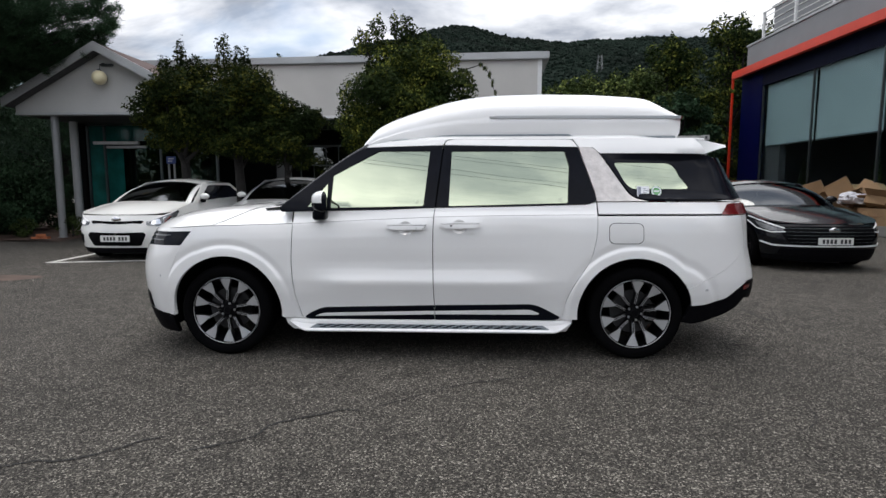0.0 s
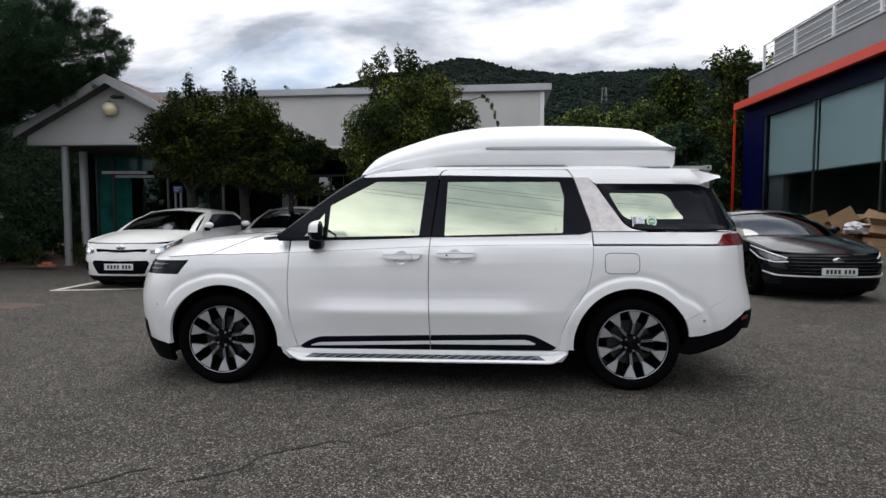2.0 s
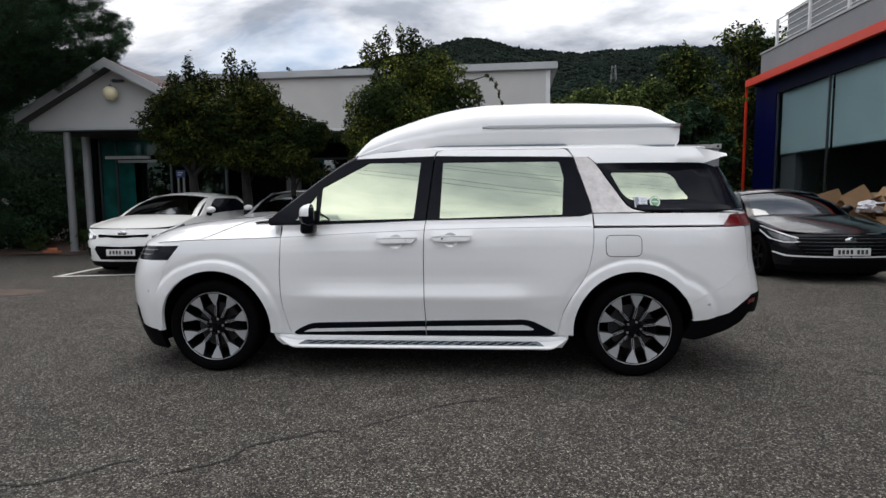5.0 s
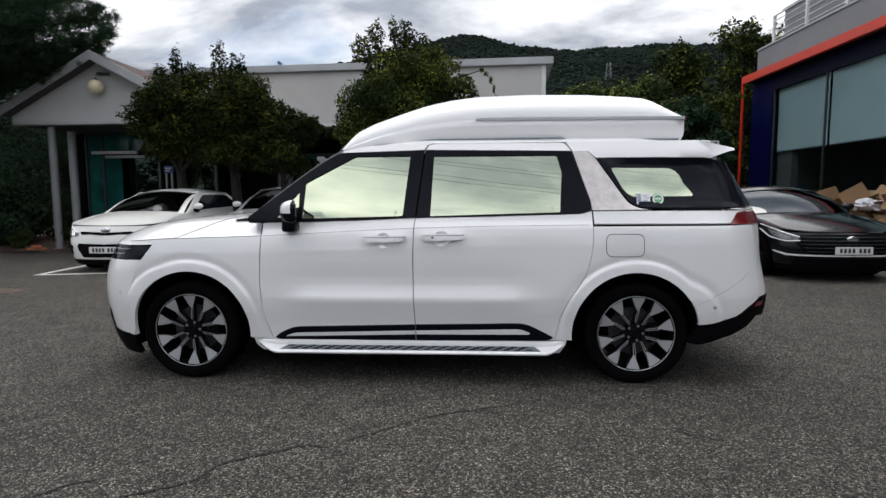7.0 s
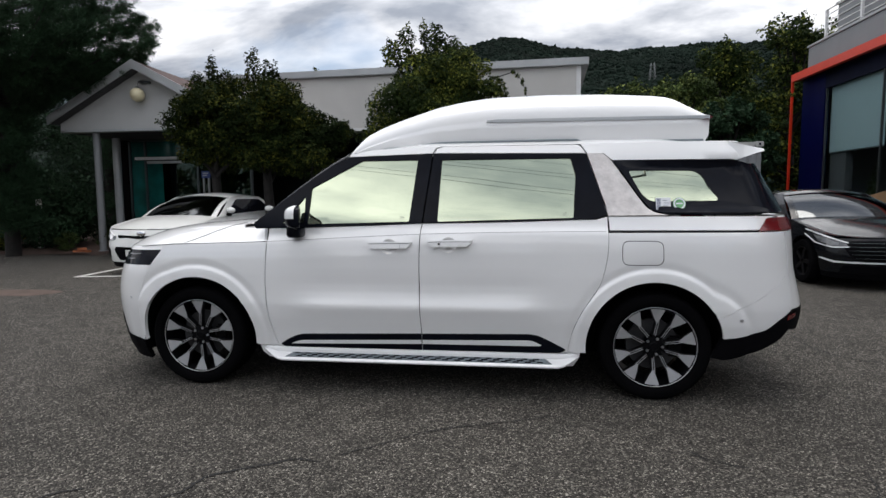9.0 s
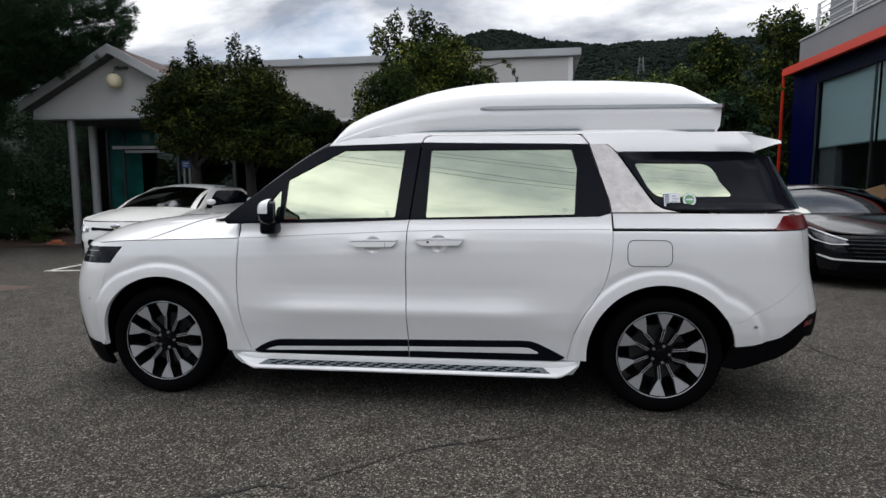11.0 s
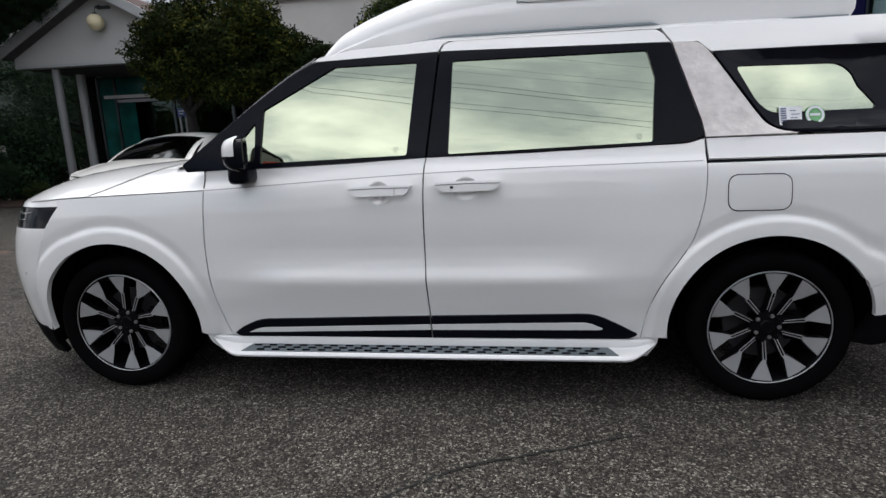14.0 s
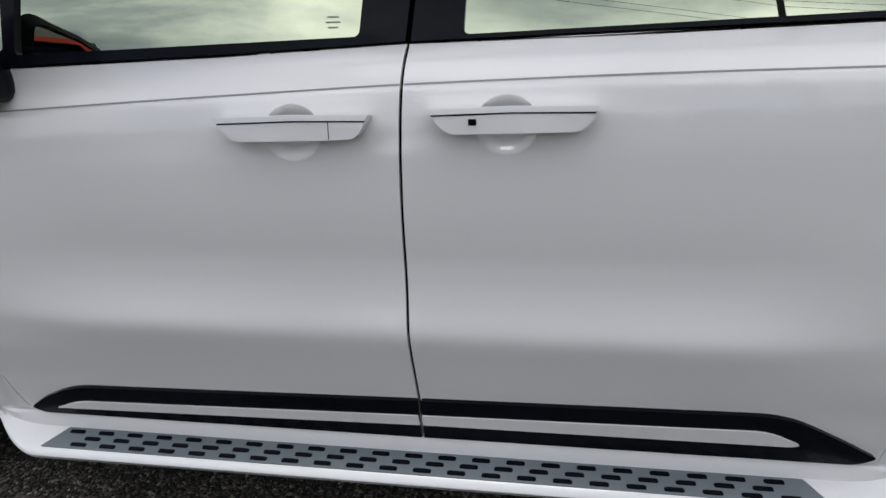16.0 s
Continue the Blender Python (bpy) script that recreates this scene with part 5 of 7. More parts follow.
# ---- ground ----
def build_ground():
    bm = sheet(lambda u, v: (u, v, 0.0), [-3000, -60, 60, 3000], [-3000, -60, 60, 3000])
    tagged(part("ground", bm, "asphalt"), "worn grey asphalt of a car park", "ground", kind="structure")
    rng = random.Random(5)

    def strip(pts, width, jitter):
        """A ragged crack, as a thin dark sliver laid in the surface."""
        line = curve_through(pts, 14)
        bm = bmesh.new()
        rows = []
        for i, (x, y) in enumerate(line):
            a, b = Vector(line[max(0, i - 1)]), Vector(line[min(len(line) - 1, i + 1)])
            n = Vector((-(b - a).y, (b - a).x)).normalized()
            w = 1.9 * width * rng.uniform(0.3, 1.0) * min(1, i / 6 + 0.15, (len(line) - 1 - i) / 6 + 0.15)
            c = Vector((x, y)) + n * rng.uniform(-jitter, jitter)
            rows.append((bm.verts.new((*(c - n * w / 2), 0.0045)), bm.verts.new((*(c + n * w / 2), 0.0045))))
        for a, b in zip(rows, rows[1:]):
            bm.faces.new((a[0], a[1], b[1], b[0]))
        return bm
    cracks = [
        ([(-2.2, 2.40), (-1.85, 2.53), (-1.77, 2.58), (-1.64, 2.58), (-1.46, 2.70), (-1.38, 2.80), (-1.24, 2.87)], 0.011, 0.006),
        ([(-1.10, 2.70), (-0.94, 2.79), (-0.82, 2.88), (-0.77, 3.03), (-0.55, 3.17), (-0.43, 3.24), (-0.30, 3.23)], 0.011, 0.006),
        ([(-0.26, 3.28), (-0.03, 3.47), (0.10, 3.58), (0.28, 3.70), (0.66, 3.85), (1.0, 3.98)], 0.008, 0.007),
        ([(1.55, 3.56), (1.62, 3.48), (1.70, 3.43), (1.82, 3.40)], 0.009, 0.005),
        ([(3.25, 6.15), (3.22, 5.85), (3.27, 5.55), (3.42, 5.37), (3.60, 5.30)], 0.012, 0.008),
        ([(3.15, 4.55), (3.25, 4.48), (3.47, 4.34), (3.75, 4.25)], 0.011, 0.007),
        ([(2.1, 3.05), (2.25, 3.20), (2.33, 3.42)], 0.006, 0.006),
    ]
    for pts, w, j in cracks:
        tagged(part("asphalt_crack", strip(pts, w, j), "crack"), "thin dark crack across the worn asphalt", "crack", kind="structure")

    def stripe(a, b, w):
        a, b = Vector(a), Vector(b)
        n = Vector((-(b - a).y, (b - a).x)).normalized() * w / 2
        bm = bmesh.new()
        k = 12
        rows = []
        for i in range(k + 1):
            p = a.lerp(b, i / k)
            j = rng.uniform(0.85, 1.1)
            rows.append((bm.verts.new((*(p - n * j), 0.003)), bm.verts.new((*(p + n * j), 0.003))))
        for p, q in zip(rows, rows[1:]):
            bm.faces.new((p[0], p[1], q[1], q[0]))
        return bm
    for a, b in (((-6.86, 9.32), (-7.02, 13.2)), ((-6.9, 9.35), (-4.2, 9.95)), ((-4.35, 9.8), (-4.5, 13.0))):
        tagged(part("parking_line", stripe(a, b, 0.12), "line_paint"), "worn white parking bay line on the asphalt", "road marking", kind="structure")
    bm = bmesh.new()
    rim = [bm.verts.new((-6.45 + 0.62 * math.cos(a) * (1 + 0.12 * math.sin(3 * a)), 7.75 + 0.30 * math.sin(a) * (1 + 0.15 * math.cos(2 * a)), 0.003)) for a in np.linspace(0, math.tau, 36, endpoint=False)]
    bm.faces.new(rim)
    tagged(part("manhole_patch", bm, "patch"), "rust-brown patch round a cover in the asphalt", "ground patch", kind="structure")
    # bank of soil and undergrowth at the far edge
    bm = sheet(lambda u, v: (u, v, 0.02 + 0.10 * step01(12.9, 14.5, v) + 0.05 * noise.noise((u * 0.9, v * 0.9, 0))), np.linspace(-26, -9.3, 40), np.linspace(12.9, 24, 24))
    tagged(part("soil_bank", bm, "soil", smooth=60), "red-brown soil bank beside the porch", "bank", kind="structure")


build_ground()


# ---- plants ----
def leaf_cloud(blobs, count, size, seed, flat=0.35, shell=0.55, aspect=0.55):
    """Many small folded leaves in and on rounded clumps; blobs: (x, y, z, rx, ry, rz)."""
    rng = np.random.default_rng(seed)
    B = np.array(blobs, float)
    vol = B[:, 3] * B[:, 4] * B[:, 5]
    pick = rng.choice(len(B), count, p=vol ** 0.8 / (vol ** 0.8).sum())
    d = rng.normal(size=(count, 3))
    d /= np.linalg.norm(d, axis=1)[:, None]
    r = np.where(rng.random(count) < shell, rng.uniform(0.8, 1.06, count), rng.random(count) ** 0.45)
    lump = 1 + 0.22 * np.sin(d[:, 0] * 5 + pick) * np.sin(d[:, 2] * 6 + 2 * pick) + 0.12 * np.sin(d[:, 1] * 11 + pick)
    c = B[pick, :3] + d * (r * lump)[:, None] * B[pick, 3:6]
    n = d * 0.6 + rng.normal(size=(count, 3)) * 0.6 + np.array([0, 0, flat])
    n /= np.linalg.norm(n, axis=1)[:, None]
    a = np.cross(n, rng.normal(size=(count, 3)))
    a /= np.linalg.norm(a, axis=1)[:, None]
    b = np.cross(n, a)
    s = size * rng.uniform(0.6, 1.35, count)
    L, W = a * (s * 0.5)[:, None], b * (s * 0.5 * aspect)[:, None]
    droop = -n * (s * 0.12)[:, None]
    V = np.stack([c - L + droop, c + W, c + L + droop, c - W], 1).reshape(-1, 3)
    F = np.arange(count * 4).reshape(-1, 4)
    return V, F


def tree(name, at, blobs, count, leaf, mat, label, seed, trunk_r=0.11, bare=1.0, shell=0.55, flat=0.35, aspect=0.55, group=""):
    rng = random.Random(seed)
    t = thing(name, at, label, "tree", group)
    top = max(b[2] for b in blobs)
    bm = bmesh.new()
    cx = sum(b[0] for b in blobs) / len(blobs) * 0.4
    spine = [(0, 0, -0.05), (0.03, 0.02, top * 0.25), (cx * 0.5 - 0.04, 0.05, top * 0.5), (cx, 0, top * 0.8), (cx, 0.02, top)]
    tube(bm, spine, [trunk_r * 1.25, trunk_r, trunk_r * 0.8, trunk_r * 0.5, trunk_r * 0.2], 10)
    part("trunk", bm, "bark", t, smooth=50)
    for b in blobs:
        z0 = min(b[2] * 0.75, top * 0.6)
        s = Vector((cx * z0 / top, 0, z0))
        e = Vector(b[:3])
        mid = s.lerp(e, 0.5) + Vector((rng.uniform(-0.1, 0.1), rng.uniform(-0.1, 0.1), -0.05))
        bm = bmesh.new()
        tube(bm, [s, mid, e], [trunk_r * 0.5, trunk_r * 0.3, trunk_r * 0.1], 7)
        part("limb", bm, "bark", t, smooth=50)
    V, F = leaf_cloud(blobs, count, leaf, seed, flat, shell, aspect)
    me = data_mesh("crown", V, F)
    part("crown", me, mat, t)
    return t


def scatter_blobs(seed, n, cx, cy, z0, z1, rx, ry, rb):
    rng = random.Random(seed)
    out = []
    for k in range(n):
        h = (k + 0.5) / n
        prof = math.sin(math.pi * min(0.97, 0.18 + 0.72 * h)) ** 0.8
        a = rng.uniform(0, math.tau)
        q = rng.uniform(0.35, 1.0) * prof
        s = rb * rng.uniform(0.7, 1.25)
        out.append((cx + rx * q * math.cos(a), cy + ry * q * math.sin(a), z0 + (z1 - z0) * h, s * 1.1, s, s * 0.8))
    return out


def pine_tree(at, reach, boughs, seed, label):
    """A pine: trunk, upswept boughs, and tufts of long needles along their outer parts."""
    rng = np.random.default_rng(seed)
    t = thing("pine_tree", at, label, "tree")
    bm = bmesh.new()
    tube(bm, [(0, 0, -0.05), (0.05, 0, 2.0), (-0.04, 0.05, 4.5), (0.05, 0, 7.4)], [0.17, 0.14, 0.10, 0.03], 10)
    part("trunk", bm, "bark", t, smooth=50)
    centres, ways = [], []
    levels = [0.6 + 5.4 * ((k + rng.random()) / boughs) ** 0.9 for k in range(boughs)] + list(rng.uniform(3.5, 4.9, boughs // 4)) + list(rng.uniform(6.0, 7.4, boughs // 12))
    for z in levels:
        a = rng.uniform(-math.pi, math.pi)
        a = a * abs(a / math.pi) ** 0.5
        L = (reach(z) if abs(a) < 1.3 else min(2.0, reach(z) + 0.6)) * rng.uniform(0.7, 1.0)
        d = Vector((math.cos(a), math.sin(a) * 0.8, 0))
        p0 = Vector((0.02, 0, z - 0.08 * L))
        pts = [p0, p0 + d * L * 0.4 + Vector((0, 0, 0.02 * L)), p0 + d * L * 0.75 + Vector((0, 0, 0.07 * L)), p0 + d * L + Vector((0, 0, 0.17 * L))]
        line = curve_through(pts, 5)
        bm = bmesh.new()
        tube(bm, line, [0.035 * (1 - 0.8 * i / (len(line) - 1)) for i in range(len(line))], 6)
        part("bough", bm, "bark", t)
        side = Vector((-d.y, d.x, 0))
        for _ in range(int(18 + 21 * L)):
            q = rng.uniform(0.22, 1.0) ** 0.8
            i = min(len(line) - 2, int(q * (len(line) - 1)))
            base = Vector(line[i]).lerp(Vector(line[i + 1]), q * (len(line) - 1) - i)
            s = rng.normal() * 0.24 * (0.5 + 0.6 * L * (1.05 - q) / 1.5)
            c = base + side * s + Vector((0, 0, rng.normal() * 0.09 + 0.04)) + d * abs(s) * 0.4
            centres.append(c)
            ways.append((d + side * s * 1.5 + Vector((0, 0, 0.5))).normalized())
    C, W = np.array(centres), np.array(ways)
    m = 40
    n = len(C) * m
    w = np.repeat(W, m, 0) * 0.75 + rng.normal(size=(n, 3)) * 0.62
    w /= np.linalg.norm(w, axis=1)[:, None]
    c = np.repeat(C, m, 0) + rng.normal(size=(n, 3)) * 0.035
    e = c + w * rng.uniform(0.08, 0.15, n)[:, None]
    b = np.cross(w, rng.normal(size=(n, 3)))
    b *= (0.0042 / np.linalg.norm(b, axis=1))[:, None]
    V = np.stack([c - b, c + b, e + b * 0.5, e - b * 0.5], 1).reshape(-1, 3)
    part("crown", data_mesh("crown", V, np.arange(n * 4).reshape(-1, 4)), "needle", t)
    return t


def build_trees():
    # maples in front of the long wall
    bl = scatter_blobs(3, 14, 0.0, 0, 2.2, 3.7, 0.72, 0.7, 0.42) + [(0.05, 0, 2.55, 0.62, 0.6, 0.45), (0.0, 0, 4.15, 0.13, 0.13, 0.35), (0.32, 0, 3.85, 0.25, 0.22, 0.3), (-0.35, 0, 3.9, 0.16, 0.16, 0.24)]
    tree("maple_tree", (-5.98, 12.5, 0), bl, 36000, 0.068, "leaf_maple", "dark green maple with reddish leaves beside the porch", 11, flat=0.55)
    bl = scatter_blobs(8, 15, 0.0, 0, 2.1, 3.6, 0.85, 0.7, 0.45) + [(0, 0, 2.45, 0.8, 0.65, 0.5), (-0.25, 0, 4.1, 0.17, 0.16, 0.45), (0.15, 0, 3.95, 0.2, 0.2, 0.35), (-0.55, 0, 3.75, 0.25, 0.2, 0.25), (0.5, 0, 3.35, 0.3, 0.25, 0.25)]
    tree("maple_tree", (-4.72, 12.4, 0), bl, 42000, 0.068, "leaf_maple", "broad dark green maple in front of the white wall", 12, flat=0.55)
    bl = scatter_blobs(21, 9, 0.0, 0, 1.9, 3.05, 0.62, 0.5, 0.33) + [(0.2, 0, 2.6, 0.45, 0.4, 0.3), (0.55, 0, 2.75, 0.28, 0.25, 0.2), (0.4, 0, 2.45, 0.3, 0.25, 0.22)]
    tree("maple_tree", (-3.62, 12.3, 0), bl, 20000, 0.066, "leaf_maple", "low spreading maple with brownish leaf tips", 13, trunk_r=0.07, flat=0.6)
    # rounder tree before the wall
    bl = scatter_blobs(31, 26, 0.0, 0, 1.8, 4.35, 1.12, 0.9, 0.46) + [(-0.1, 0, 3.1, 0.95, 0.9, 1.0), (-1.05, 0, 4.55, 0.2, 0.2, 0.3), (-0.72, 0, 4.75, 0.22, 0.2, 0.35), (-0.05, 0, 4.85, 0.24, 0.2, 0.3), (0.35, 0, 4.6, 0.2, 0.2, 0.25), (-0.3, 0, 4.95, 0.10, 0.1, 0.3), (0.62, 0, 4.45, 0.12, 0.1, 0.22), (1.25, 0, 3.75, 0.26, 0.25, 0.2), (1.3, 0, 3.0, 0.3, 0.3, 0.35), (-1.3, 0, 3.2, 0.33, 0.35, 0.55), (-1.25, 0, 2.4, 0.3, 0.3, 0.4)]
    tree("broadleaf_tree", (-1.05, 13.2, 0), bl, 80000, 0.068, "leaf_mid", "dense green broadleaf tree against the white building", 14, trunk_r=0.14)
    vine = [(0, 0, 0, 0.05, 0.05, 0.05), (0.10, 0, -0.08, 0.05, 0.04, 0.05), (0.20, 0, -0.22, 0.04, 0.04, 0.09), (0.27, 0, -0.42, 0.03, 0.03, 0.1), (0.33, 0, -0.62, 0.03, 0.03, 0.08), (0.42, 0, -0.78, 0.03, 0.03, 0.07)]
    V, F = leaf_cloud(vine, 260, 0.055, 77)
    spray = thing("hanging_twig", (0.62, 13.2, 4.05), "thin leafy twig drooping from the tree crown", "twig")
    part("leaves", data_mesh("leaves", V, F), "leaf_mid", spray)
    bm = bmesh.new()
    tube(bm, [(-0.5, 0, -0.15), (0, 0, 0), (0.2, 0, -0.2), (0.3, 0, -0.55), (0.42, 0, -0.8)], [0.015, 0.01, 0.008, 0.006, 0.003], 6)
    part("stem", bm, "bark", spray)
    # pine on the bank: boughs with tufts of needles
    reach = smooth_table([(0.0, 0.8), (3.0, 0.45), (3.5, 0.75), (3.9, 2.1), (4.3, 3.0), (5.0, 3.85), (5.8, 3.0), (7.0, 1.9), (7.6, 0.9)], 0.12, 0.0, 7.6)
    pine_tree((-11.3, 12.6, 0), reach, 130, 15, "tall dark pine with layered boughs beside the porch roof")
    bl = scatter_blobs(41, 22, 0.0, 0, 0.3, 6.5, 2.2, 1.6, 0.85)
    tree("pine_tree", (-14.0, 14.5, 0), bl, 50000, 0.12, "needle", "dense dark conifer on the soil bank", 16, trunk_r=0.18, aspect=0.2)
    bl = scatter_blobs(43, 20, 0.0, 0, 0.3, 5.5, 2.0, 1.6, 0.85)
    tree("pine_tree", (-13.2, 18.5, 0), bl, 40000, 0.12, "needle", "dense dark conifer behind the porch", 17, trunk_r=0.18, aspect=0.2)
    # shrubs on the bank
    for k, (x, y, r, m) in enumerate(((-11.75, 14.3, 0.9, "needle"), (-12.1, 15.3, 1.1, "needle"), (-12.9, 14.4, 1.1, "needle"), (-11.6, 14.6, 0.7, "needle"), (-12.8, 13.6, 0.6, "leaf_mid"), (-10.9, 15.8, 0.9, "needle"), (-14.6, 13.2, 0.9, "needle"), (-9.6, 13.75, 0.28, "grass"), (-10.6, 13.5, 0.25, "grass"))):
        bl = scatter_blobs(60 + k, 9, 0, 0, 0.1, 1.7 * r, r, r, 0.45 * r)
        V, F = leaf_cloud(bl, 5000 if r > 0.4 else 1200, 0.09 if r > 0.4 else 0.05, 80 + k)
        s = thing("shrub", (x, y, 0.05), "dark unkempt shrub on the soil bank", "shrub", group="shrubs on the bank")
        part("leaves", data_mesh("leaves", V, F), m, s)
        bm = bmesh.new()
        tube(bm, [(0, 0, -0.1), (0.03, 0, 0.6 * r), (0, 0, 1.2 * r)], [0.03, 0.02, 0.01], 6)
        part("stem", bm, "bark", s)
    # taller trees beyond the white building
    spots = [(3.6, 27, 5.6, 2.0, "leaf_mid"), (6.2, 29, 6.8, 2.2, "leaf_bright"), (8.0, 27, 6.6, 2.0, "leaf_bright"), (10.2, 29, 8.7, 1.9, "leaf_mid"), (12.6, 27, 9.0, 2.2, "leaf_mid"), (14.8, 29, 9.2, 2.4, "leaf_mid"), (17.5, 31, 8.8, 2.6, "leaf_mid"), (4.9, 36, 7.0, 2.4, "leaf_bright"), (9.6, 37, 8.4, 2.6, "leaf_mid"), (13.6, 38, 9.6, 2.8, "leaf_mid"), (8.4, 22.5, 4.9, 1.5, "needle"), (6.8, 22.5, 4.3, 1.4, "needle")]
    for k, (x, y, h, r, m) in enumerate(spots):
        bl = scatter_blobs(100 + k, 20, 0, 0, 0.8, h * 0.93, r, r * 0.8, r * 0.36) + [(0.2, 0, h * 0.95, r * 0.2, r * 0.2, r * 0.25), (-r * 0.4, 0, h * 0.9, r * 0.18, r * 0.18, r * 0.25)]
        tree("broadleaf_tree", (x, y, 0), bl, 15000, 0.17, m, "green broadleaf tree beyond the white building", 200 + k, trunk_r=0.16, group="trees beyond the building")
    # branch reaching over the showroom corner
    V, F = leaf_cloud([(0, 0, 0, 0.5, 0.3, 0.28), (0.5, 0, 0.15, 0.4, 0.25, 0.14), (0.95, 0, 0.2, 0.3, 0.2, 0.08), (-0.5, 0, -0.4, 0.6, 0.4, 0.5)], 2600, 0.10, 88)
    s = thing("leafy_branch", (9.45, 22.6, 4.75), "leafy branch beside the showroom corner", "branch")
    part("leaves", data_mesh("leaves", V, F), "leaf_mid", s)
    bm = bmesh.new()
    tube(bm, [(-0.9, 0.3, -4.8), (-0.7, 0.2, -1.9), (-0.3, 0, -0.2), (0.5, 0, 0.15), (1.1, 0, 0.22)], [0.06, 0.045, 0.025, 0.012, 0.005], 7)
    part("stem", bm, "bark", s)


build_trees()


def build_hill():
    ridge = smooth_table([(-80, 40), (-45, 55), (-28, 62), (-16.6, 83), (-13, 91), (-9, 98), (-5, 103), (-1.2, 110), (1.2, 108.5), (3, 103), (5, 100), (10, 97), (15.4, 97), (20, 95), (27, 93), (34, 90), (45, 85), (80, 60)], 1.2, -80, 80, 1200)

    def point(az, k):
        a = radians(az)
        d = 110 + 250 * k
        h = -2 + (ridge(az) - 7) * k ** 0.85
        h += 4.5 * noise.noise((az * 0.25, k * 5, 1.0)) * (0.25 + 0.75 * math.sin(math.pi * min(1, k))) + 1.2 * noise.noise((az * 1.1, k * 16, 3.0))
        return Vector((math.sin(a) * d, math.cos(a) * d, h))
    bm = sheet(point, np.linspace(-75, 75, 220), np.linspace(0, 1, 40))
    tagged(part("wooded_hill", bm, "hill", smooth=60), "dark green wooded hill on the skyline", "hill", kind="structure")
    # crowns of the far woods, joined
    ico = bmesh.new()
    bmesh.ops.create_icosphere(ico, subdivisions=1, radius=1.0)
    base = np.array([v.co[:] for v in ico.verts])
    tri = np.array([[v.index for v in f.verts] for f in ico.faces])
    ico.free()
    rng = np.random.default_rng(4)
    V, F, off = [], [], 0
    for k in range(20000):
        az, q = rng.uniform(-42, 46), rng.random() ** 0.7
        p = point(az, q)
        r = rng.uniform(0.7, 1.6)
        v = base * (1 + 0.18 * rng.normal(size=(len(base), 1)))
        v = v * np.array([r, r, r * rng.uniform(0.8, 1.2)]) + np.array(p)
        V.append(v)
        F.append(tri + off)
        off += len(base)
    me = data_mesh("far_woods", np.concatenate(V), np.concatenate(F))
    tagged(part("far_woods", me, "hill"), "distant tree crowns covering the hill", "woods", kind="stuff")


build_hill()


def build_mast():
    """A slim lattice mast on the wooded slope."""
    m = thing("lattice_mast", (52.4, 226.3, 40.5), "slim grey lattice mast rising from the wooded slope", "mast")
    feet = [(-1.5, -1.5), (1.5, -1.5), (1.5, 1.5), (-1.5, 1.5)]
    for x, y in feet:
        bm = bmesh.new()
        tube(bm, [(x, y, 0), (x * 0.4, y * 0.4, 11.5)], 0.075, 6)
        part("leg", bm, "clad", m)
    for k in range(6):
        z0, z1 = 0.3 + 1.9 * k, 2.1 + 1.9 * k
        q0, q1 = 1 - 0.052 * z0, 1 - 0.052 * z1
        for i in range(4):
            (x0, y0), (x1, y1) = feet[i], feet[(i + 1) % 4]
            bm = bmesh.new()
            tube(bm, [(x0 * q0, y0 * q0, z0), (x1 * q1, y1 * q1, z1)], 0.045, 5)
            part("brace", bm, "clad", m)


build_mast()


# ---- the low white building and its porch ----
def wall_piece(parent, name, lo, hi, mat, bevel=0.0, label=""):
    return part(name, boxed(lo, hi, bevel), mat, parent, label, smooth=30 if bevel else None)


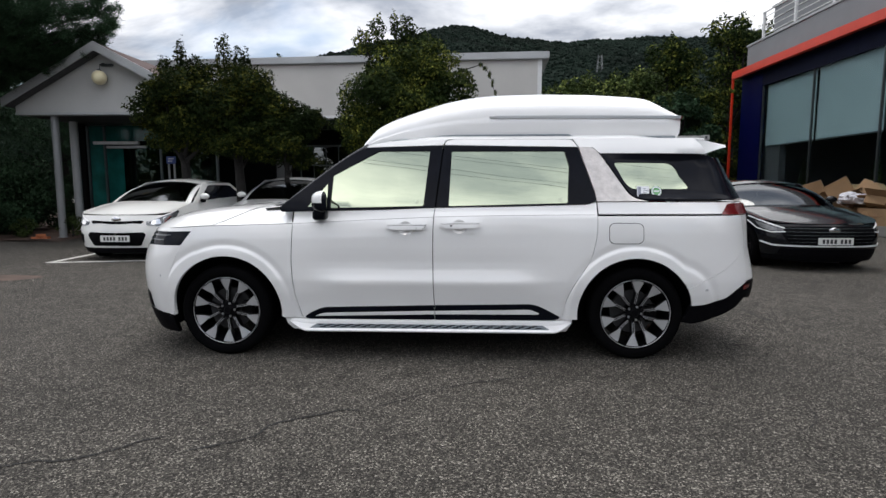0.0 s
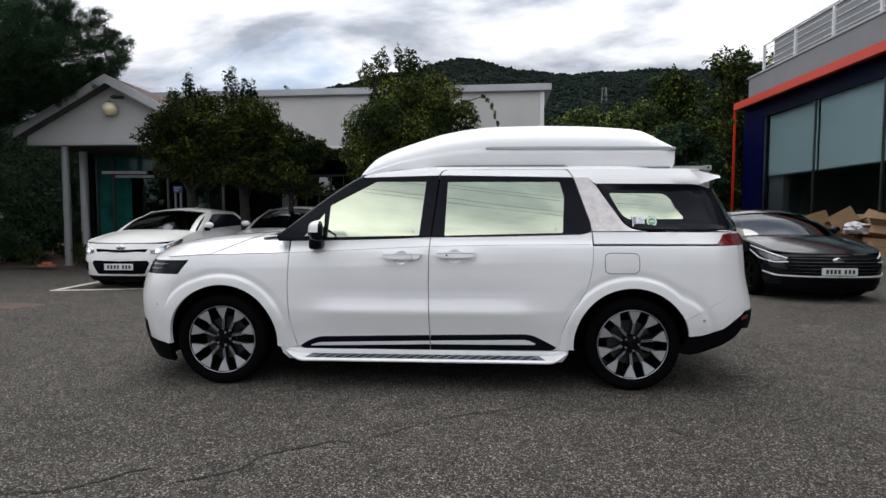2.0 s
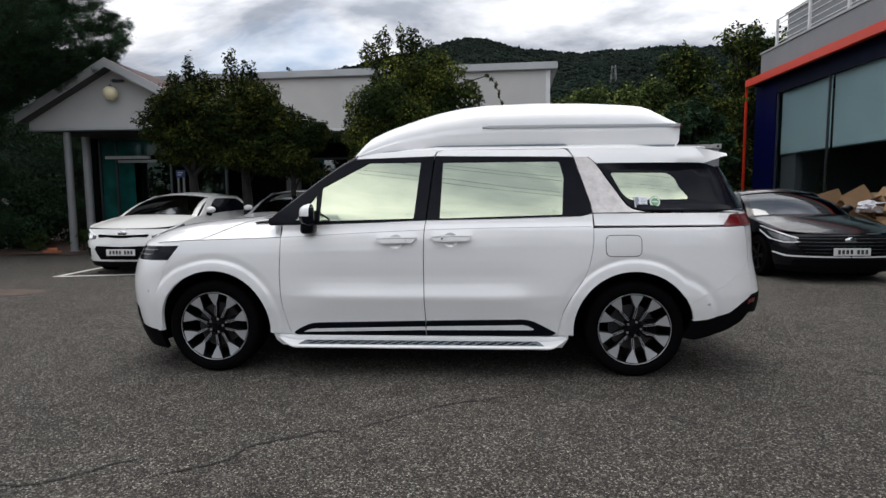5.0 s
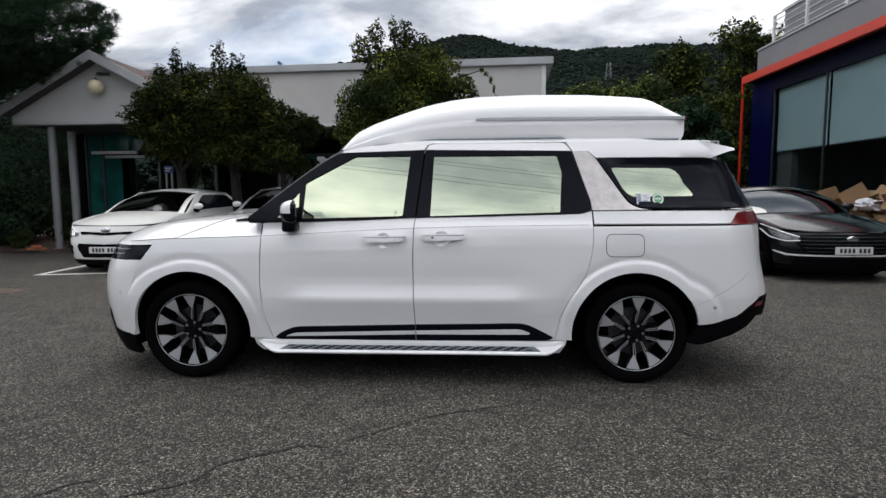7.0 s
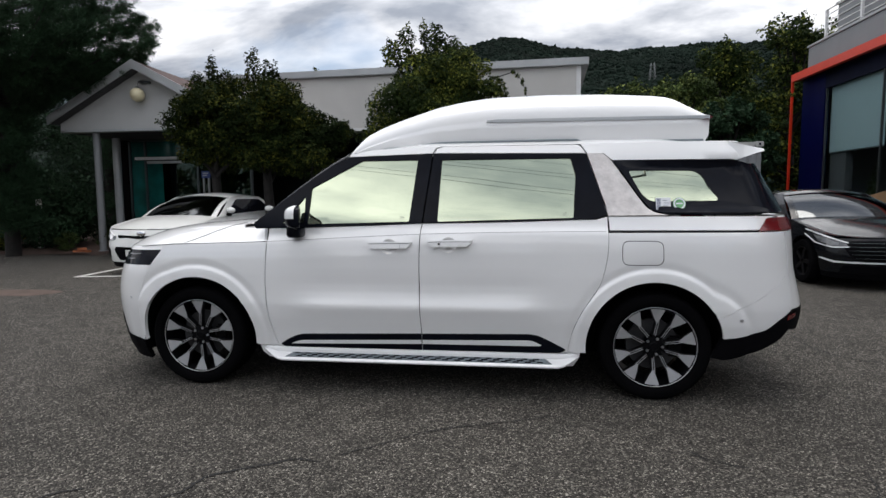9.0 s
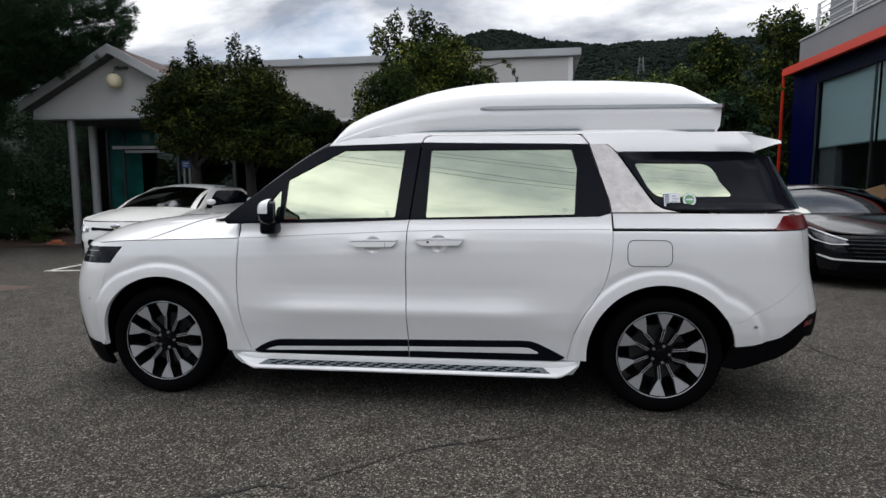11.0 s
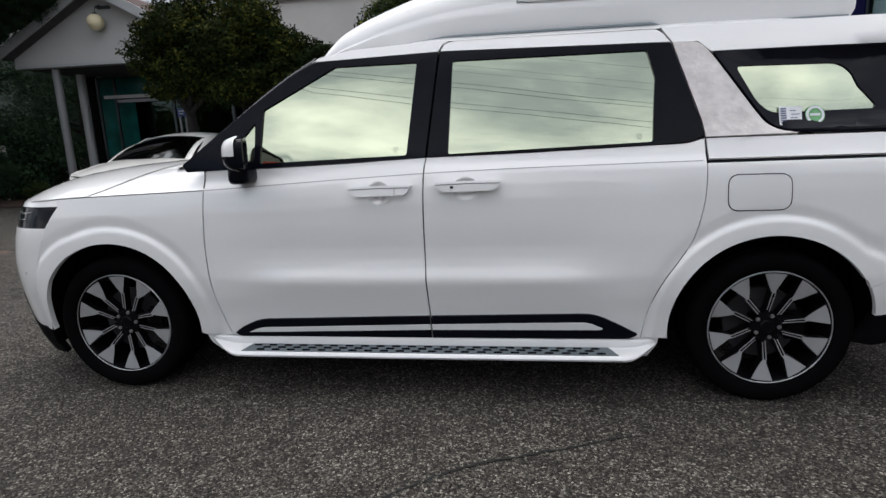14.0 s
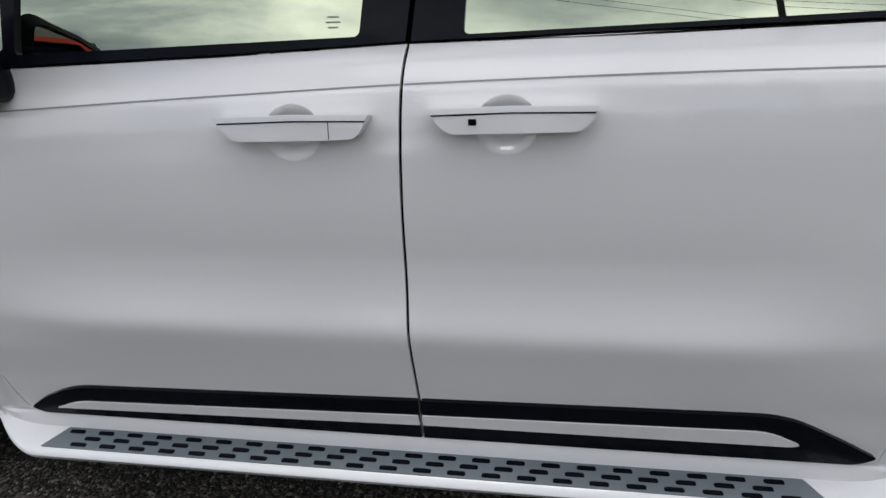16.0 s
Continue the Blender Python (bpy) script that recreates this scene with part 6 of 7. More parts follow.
def build_white_building():
    """Local axes: x along the front to the right, y into the building; the origin is the right front corner on the ground."""
    b = thing("white_building", (2.42, 16.56, 0), "long flat-roofed white rendered building with a grey metal roof edge", "building", turn=-3.3)
    wall_piece(b, "upper_wall", (-14.0, 0.0, 3.40), (0.0, 0.30, 4.89), "stucco", 0.01)
    wall_piece(b, "end_wall", (-0.30, 0.31, 0.0), (0.012, 9.0, 4.855), "stucco", 0.01)
    wall_piece(b, "back_wall", (-14.0, 9.0, 0.0), (0.0, 9.3, 4.85), "stucco")
    wall_piece(b, "far_end_wall", (-14.3, 0.0, 0.0), (-14.0, 9.3, 4.85), "stucco")
    wall_piece(b, "roof", (-14.2, 0.35, 4.70), (-0.1, 9.1, 4.84), "concrete")
    wall_piece(b, "roof_edge", (-14.4, -0.12, 4.89), (0.22, 0.40, 5.09), "fascia", 0.015, "grey sheet-metal roof edge")
    wall_piece(b, "roof_edge", (-0.05, 0.41, 4.89), (0.22, 9.4, 5.09), "fascia", 0.015)
    wall_piece(b, "corner_trim", (-0.10, -0.02, 3.40), (0.02, 0.0, 4.885), "white_steel", 0.004, "white corner trim")
    wall_piece(b, "lintel", (-14.0, -0.05, 3.31), (0.0, 0.32, 3.395), "white_steel", 0.01)
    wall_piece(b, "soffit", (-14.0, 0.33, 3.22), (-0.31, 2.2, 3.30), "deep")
    # back of the recess, with its shade in the wall colour
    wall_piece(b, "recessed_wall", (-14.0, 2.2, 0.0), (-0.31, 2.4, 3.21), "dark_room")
    wall_piece(b, "front_wall", (-10.4, 1.6, 0.0), (-8.1, 1.86, 3.2), "grey_wall", 0.01, "grey rendered wall below the lintel")
    for x0, x1, z0, z1 in ((-7.9, -5.2, 0.7, 2.7), (-5.0, -2.8, 0.9, 2.7), (-2.6, -0.8, 0.9, 2.7)):
        w = wall_piece(b, "window", (x0, 2.12, z0), (x1, 2.19, z1), "alu", 0.01, "dark framed window in the recess")
        n = 6
        for i in range(n):
            for j in range(3):
                dx, dz = (x1 - x0 - 0.1) / n, (z1 - z0 - 0.1) / 3
                p = boxed((x0 + 0.05 + i * dx + 0.02, 2.10, z0 + 0.05 + j * dz + 0.02), (x0 + 0.05 + (i + 1) * dx - 0.02, 2.118, z0 + 0.05 + (j + 1) * dz - 0.02))
                part("pane", p, "pane", w)
    wall_piece(b, "plinth", (-14.0, 2.05, 0.0), (-0.31, 2.19, 0.4), "concrete", 0.01)
    # weeds on the roof edge
    V, F = leaf_cloud([(0, 0, 0.12, 0.12, 0.08, 0.12), (0.2, 0, 0.05, 0.14, 0.08, 0.06)], 260, 0.06, 66)
    s = thing("roof_weed", (-3.0, 16.95, 5.0), "tuft of weeds growing on the roof edge", "weed")
    part("leaves", data_mesh("leaves", V, F), "leaf_bright", s)
    V, F = leaf_cloud([(-0.35, 0, 0.35, 0.14, 0.12, 0.35), (0.05, 0, 0.2, 0.16, 0.12, 0.2), (0.4, 0, 0.25, 0.13, 0.12, 0.25), (0.9, 0, 0.12, 0.3, 0.12, 0.12)], 900, 0.07, 67)
    s = thing("roof_weed", (-5.35, 18.4, 4.83), "taller weeds growing behind the roof edge", "weed")
    part("leaves", data_mesh("leaves", V, F), "leaf_mid", s)


build_white_building()


def build_porch():
    g = thing("porch", (0, 0, 0), "white gabled entrance porch with posts and a teal glazed door front", "porch")
    AX, AZ, Y0, Y1 = -8.30, 4.45, 13.42, 17.2
    slope = 0.545
    half = 2.30
    # gable wall, a flat-bottomed triangle
    zb = 3.07
    x0, x1 = AX - (AZ - zb) / slope * 0.885, AX + (AZ - zb) / slope * 0.80
    bm = bmesh.new()
    out = [(x0, zb), (x1, zb), (x1, AZ - (slope - 0.02) * (x1 - AX)), (AX, AZ), (x0, AZ - (slope + 0.005) * (AX - x0))]
    f = [bm.verts.new((x, Y0, z)) for x, z in out]
    r = [bm.verts.new((x, Y0 + 0.22, z)) for x, z in out]
    bm.faces.new(f)
    bm.faces.new(r[::-1])
    for k in range(5):
        bm.faces.new((f[k], r[k], r[(k + 1) % 5], f[(k + 1) % 5]))
    bmesh.ops.recalc_face_normals(bm, faces=bm.faces)
    part("gable_wall", bm, "gable_white", g, "white painted gable wall")
    for sg in (-1, 1):
        rise = slope + (0.005 if sg < 0 else -0.02)
        for nm, dz0, dz1, ya, yb, mat in (("roof_slab", 0.0, 0.12, Y0 - 0.32, Y1, "soffit"), ("roof_covering", 0.122, 0.165, Y0 - 0.30, Y1, "roof_tile"), ("verge_board", -0.03, 0.175, Y0 - 0.36, Y0 - 0.322, "fascia")):
            bm = bmesh.new()
            vs = []
            for y in (ya, yb):
                for x, z in ((AX, AZ), (AX + sg * half, AZ - rise * half)):
                    for dz in (dz0, dz1):
                        vs.append(bm.verts.new((x, y, z + dz)))
            for q in ((0, 1, 3, 2), (4, 6, 7, 5), (0, 2, 6, 4), (1, 5, 7, 3), (0, 4, 5, 1), (2, 3, 7, 6)):
                bm.faces.new([vs[i] for i in q])
            bmesh.ops.recalc_face_normals(bm, faces=bm.faces)
            part(nm, bm, mat, g)
    wall_piece(g, "beam", (x0 - 0.02, Y0 - 0.012, zb - 0.06), (x1 + 0.02, Y0 + 0.24, zb - 0.001), "fascia", 0.01)
    wall_piece(g, "ceiling", (x0, Y0 + 0.25, zb - 0.05), (x1 + 0.6, Y1, zb + 0.02), "soffit")
    for x, y, r, m in ((-9.74, 13.62, 0.085, "clad"), (-10.08, 14.75, 0.10, "fascia")):
        bm = bmesh.new()
        lathe(bm, [(r, 0.0), (r, zb - 0.07)], "z", 20)
        lathe(bm, [(r * 1.35, 0.0), (r * 1.35, 0.05), (r, 0.06)], "z", 20)
        bmesh.ops.translate(bm, verts=bm.verts, vec=(x, y, 0))
        part("post", bm, m, g, "round porch post", smooth=40)
    # glazed front under the porch
    gy = 15.2
    wall_piece(g, "door_rail", (-9.86, gy - 0.05, 2.44), (-8.6, gy + 0.05, 2.52), "white_steel", 0.008, "white rail over the glass door")
    wall_piece(g, "door_closer", (-9.45, gy - 0.12, 2.33), (-8.35, gy - 0.06, 2.40), "fascia", 0.008)
    wall_piece(g, "fascia_glass_frame", (-10.0, gy - 0.04, 2.95), (-6.4, gy + 0.04, 3.02), "alu", 0.006)
    for x in (-10.02, -9.55, -8.0, -6.45):
        wall_piece(g, "mullion", (x - 0.03, gy - 0.04, 0.0), (x + 0.03, gy + 0.04, 2.945), "alu", 0.006)
    for xa, xb, z0, z1, m in ((-9.98, -9.59, 0.02, 2.94, "teal_film"), (-9.51, -8.04, 2.53, 2.94, "teal_film"), (-9.51, -9.05, 0.02, 2.41, "teal_film"), (-9.04, -8.04, 0.02, 2.41, "teal_glass"), (-7.96, -6.49, 0.02, 2.94, "teal_glass")):
        wall_piece(g, "glass_panel", (xa, gy - 0.006, z0), (xb, gy + 0.006, z1), m, 0.0, "teal-tinted glass panel")
    # hall surfaces, coloured near-black for the indoor shade
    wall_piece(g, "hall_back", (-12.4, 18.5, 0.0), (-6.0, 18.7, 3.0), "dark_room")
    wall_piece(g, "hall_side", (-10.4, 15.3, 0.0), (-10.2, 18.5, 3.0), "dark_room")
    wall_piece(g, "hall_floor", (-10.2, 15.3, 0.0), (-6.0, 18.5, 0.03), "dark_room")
    # hanging globe on its bracket
    lamp = thing("globe_lamp", (-8.31, 13.25, 3.84), "unlit cream globe lamp on a bracket of the gable wall", "lamp")
    bm = bmesh.new()
    bmesh.ops.create_uvsphere(bm, u_segments=24, v_segments=16, radius=0.165)
    part("globe", bm, "globe", lamp, smooth=60)
    bm = bmesh.new()
    tube(bm, [(0.10, 0.16, 0.30), (0.10, 0.02, 0.33), (0.04, 0, 0.30), (0, 0, 0.16)], 0.016, 8)
    lathe(bm, [(0.03, 0.19), (0.055, 0.17), (0.06, 0.14)], "z", 16)
    part("bracket", bm, "alu", lamp, smooth=40)
    bm = boxed((-0.02, 0.10, 0.28), (0.26, 0.17, 0.34), 0.01)
    part("conduit_box", bm, "alu", lamp, smooth=40)
    fp = thing("fence_post", (-11.75, 13.9, 0.05), "short pale concrete post on the soil bank", "post")
    bm = bmesh.new()
    lathe(bm, [(0.075, 0.0), (0.07, 1.28), (0.055, 1.32), (0.0, 1.33)], "z", 14)
    part("shaft", bm, "concrete", fp, smooth=40)
    # small blue notice on a stand
    s = thing("blue_sign", (-7.2, 14.2, 0.0), "small blue notice on twin white posts", "sign")
    part("sign_board", boxed((-0.12, -0.015, 1.88), (0.12, 0.015, 2.06), 0.005), "sign_blue", s)
    for x0, x1, z in ((-0.08, 0.07, 1.99), (-0.08, 0.03, 1.93)):
        part("sign_bar", boxed((x0, -0.019, z), (x1, -0.0155, z + 0.025)), "fascia", s)
    for x in (-0.07, 0.07):
        part("sign_post", boxed((x - 0.022, -0.01, 0.0), (x + 0.022, 0.03, 1.875), 0.005), "clad", s)
    for k, (x, y, a) in enumerate(((-10.15, 13.25, 20), (-9.95, 13.3, -15), (-10.05, 13.27, 40))):
        bk = thing("loose_brick", (x, y, 0.03 + 0.062 * (k == 2)), "loose orange brick beside the porch post", "brick", "loose bricks", turn=a)
        part("body", boxed((-0.1, -0.05, 0), (0.1, 0.05, 0.06), 0.004), "brick", bk)


build_porch()


# ---- the showroom ----
def build_showroom():
    """Its glass front runs along y at x = FX, in units of GROW metres counted from (0.3, 0.13, 1.3)."""
    GROW = 1.45

    def grown(p):
        q = [b + (c - b) * GROW for b, c in zip((0.3, 0.13, 1.3), p)]
        return (q[0], q[1], q[2] if p[2] > 0.13 else p[2])

    def wall_bit(parent, name, lo, hi, mat, bevel=0.0, label=""):
        return wall_piece(parent, name, grown(lo), grown(hi), mat, bevel, label)
    FX, Y0, Y1 = 8.2, -2.0, 16.8
    s = thing("showroom", (0, 0, 0), "showroom with orange canopy edge, blue panel and tall glazed front", "building")
    ZO = 4.33
    wall_bit(s, "canopy_edge", (FX - 0.32, Y0, ZO), (FX - 0.20, Y1 + 0.04, ZO + 0.20), "orange", 0.01, "orange-red canopy edge")
    wall_bit(s, "canopy_fin", (FX - 0.32, Y1 - 0.02, 0.0), (FX - 0.26, Y1 + 0.03, ZO - 0.001), "orange", 0.01, "orange-red upright fin at the corner")
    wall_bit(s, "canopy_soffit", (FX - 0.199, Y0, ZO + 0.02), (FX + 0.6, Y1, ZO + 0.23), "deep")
    wall_bit(s, "blue_panel", (FX - 0.02, 15.72, 0.0), (FX + 0.10, Y1 + 0.02, ZO + 0.015), "blue", 0.004, "deep blue cladding panel")
    wall_bit(s, "parapet", (FX - 0.10, Y0, ZO + 0.242), (FX + 0.12, Y1 - 0.35, ZO + 0.80), "clad", 0.008, "grey clad parapet")
    wall_bit(s, "parapet_cap", (FX - 0.13, Y0, ZO + 0.801), (FX + 0.15, Y1 - 0.33, ZO + 0.85), "fascia", 0.006)
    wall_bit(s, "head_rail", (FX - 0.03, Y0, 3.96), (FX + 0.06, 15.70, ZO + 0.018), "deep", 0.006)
    wall_bit(s, "sill_rail", (FX - 0.03, Y0, 0.0), (FX + 0.06, 15.70, 0.12), "alu", 0.006)
    y = 15.66
    ys = []
    while y > -1.5:
        ys.append(y)
        y -= 2.17
    for y in ys:
        wall_bit(s, "mullion", (FX - 0.015, y - 0.018, 0.121), (FX + 0.035, y + 0.018, 3.959), "alu", 0.006)
    for a, b in zip(ys, ys[1:]):
        wall_bit(s, "glass_pane", (FX + 0.0, b + 0.036, 0.125), (FX + 0.012, a - 0.036, 3.955), "clear", 0.0, "large clear showroom pane")
        wall_bit(s, "roller_blind", (FX + 0.10, b + 0.04, 2.38), (FX + 0.106, a - 0.04, 3.97), "blind", 0.0, "pale blue-grey roller blind drawn halfway")
        wall_bit(s, "blind_bar", (FX + 0.095, b + 0.04, 2.345), (FX + 0.115, a - 0.04, 2.378), "alu", 0.004)
    # showroom inside, its lack of light put into the surface colour
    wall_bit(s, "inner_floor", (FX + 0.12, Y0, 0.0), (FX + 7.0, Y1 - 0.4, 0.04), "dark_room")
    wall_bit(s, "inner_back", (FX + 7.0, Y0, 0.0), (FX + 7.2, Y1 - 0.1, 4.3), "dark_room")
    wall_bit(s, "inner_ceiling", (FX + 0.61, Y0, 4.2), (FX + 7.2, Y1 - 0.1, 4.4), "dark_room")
    wall_bit(s, "end_wall", (FX + 0.11, Y1 - 0.35, 0.0), (FX + 7.2, Y1 - 0.12, 4.63), "clad")
    wall_bit(s, "near_end_wall", (FX + 0.11, Y0 - 0.3, 0.0), (FX + 7.2, Y0, 4.63), "clad")
    wall_bit(s, "roof_deck", (FX + 0.13, Y0, ZO + 0.34), (FX + 7.2, Y1 - 0.4, ZO + 0.50), "concrete")
    wall_bit(s, "column_panel", (FX + 0.13, 14.95, 0.05), (FX + 0.30, 15.62, 2.36), "soffit", 0.006, "dark grey panel beside the blue cladding")
    # set-back upper storey
    UX, YU = FX + 0.30, Y1 - 0.85
    wall_bit(s, "upper_wall", (UX + 0.03, Y0, ZO + 0.50), (UX + 0.25, YU, ZO + 1.70), "clad", 0.01, "grey clad upper wall")
    for k in range(4):
        wall_bit(s, "cladding_panel", (UX, Y0, ZO + 0.51 + 0.30 * k), (UX + 0.028, YU - 0.01, ZO + 0.80 + 0.30 * k), "clad", 0.005)
    wall_bit(s, "upper_cap", (UX - 0.05, Y0, ZO + 1.702), (UX + 0.30, YU + 0.04, ZO + 1.75), "alu", 0.006)
    wall_bit(s, "upper_end_wall", (UX + 0.26, YU - 0.25, ZO + 0.51), (FX + 7.2, YU, ZO + 1.70), "clad")
    wall_bit(s, "upper_roof", (UX + 0.31, Y0, ZO + 1.705), (FX + 7.2, YU, ZO + 1.745), "clad")
    # railing
    r = thing("balcony_railing", grown((FX, 0.13, ZO + 0.85)), "white steel balcony railing with thin bars", "railing")
    y = Y1 - 0.95
    while y > 2.0:
        part("post", boxed((-0.04, (y - 0.165) * GROW, 0.0), (0.04, (y - 0.095) * GROW, 1.04), 0.008), "white_steel", r)
        y -= 1.45
    for z in (0.12, 0.27, 0.42, 0.57, 0.70):
        bm = bmesh.new()
        tube(bm, [(0.0, 1.77 * GROW, z * GROW), (0.0, (Y1 - 1.03) * GROW, z * GROW)], 0.017 if z < 0.7 else 0.028, 8)
        part("bar", bm, "white_steel", r)
    # low kerb along the foot of the front
    kx = grown((FX, 0, 1))[0]
    tagged(part("showroom_kerb", boxed((kx - 0.70, -2.5, 0.0), (kx - 0.05, grown((0, Y1, 1))[1] - 0.2, 0.27), 0.02), "kerb", smooth=40), "pale concrete kerb along the showroom front", "kerb", kind="structure")
    # potted conifers behind the glass
    for k, (x, y) in enumerate(((FX + 0.75, 12.35), (FX + 0.8, 15.0))):
        bl = [(0, 0, 0.6 + 0.20 * i, 0.36 - 0.036 * i, 0.36 - 0.036 * i, 0.18) for i in range(9)]
        V, F = leaf_cloud(bl, 3500, 0.05, 300 + k, aspect=0.3)
        p = thing("potted_conifer", (*grown((x, y, 1))[:2], 0.04), "small conifer in a pot behind the showroom glass", "plant", "potted conifers")
        part("leaves", data_mesh("leaves", V, F), "leaf_bright", p)
        bm = bmesh.new()
        lathe(bm, [(0.0, 0.0), (0.15, 0.0), (0.20, 0.40), (0.18, 0.42), (0.17, 0.36), (0.0, 0.36)], "z", 20)
        part("pot", bm, "white_steel", p, smooth=40)


build_showroom()


def build_container():
    """A freight container: corner posts, rails and corrugated walls; origin at its near right foot."""
    W, L, H = 2.44, 6.06, 2.56
    c = thing("freight_container", (6.25, 14.35, 0), "white freight container with corner castings beyond the parked van", "container")
    for x in (-W + 0.05, -0.05):
        for y in (0.05, L - 0.05):
            p = part("corner_post", boxed((x - 0.05, y - 0.05, 0.12), (x + 0.05, y + 0.05, H - 0.12), 0.008), "clad", c)
            for z in (0.0, H - 0.118):
                q = part("corner_casting", boxed((x - 0.085, y - 0.08, z), (x + 0.085, y + 0.08, z + 0.118), 0.01), "concrete", p)
                # a near-black plate on the face stands in for the hole's shade
                part("casting_hole", boxed((x - 0.025, y - 0.086, z + 0.035), (x + 0.025, y - 0.0805, z + 0.085), 0.002), "deep", p)
    for y in (0.05, L - 0.05):
        part("end_rail", boxed((-W + 0.14, y - 0.04, H - 0.10), (-0.14, y + 0.04, H - 0.01), 0.006), "concrete", c)
    for x in (-W + 0.05, -0.05):
        part("side_rail", boxed((x - 0.03, 0.14, H - 0.09), (x + 0.03, L - 0.14, H - 0.01), 0.006), "concrete", c)

    def ribbed(a, b, inward):
        bm = bmesh.new()
        a, b = Vector(a), Vector(b)
        n = int((b - a).length / 0.07)
        rows = []
        for i in range(n + 1):
            d = 0.035 if (i // 2) % 2 else 0.0
            p = a.lerp(b, i / n) + Vector(inward) * d
            rows.append((bm.verts.new((p.x, p.y, 0.12)), bm.verts.new((p.x, p.y, H - 0.10))))
        for p, q in zip(rows, rows[1:]):
            bm.faces.new((p[0], q[0], q[1], p[1]))
        return bm
    part("end_wall", ribbed((-W + 0.1, 0.03, 0), (-0.1, 0.03, 0), (0, 1, 0)), "clad", c)
    part("end_wall", ribbed((-W + 0.1, L - 0.03, 0), (-0.1, L - 0.03, 0), (0, -1, 0)), "clad", c)
    part("side_wall", ribbed((-0.03, 0.1, 0), (-0.03, L - 0.1, 0), (-1, 0, 0)), "clad", c)
    part("side_wall", ribbed((-W + 0.03, 0.1, 0), (-W + 0.03, L - 0.1, 0), (1, 0, 0)), "clad", c)
    part("container_roof", boxed((-W + 0.08, 0.09, H - 0.06), (-0.08, L - 0.09, H - 0.03)), "clad", c)
    part("base_frame", boxed((-W + 0.1, 0.02, 0.0), (-0.1, L - 0.02, 0.119), 0.01), "deep", c)


build_container()


def carton(at, size, turn, tilt, mat, seed, open_top=True, label="open brown cardboard box in a heap"):
    """A cardboard box with loose flaps."""
    rng = random.Random(seed)
    w, d, h = size
    t = thing("cardboard_box", at, label, "box", "discarded boxes")
    t.matrix_world = pose(*at, tilt[0], tilt[1], turn)
    k = 0.006
    bm = bmesh.new()
    box(bm, (-w / 2, -d / 2, 0), (w / 2, -d / 2 + k, h))
    box(bm, (-w / 2, d / 2 - k, 0), (w / 2, d / 2, h))
    box(bm, (-w / 2, -d / 2 + k, 0), (-w / 2 + k, d / 2 - k, h))
    box(bm, (w / 2 - k, -d / 2 + k, 0), (w / 2, d / 2 - k, h))
    box(bm, (-w / 2 + k, -d / 2 + k, 0), (w / 2 - k, d / 2 - k, k))
    part("body", bm, mat, t)
    for sx, sy in ((1, 0), (-1, 0), (0, 1), (0, -1)):
        a = rng.uniform(20, 120) if open_top else 88
        L = (w if sx else d) / 2 * 0.95
        span = (d if sx else w) - 0.012
        bm = boxed((0, -span / 2, 0), (L, span / 2, 0.004))
        m = Matrix.Translation((sx * w / 2, sy * d / 2, h)) @ Matrix.Rotation(math.atan2(sy, sx), 4, "Z") @ Matrix.Rotation(radians(-90 + a if open_top else 180), 4, "Y")
        bmesh.ops.transform(bm, matrix=m, verts=bm.verts)
        part("flap", bm, mat, t)
    return t


def build_boxes():
    K = 0.275
    spec = [((11.42, 17.4, K), (1.0, 1.0, 0.72), 24, (0, -12), "card"), ((11.45, 16.45, K + 0.10), (0.8, 0.95, 0.62), 8, (20, -26), "card"),
            ((11.40, 18.5, K), (0.7, 0.8, 0.58), 12, (0, 0), "card"), ((11.40, 19.5, K), (0.7, 0.8, 0.62), -16, (0, 0), "card"),
            ((11.32, 15.55, K + 0.46), (0.6, 0.5, 0.22), 35, (8, 24), "card"), ((11.50, 14.95, K + 0.44), (0.40, 0.5, 0.34), -14, (0, 10), "card"),
            ((11.20, 18.0, K), (0.35, 0.5, 0.50), 14, (0, 0), "card"), ((11.22, 16.9, K), (0.4, 0.5, 0.40), -12, (0, 0), "card_in")]
    for k, (at, size, turn, tilt, m) in enumerate(spec):
        carton(at, size, turn, tilt, m, 40 + k)
    # long boxes lying flat along the kerb
    for k, (y, z, L, turn) in enumerate(((15.2, 0.0, 1.9, 2), (13.3, 0.0, 1.8, -2), (15.3, 0.225, 1.6, -3), (13.5, 0.225, 1.7, 2))):
        carton((11.39 + 0.015 * k, y, K + z), (0.58, L, 0.215), turn, (0, 0), "card", 60 + k, False, "long flat cardboard box lying on the kerb")
    for k, (x, y, z, r) in enumerate(((11.15, 16.35, 0.98, 0.28), (11.25, 16.0, 0.95, 0.24), (11.1, 16.75, 0.80, 0.22))):
        bm = bmesh.new()
        bmesh.ops.create_icosphere(bm, subdivisions=3, radius=r)
        for v in bm.verts:
            n = noise.noise(v.co * 9 + Vector((k, 0, 0)))
            v.co *= 1 + 0.35 * n
            v.co.z *= 0.6
        p = thing("plastic_wrap", (x, y, z), "crumpled white plastic wrap on the cardboard heap", "wrapping", "loose wrapping")
        part("sheet", bm, "paper", p, smooth=25)


build_boxes()


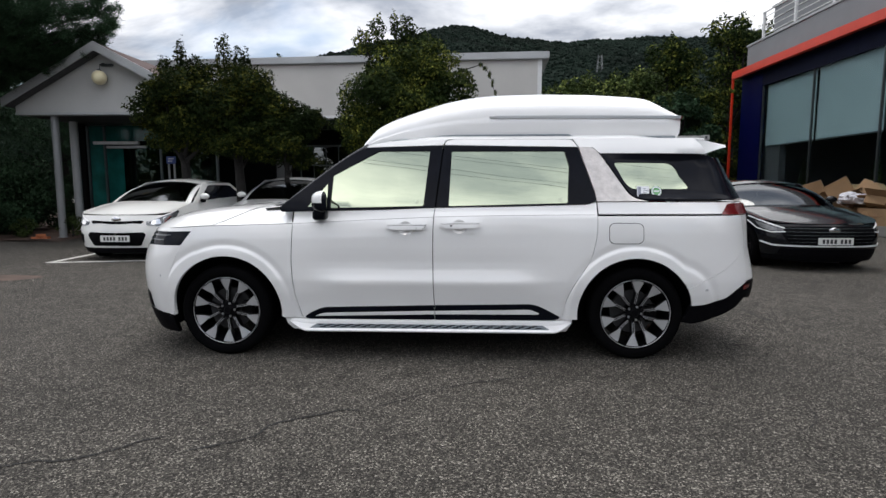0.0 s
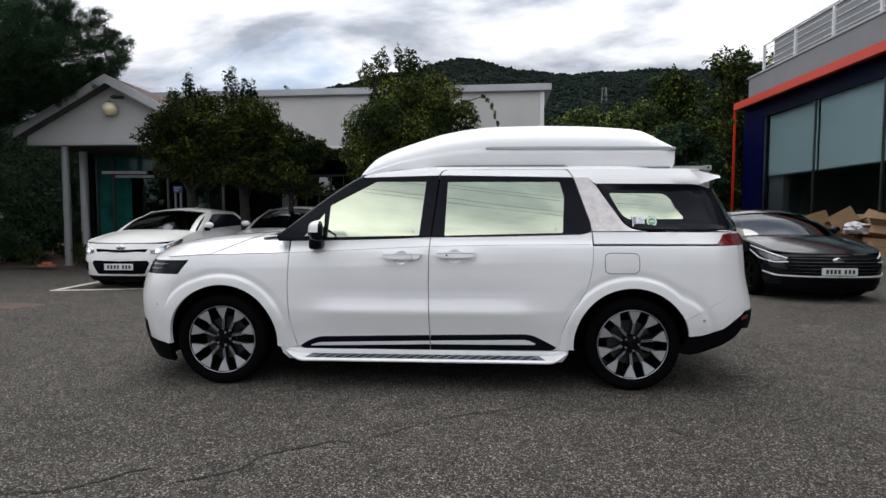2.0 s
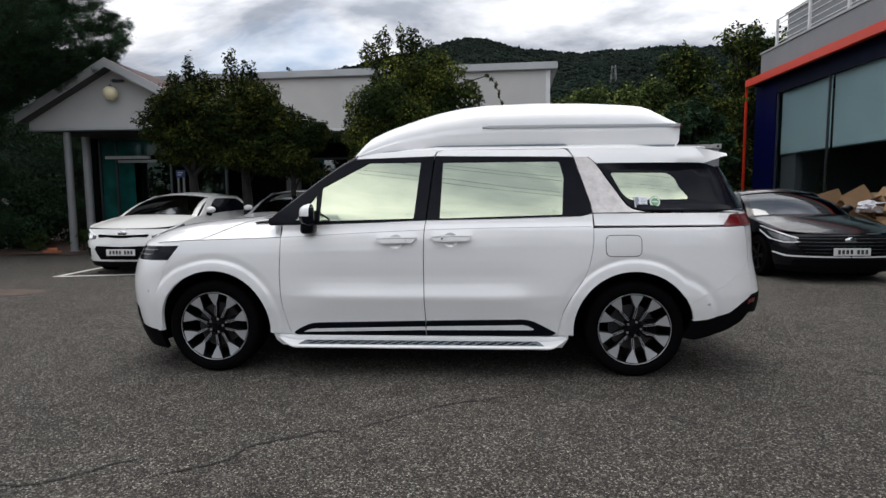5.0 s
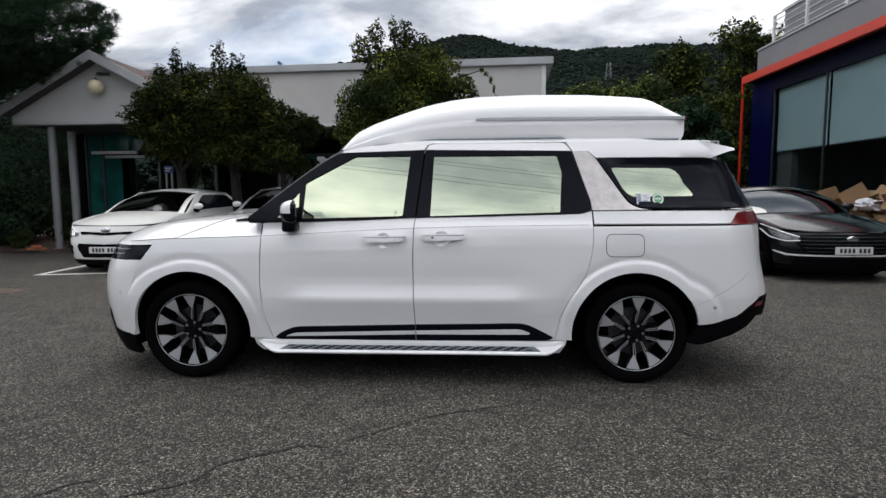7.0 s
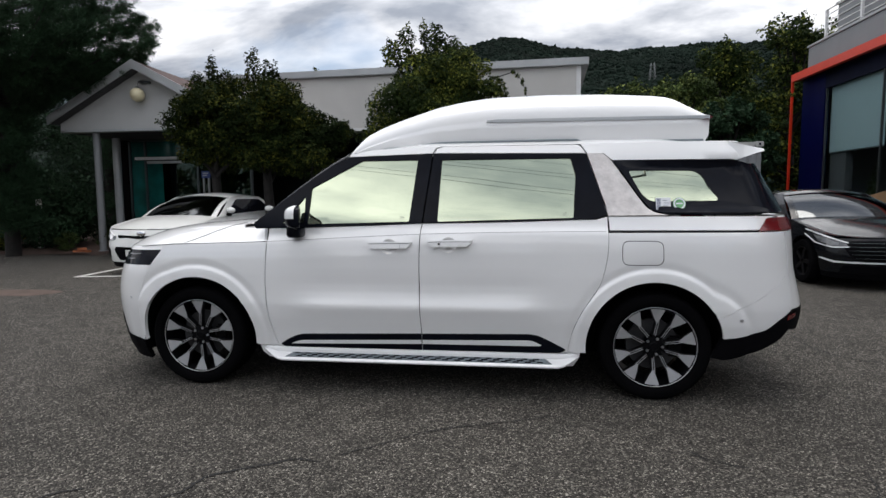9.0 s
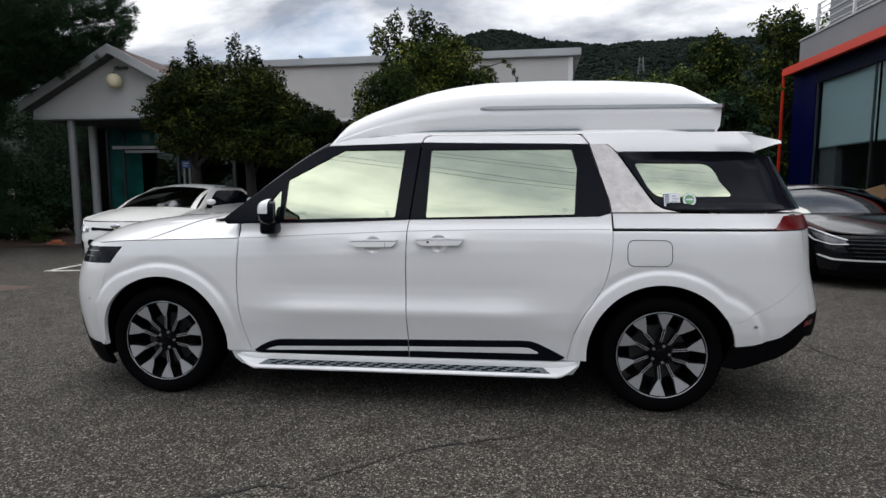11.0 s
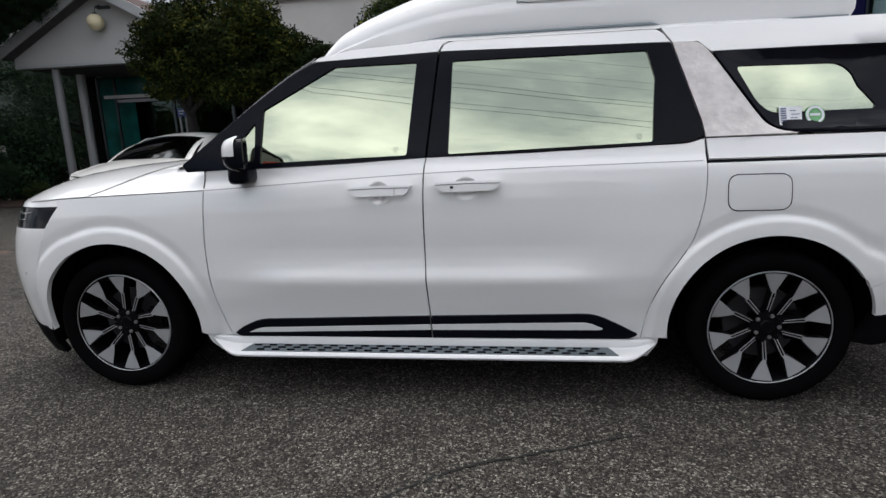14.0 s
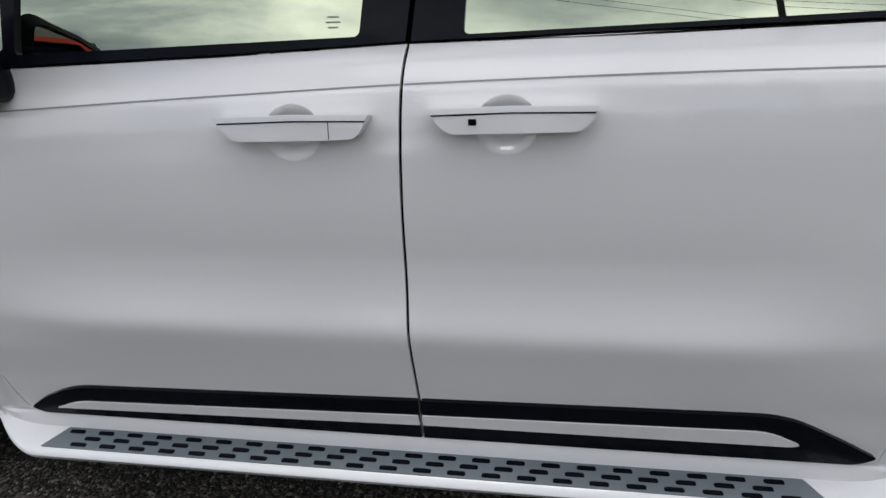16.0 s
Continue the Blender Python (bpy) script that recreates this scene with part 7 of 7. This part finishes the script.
# ---- parked cars ----
def car_wheel(parent, at, r, side, mat="rim_cut"):
    w = thing("wheel", at)
    w.parent = parent
    w.matrix_local = pose(*at, 0, 0, 0 if side < 0 else 180)
    bm = bmesh.new()
    lathe(bm, [(r * 0.66, -0.01), (r * 0.75, -0.02), (r * 0.93, -0.015), (r, 0.02), (r, 0.17), (r * 0.9, 0.2), (r * 0.66, 0.19)], sides=40)
    part("tyre", bm, "rubber", w, smooth=50)
    bm = bmesh.new()
    lathe(bm, [(r * 0.67, -0.008), (r * 0.62, 0.0), (r * 0.58, 0.06), (0.0, 0.07)], sides=40)
    part("rim", bm, "rim_black", w, smooth=40)
    bm = bmesh.new()
    for k in range(5):
        box(bm, (0.02, -0.002, -0.03), (r * 0.64, 0.03, 0.03), 0.004, m=Matrix.Rotation(k * math.tau / 5, 4, "Y"))
    part("spokes", bm, mat, w)


def build_car(name, at, label, d, paint):
    """A parked car that faces -y. d holds its sizes; x runs from the nose (0) to the tail."""
    c = thing(name, at, label, "car", turn=90.0)
    W, L, H, zn, zc, xc, xr, xe = d["w"], d["l"], d["h"], d["nose_z"], d["cowl_z"], d["cowl_x"], d["roof_x"], d["roof_end"]
    aF, LFc, e = d["corner"], d["corner"] * 1.75, 0.72
    fa = smooth_table([(0.05, aF - 0.16), (0.22, aF - 0.05), (0.42, aF), (0.58, aF - 0.02), (zn, aF - 0.10), (zn + 0.5, aF - 0.6)], 0.03, 0.05, zn + 0.5)
    hw = smooth_table([(0.1, W - 0.10), (0.3, W - 0.02), (0.55, W), (0.75, W - 0.01), (0.95, W - 0.05), (1.1, W - 0.10)], 0.03, 0.1, 1.1)
    belt = smooth_table([(0.0, zn), (0.35, zn + 0.04), (0.65, zn + 0.10), (xc, zc - 0.05), (L * 0.6, zc), (L, zc + 0.03)], 0.08, 0.0, L)
    nose = aF - LFc

    def S(s, z, off=0.0):
        w = hw(z)
        if s < aF:
            th = min(1.0, (aF - s) / LFc) * math.pi / 2
            x = aF - fa(z) * math.sin(th) ** e
            y = w * max(0.0, math.cos(th)) ** e
            n = Vector((-math.sin(th), -math.cos(th), 0))
        else:
            k = step01(L - 0.45, L, s)
            x, y = s, w * (1 - 0.22 * k * k)
            n = Vector((0, -1, 0))
        return Vector((x, -y, z)) + n * off

    zlip = d.get("lip", 0.14)
    wx1, wx2, wr, wz = d["axle_f"], d["axle_r"], d["wheel"], d["wheel"]
    for flip in (False, True):
        skin = [(nose, zlip + 0.10), (nose, zn)] + [(s, belt(max(0, s)) if s > 0.4 else zn) for s in np.linspace(nose + 0.1, L, 40)] + [(L, 0.30), (wx2 + wr + 0.06, 0.22)]
        skin += arc(wx2, wz, wr + 0.05, 0, 180, 20) + [(wx1 + wr + 0.06, 0.20)] + arc(wx1, wz, wr + 0.05, 0, 180, 20) + [(wx1 - wr - 0.07, zlip + 0.10)]
        part("body_side", panel(skin, S, 0, 0.02, 0.08, flip), paint, c)
        part("lower_lip", panel([(nose, zlip), (nose, zlip + 0.105), (wx1 - wr - 0.07, zlip + 0.105), (wx1 - wr - 0.05, zlip + 0.03)], S, 0.004, 0.03, 0.08, flip), "satin_black", c)
        for nm, poly, m, off in d["nose"]:
            pl = [(nose + (aF - nose) * p[0], *p[1:]) for p in poly]
            lab = {"headlamp": "clear swept headlamp", "grille": "black front grille"}.get(nm, "")
            part(nm, panel(rounded(pl, 0.012, 3), S, off, 0.012, 0.05, flip), m, c, lab)
    # bonnet
    def front(v):
        a = min(1.0, abs(v))
        th = math.pi / 2 * (1 - a)
        return Vector((aF - fa(zn) * math.sin(th) ** e + 0.0, -math.copysign(hw(zn) * math.cos(th) ** e, v) if a else 0.0, zn))

    def bonnet(u, v):
        f = front(v)
        # follow the wing line back to the cowl
        cx = xc + 0.16 * v * v
        x = f.x + (cx - f.x) * u
        ye = hw(belt(min(max(x, 0), L)))
        y = f.y + (-v * ye - f.y) * min(1, u * 1.6) if abs(v) < 1 else -math.copysign(min(ye, abs(S(max(nose, x), zn).y) if x > aF else abs(f.y) + (ye - abs(f.y)) * min(1, u * 1.6)), v)
        z = zn + (zc - zn) * u ** 0.8 + 0.03 * math.sin(math.pi * u) * (1 - v * v)
        edge = belt(min(max(x, 0), L))
        z = edge + (z - edge) * (1 - abs(v) ** 4)
        return Vector((x, y, max(z, edge)))
    bm = sheet(bonnet, np.linspace(0, 1, 18), np.linspace(-1, 1, 33))
    bmesh.ops.recalc_face_normals(bm, faces=bm.faces)
    part("bonnet", bm, paint, c, smooth=50)
    # cabin
    tw = W * 0.70

    def screen(u, v):
        a = Vector((xc + 0.14 * v * v - 0.02, -v * (W - 0.10), zc - 0.03 * v * v))
        b = Vector((xr + 0.07 * v * v, -v * tw, H - 0.085 - 0.05 * v * v))
        return a.lerp(b, u) + Vector((-0.4, 0, 0.9)) * 0.05 * math.sin(math.pi * u)
    bm = sheet(screen, np.linspace(0.0, 1, 12), np.linspace(-0.93, 0.93, 17))
    part("windscreen", bm, "pane", c, "dark windscreen reflecting the sky", smooth=60)
    for sg in (-1, 1):
        bm = sheet(screen, np.linspace(-0.02, 1.0, 12), np.linspace(0.90 * sg, 1.02 * sg, 4))
        part("screen_pillar", bm, paint, c, smooth=60)
    def side(x, t, off=0.0):
        zb = belt(x)
        top = H - 0.08 - 0.03 * ((x - (xr + xe) / 2) / (xe - xr)) ** 2 * 4 * 0.3
        w = (W - 0.05) + (tw - W + 0.05) * t ** 1.15
        return Vector((x, -w - off, zb + (top - zb) * t))
    back = d["tail_glass_x"]
    for flip in (False, True):
        shell = [(xc + 0.14, 0.0), (xr + 0.10, 1.0), (xe, 1.0), (back, 0.0)]
        part("cabin_side", panel(shell, side, 0.0, 0.015, 0.12, flip), paint, c)
        gl = rounded([(xc + 0.42, 0.06, 0.02), (xr + 0.22, 0.83, 0.1), (xe - 0.10, 0.83, 0.1), (back - 0.22, 0.08, 0.05)], 0.03)
        part("side_window", panel(gl, side, 0.005, 0.004, 0.12, flip), "frit", c)
        bx = xr + 0.55
        part("door_pillar", panel([(bx, 0.05), (bx + 0.02, 0.835), (bx + 0.07, 0.835), (bx + 0.08, 0.05)], side, 0.007, 0.003, 0.2, flip), "gloss_black", c)
        # mirror
        bm = bmesh.new()
        bmesh.ops.create_uvsphere(bm, u_segments=16, v_segments=10, radius=1.0)
        for v in bm.verts:
            v.co = Vector((v.co.x * 0.058, v.co.y * 0.098, v.co.z * 0.062))
        sg = 1 if flip else -1
        if d.get("folded") == sg:
            bm.free()
            continue
        bmesh.ops.translate(bm, verts=bm.verts, vec=(xc + 0.42, sg * (W + 0.05), zc + 0.08))
        mm = part("door_mirror", bm, d.get("mirror", paint), c, smooth=60)
        bm = boxed((xc + 0.39, sg * (W + 0.02) - 0.05, zc - 0.04), (xc + 0.45, sg * (W + 0.02) + 0.05, zc + 0.05), 0.015)
        part("mirror_foot", bm, "satin_black", mm, smooth=40)

    def roof(u, v):
        x = xr + 0.07 * v * v * (1 - u) + (xe - xr) * u
        z = H - 0.03 - 0.05 * v * v + 0.035 * math.sin(math.pi * (0.15 + 0.75 * u)) * (1 - v * v * 0.5) - 0.02 * u - 0.055 * (1 - u) ** 7
        return Vector((x, -v * tw * (1 + 0.02 * abs(v)), z))
    bm = sheet(roof, np.linspace(0, 1, 14), np.linspace(-1.02, 1.02, 17))
    part("roof", bm, paint, c, smooth=60)

    def tail(u, v):
        a = Vector((xe, -v * tw, H - 0.05 - 0.05 * v * v))
        b = Vector((back + 0.05, -v * (W - 0.08), belt(L)))
        return a.lerp(b, u)
    bm = sheet(tail, np.linspace(0, 1, 8), np.linspace(-1, 1, 13))
    part("rear_window", bm, "pane", c, smooth=60)
    bm = sheet(lambda u, v: Vector((back + 0.05 + (L - back - 0.05) * u, -v * (W - 0.08 - 0.10 * u), belt(L) - 0.01)), np.linspace(0, 1, 5), np.linspace(-1, 1, 9))
    part("boot_lid", bm, paint, c, smooth=60)
    bm = sheet(lambda u, v: Vector((L - 0.02, -v * (W - 0.19), 0.28 + (belt(L) - 0.29) * u)), np.linspace(0, 1, 5), np.linspace(-1, 1, 9))
    part("rear_bumper", bm, paint, c, smooth=60)
    part("underbody", boxed((wx1 - wr, -W + 0.2, 0.18), (L - 0.3, W - 0.2, 0.6), 0.05), "satin_black", c)
    part("cabin_trim", boxed((xc + 0.1, -W + 0.16, 0.6), (back - 0.1, W - 0.16, zc - 0.06), 0.05), "satin_black", c)
    for x in (wx1, wx2):
        for sg in (-1, 1):
            car_wheel(c, (x, sg * (W - 0.03), wz), wr, sg, d.get("rim", "rim_cut"))
    # plate with bars in place of its characters
    px = S(nose, d["plate_z"]).x - 0.018
    pl = part("number_plate", boxed((px, -0.26, d["plate_z"] - 0.055), (px + 0.012, 0.26, d["plate_z"] + 0.055), 0.003), "plate_white", c, "white number plate")
    for k in range(7):
        y = -0.20 + 0.058 * k + (0.035 if k > 2 else 0)
        part("plate_bar", boxed((px - 0.003, y - 0.018, d["plate_z"] - 0.032), (px - 0.0005, y + 0.018, d["plate_z"] + 0.032)), "plate_ink", pl)
    bx = S(nose, d["badge_z"]).x
    bm = bmesh.new()
    lathe(bm, [(0.0, -0.022), (0.75, -0.02), (1.0, -0.012), (1.0, 0.01)], "x", 24)
    for v in bm.verts:
        v.co = Vector((bx + v.co.x, v.co.y * 0.085, d["badge_z"] + v.co.z * 0.043))
    part("badge", bm, "chrome", c, "plain oval chrome badge", smooth=40)
    return c


HATCH = dict(folded=1, w=0.86, l=4.05, h=1.475, nose_z=0.80, cowl_z=1.03, cowl_x=1.08, roof_x=2.0, roof_end=3.4, tail_glass_x=3.85, corner=0.62, axle_f=0.82, axle_r=3.39, wheel=0.30, plate_z=0.40, badge_z=0.735, lip=0.13,
             nose=[("grille", [(0.0, 0.645), (0.0, 0.695), (0.25, 0.712), (0.29, 0.70), (0.25, 0.655), (0.13, 0.665)], "satin_black", 0.006),
                   ("lower_grille", [(0.0, 0.27), (0.0, 0.50), (0.29, 0.51), (0.33, 0.46), (0.25, 0.27)], "satin_black", 0.006),
                   ("fog_recess", [(0.50, 0.30), (0.46, 0.46), (0.60, 0.50), (0.66, 0.36)], "satin_black", 0.006),
                   ("headlamp", [(0.33, 0.63), (0.32, 0.69), (0.60, 0.79), (0.95, 0.875), (1.02, 0.86), (0.86, 0.70), (0.60, 0.60)], "lamp_clear", 0.008),
                   ("lamp_reflector", [(0.40, 0.640), (0.40, 0.705), (0.53, 0.74), (0.57, 0.65)], "chrome", 0.011),
                   ("lamp_reflector", [(0.61, 0.645), (0.60, 0.755), (0.78, 0.80), (0.80, 0.70)], "chrome", 0.011),
                   ("lamp_strip", [(0.34, 0.685), (0.34, 0.698), (0.60, 0.797), (0.95, 0.882), (0.95, 0.868), (0.60, 0.782)], "silver_bright", 0.012)])
SEDAN = dict(rim="rim_black", w=0.93, l=4.90, h=1.445, nose_z=0.72, cowl_z=0.99, cowl_x=1.30, roof_x=2.10, roof_end=3.35, tail_glass_x=4.25, corner=0.78, axle_f=0.92, axle_r=3.76, wheel=0.335, plate_z=0.47, badge_z=0.635, lip=0.14,
             nose=[("grille", [(0.0, 0.42), (0.0, 0.695), (0.40, 0.685), (0.52, 0.66), (0.44, 0.50), (0.36, 0.42)], "satin_black", 0.004),
                   *[("grille_bar", [(0.0, 0.45 + 0.052 * k), (0.0, 0.456 + 0.052 * k), (0.38 + 0.03 * k, 0.454 + 0.052 * k), (0.38 + 0.03 * k, 0.451 + 0.052 * k)], "alu", 0.010) for k in range(5)],
                   ("headlamp", [(0.44, 0.61), (0.46, 0.66), (0.75, 0.75), (1.0, 0.81), (1.02, 0.76), (0.85, 0.65), (0.62, 0.60)], "lamp_dark", 0.006),
                   ("lamp_lens", [(0.52, 0.625), (0.54, 0.665), (0.76, 0.735), (0.90, 0.765), (0.80, 0.665), (0.64, 0.62)], "lamp_grey", 0.009),
                   ("lamp_strip", [(0.43, 0.602), (0.43, 0.612), (0.62, 0.602), (0.86, 0.655), (1.03, 0.765), (1.03, 0.75), (0.87, 0.642), (0.62, 0.590)], "silver_bright", 0.011),
                   ("lamp_strip", [(0.43, 0.655), (0.43, 0.668), (0.75, 0.770), (1.04, 0.832), (1.04, 0.82), (0.75, 0.752)], "silver_bright", 0.011),
                   ("chrome_strip", [(0.0, 0.382), (0.0, 0.402), (0.60, 0.408), (0.80, 0.45), (0.82, 0.438), (0.62, 0.384)], "silver_bright", 0.012),
                   ("lower_grille", [(0.0, 0.24), (0.0, 0.35), (0.50, 0.35), (0.55, 0.26)], "satin_black", 0.006)])


def build_cars():
    build_car("hatchback_car", (-5.80, 9.55, 0), "white parked hatchback with dark tinted windows beside the porch", HATCH, "white_old")
    grey = dict(HATCH)
    grey.update(folded=0, h=1.53, cowl_z=1.05, mirror="white_old")
    build_car("hatchback_car", (-3.62, 10.5, 0), "silver-grey parked hatchback mostly hidden behind the van", grey, "silver_paint")
    build_car("saloon_car", (5.90, 8.78, 0), "black parked saloon with a wide slatted grille", SEDAN, "black_paint")


build_cars()


# ---- poles and cables behind the camera, seen in the windows ----
def build_pole(at):
    p = thing("utility_pole", at, "concrete utility pole with a steel crossarm", "pole", "utility poles")
    bm = bmesh.new()
    tube(bm, [(0, 0, 0), (0, 0, 8), (0, 0, 14.75)], [0.20, 0.15, 0.10], 16)
    # the shaft's backlit silhouette is put into its dark bark colour
    part("shaft", bm, "bark", p, smooth=50)
    part("crossarm", boxed((-1.25, -0.04, 14.30), (1.25, 0.04, 14.38), 0.01, m=Matrix.Rotation(radians(25), 4, "Z")), "alu", p)
    for k in (-1.2, -0.5, 1.2):
        bm = bmesh.new()
        lathe(bm, [(0.02, 14.38), (0.06, 14.43), (0.04, 14.47), (0.06, 14.51), (0.03, 14.57), (0.0, 14.58)], "z", 12)
        bmesh.ops.translate(bm, verts=bm.verts, vec=(k * math.cos(radians(25)), k * math.sin(radians(25)), 0))
        part("insulator", bm, "white_steel", p, smooth=50)
    return p


def build_poles():
    a = build_pole((8.9, -13.0, 0))
    copy_thing(a, pose(-24, -1.5, 0))
    copy_thing(a, pose(40, -14.5, 0))
    for k, (dx, dy, z) in enumerate(((-1.09, -0.51, 14.58), (-0.45, -0.21, 14.58), (1.09, 0.51, 14.58), (0, -0.15, 13.2), (0, 0.15, 12.7), (0, -0.15, 12.1), (0, 0.15, 11.6))):
        for x0, y0, x1, y1 in ((8.9, -13.0, -24, -1.5), (8.9, -13.0, 40, -14.5)):
            bm = bmesh.new()
            pts = []
            for t in np.linspace(0, 1, 24):
                pts.append((x0 + dx + (x1 - x0) * t, y0 + dy + (y1 - y0) * t, z - 1.6 * t * (1 - t)))
            tube(bm, pts, 0.005 if k < 3 else 0.008, 6)
            c = thing("overhead_cable", (0, 0, 0), "thin black overhead cable strung between poles", "cable", "overhead cables")
            part("cable", bm, "wire", c)


build_poles()


def build_low_sky_block():
    """Unseen tree row added on the camera's side to hold back low sky light."""
    for k in range(12):
        x = -33 + 6 * k
        bl = scatter_blobs(500 + k, 16, 0, 0, 0.4, 4.6, 3.2, 1.8, 1.2)
        V, F = leaf_cloud(bl, 4200, 0.34, 520 + k)
        s = thing("sky_block_tree", (x, -19, 0), "unseen dark green tree added to block low sky light", "tree", "boundary trees")
        part("crown", data_mesh("crown", V, F), "leaf_mid", s)
        bm = bmesh.new()
        tube(bm, [(0, 0, -0.1), (0, 0, 4)], [0.2, 0.1], 8)
        part("trunk", bm, "bark", s)


build_low_sky_block()
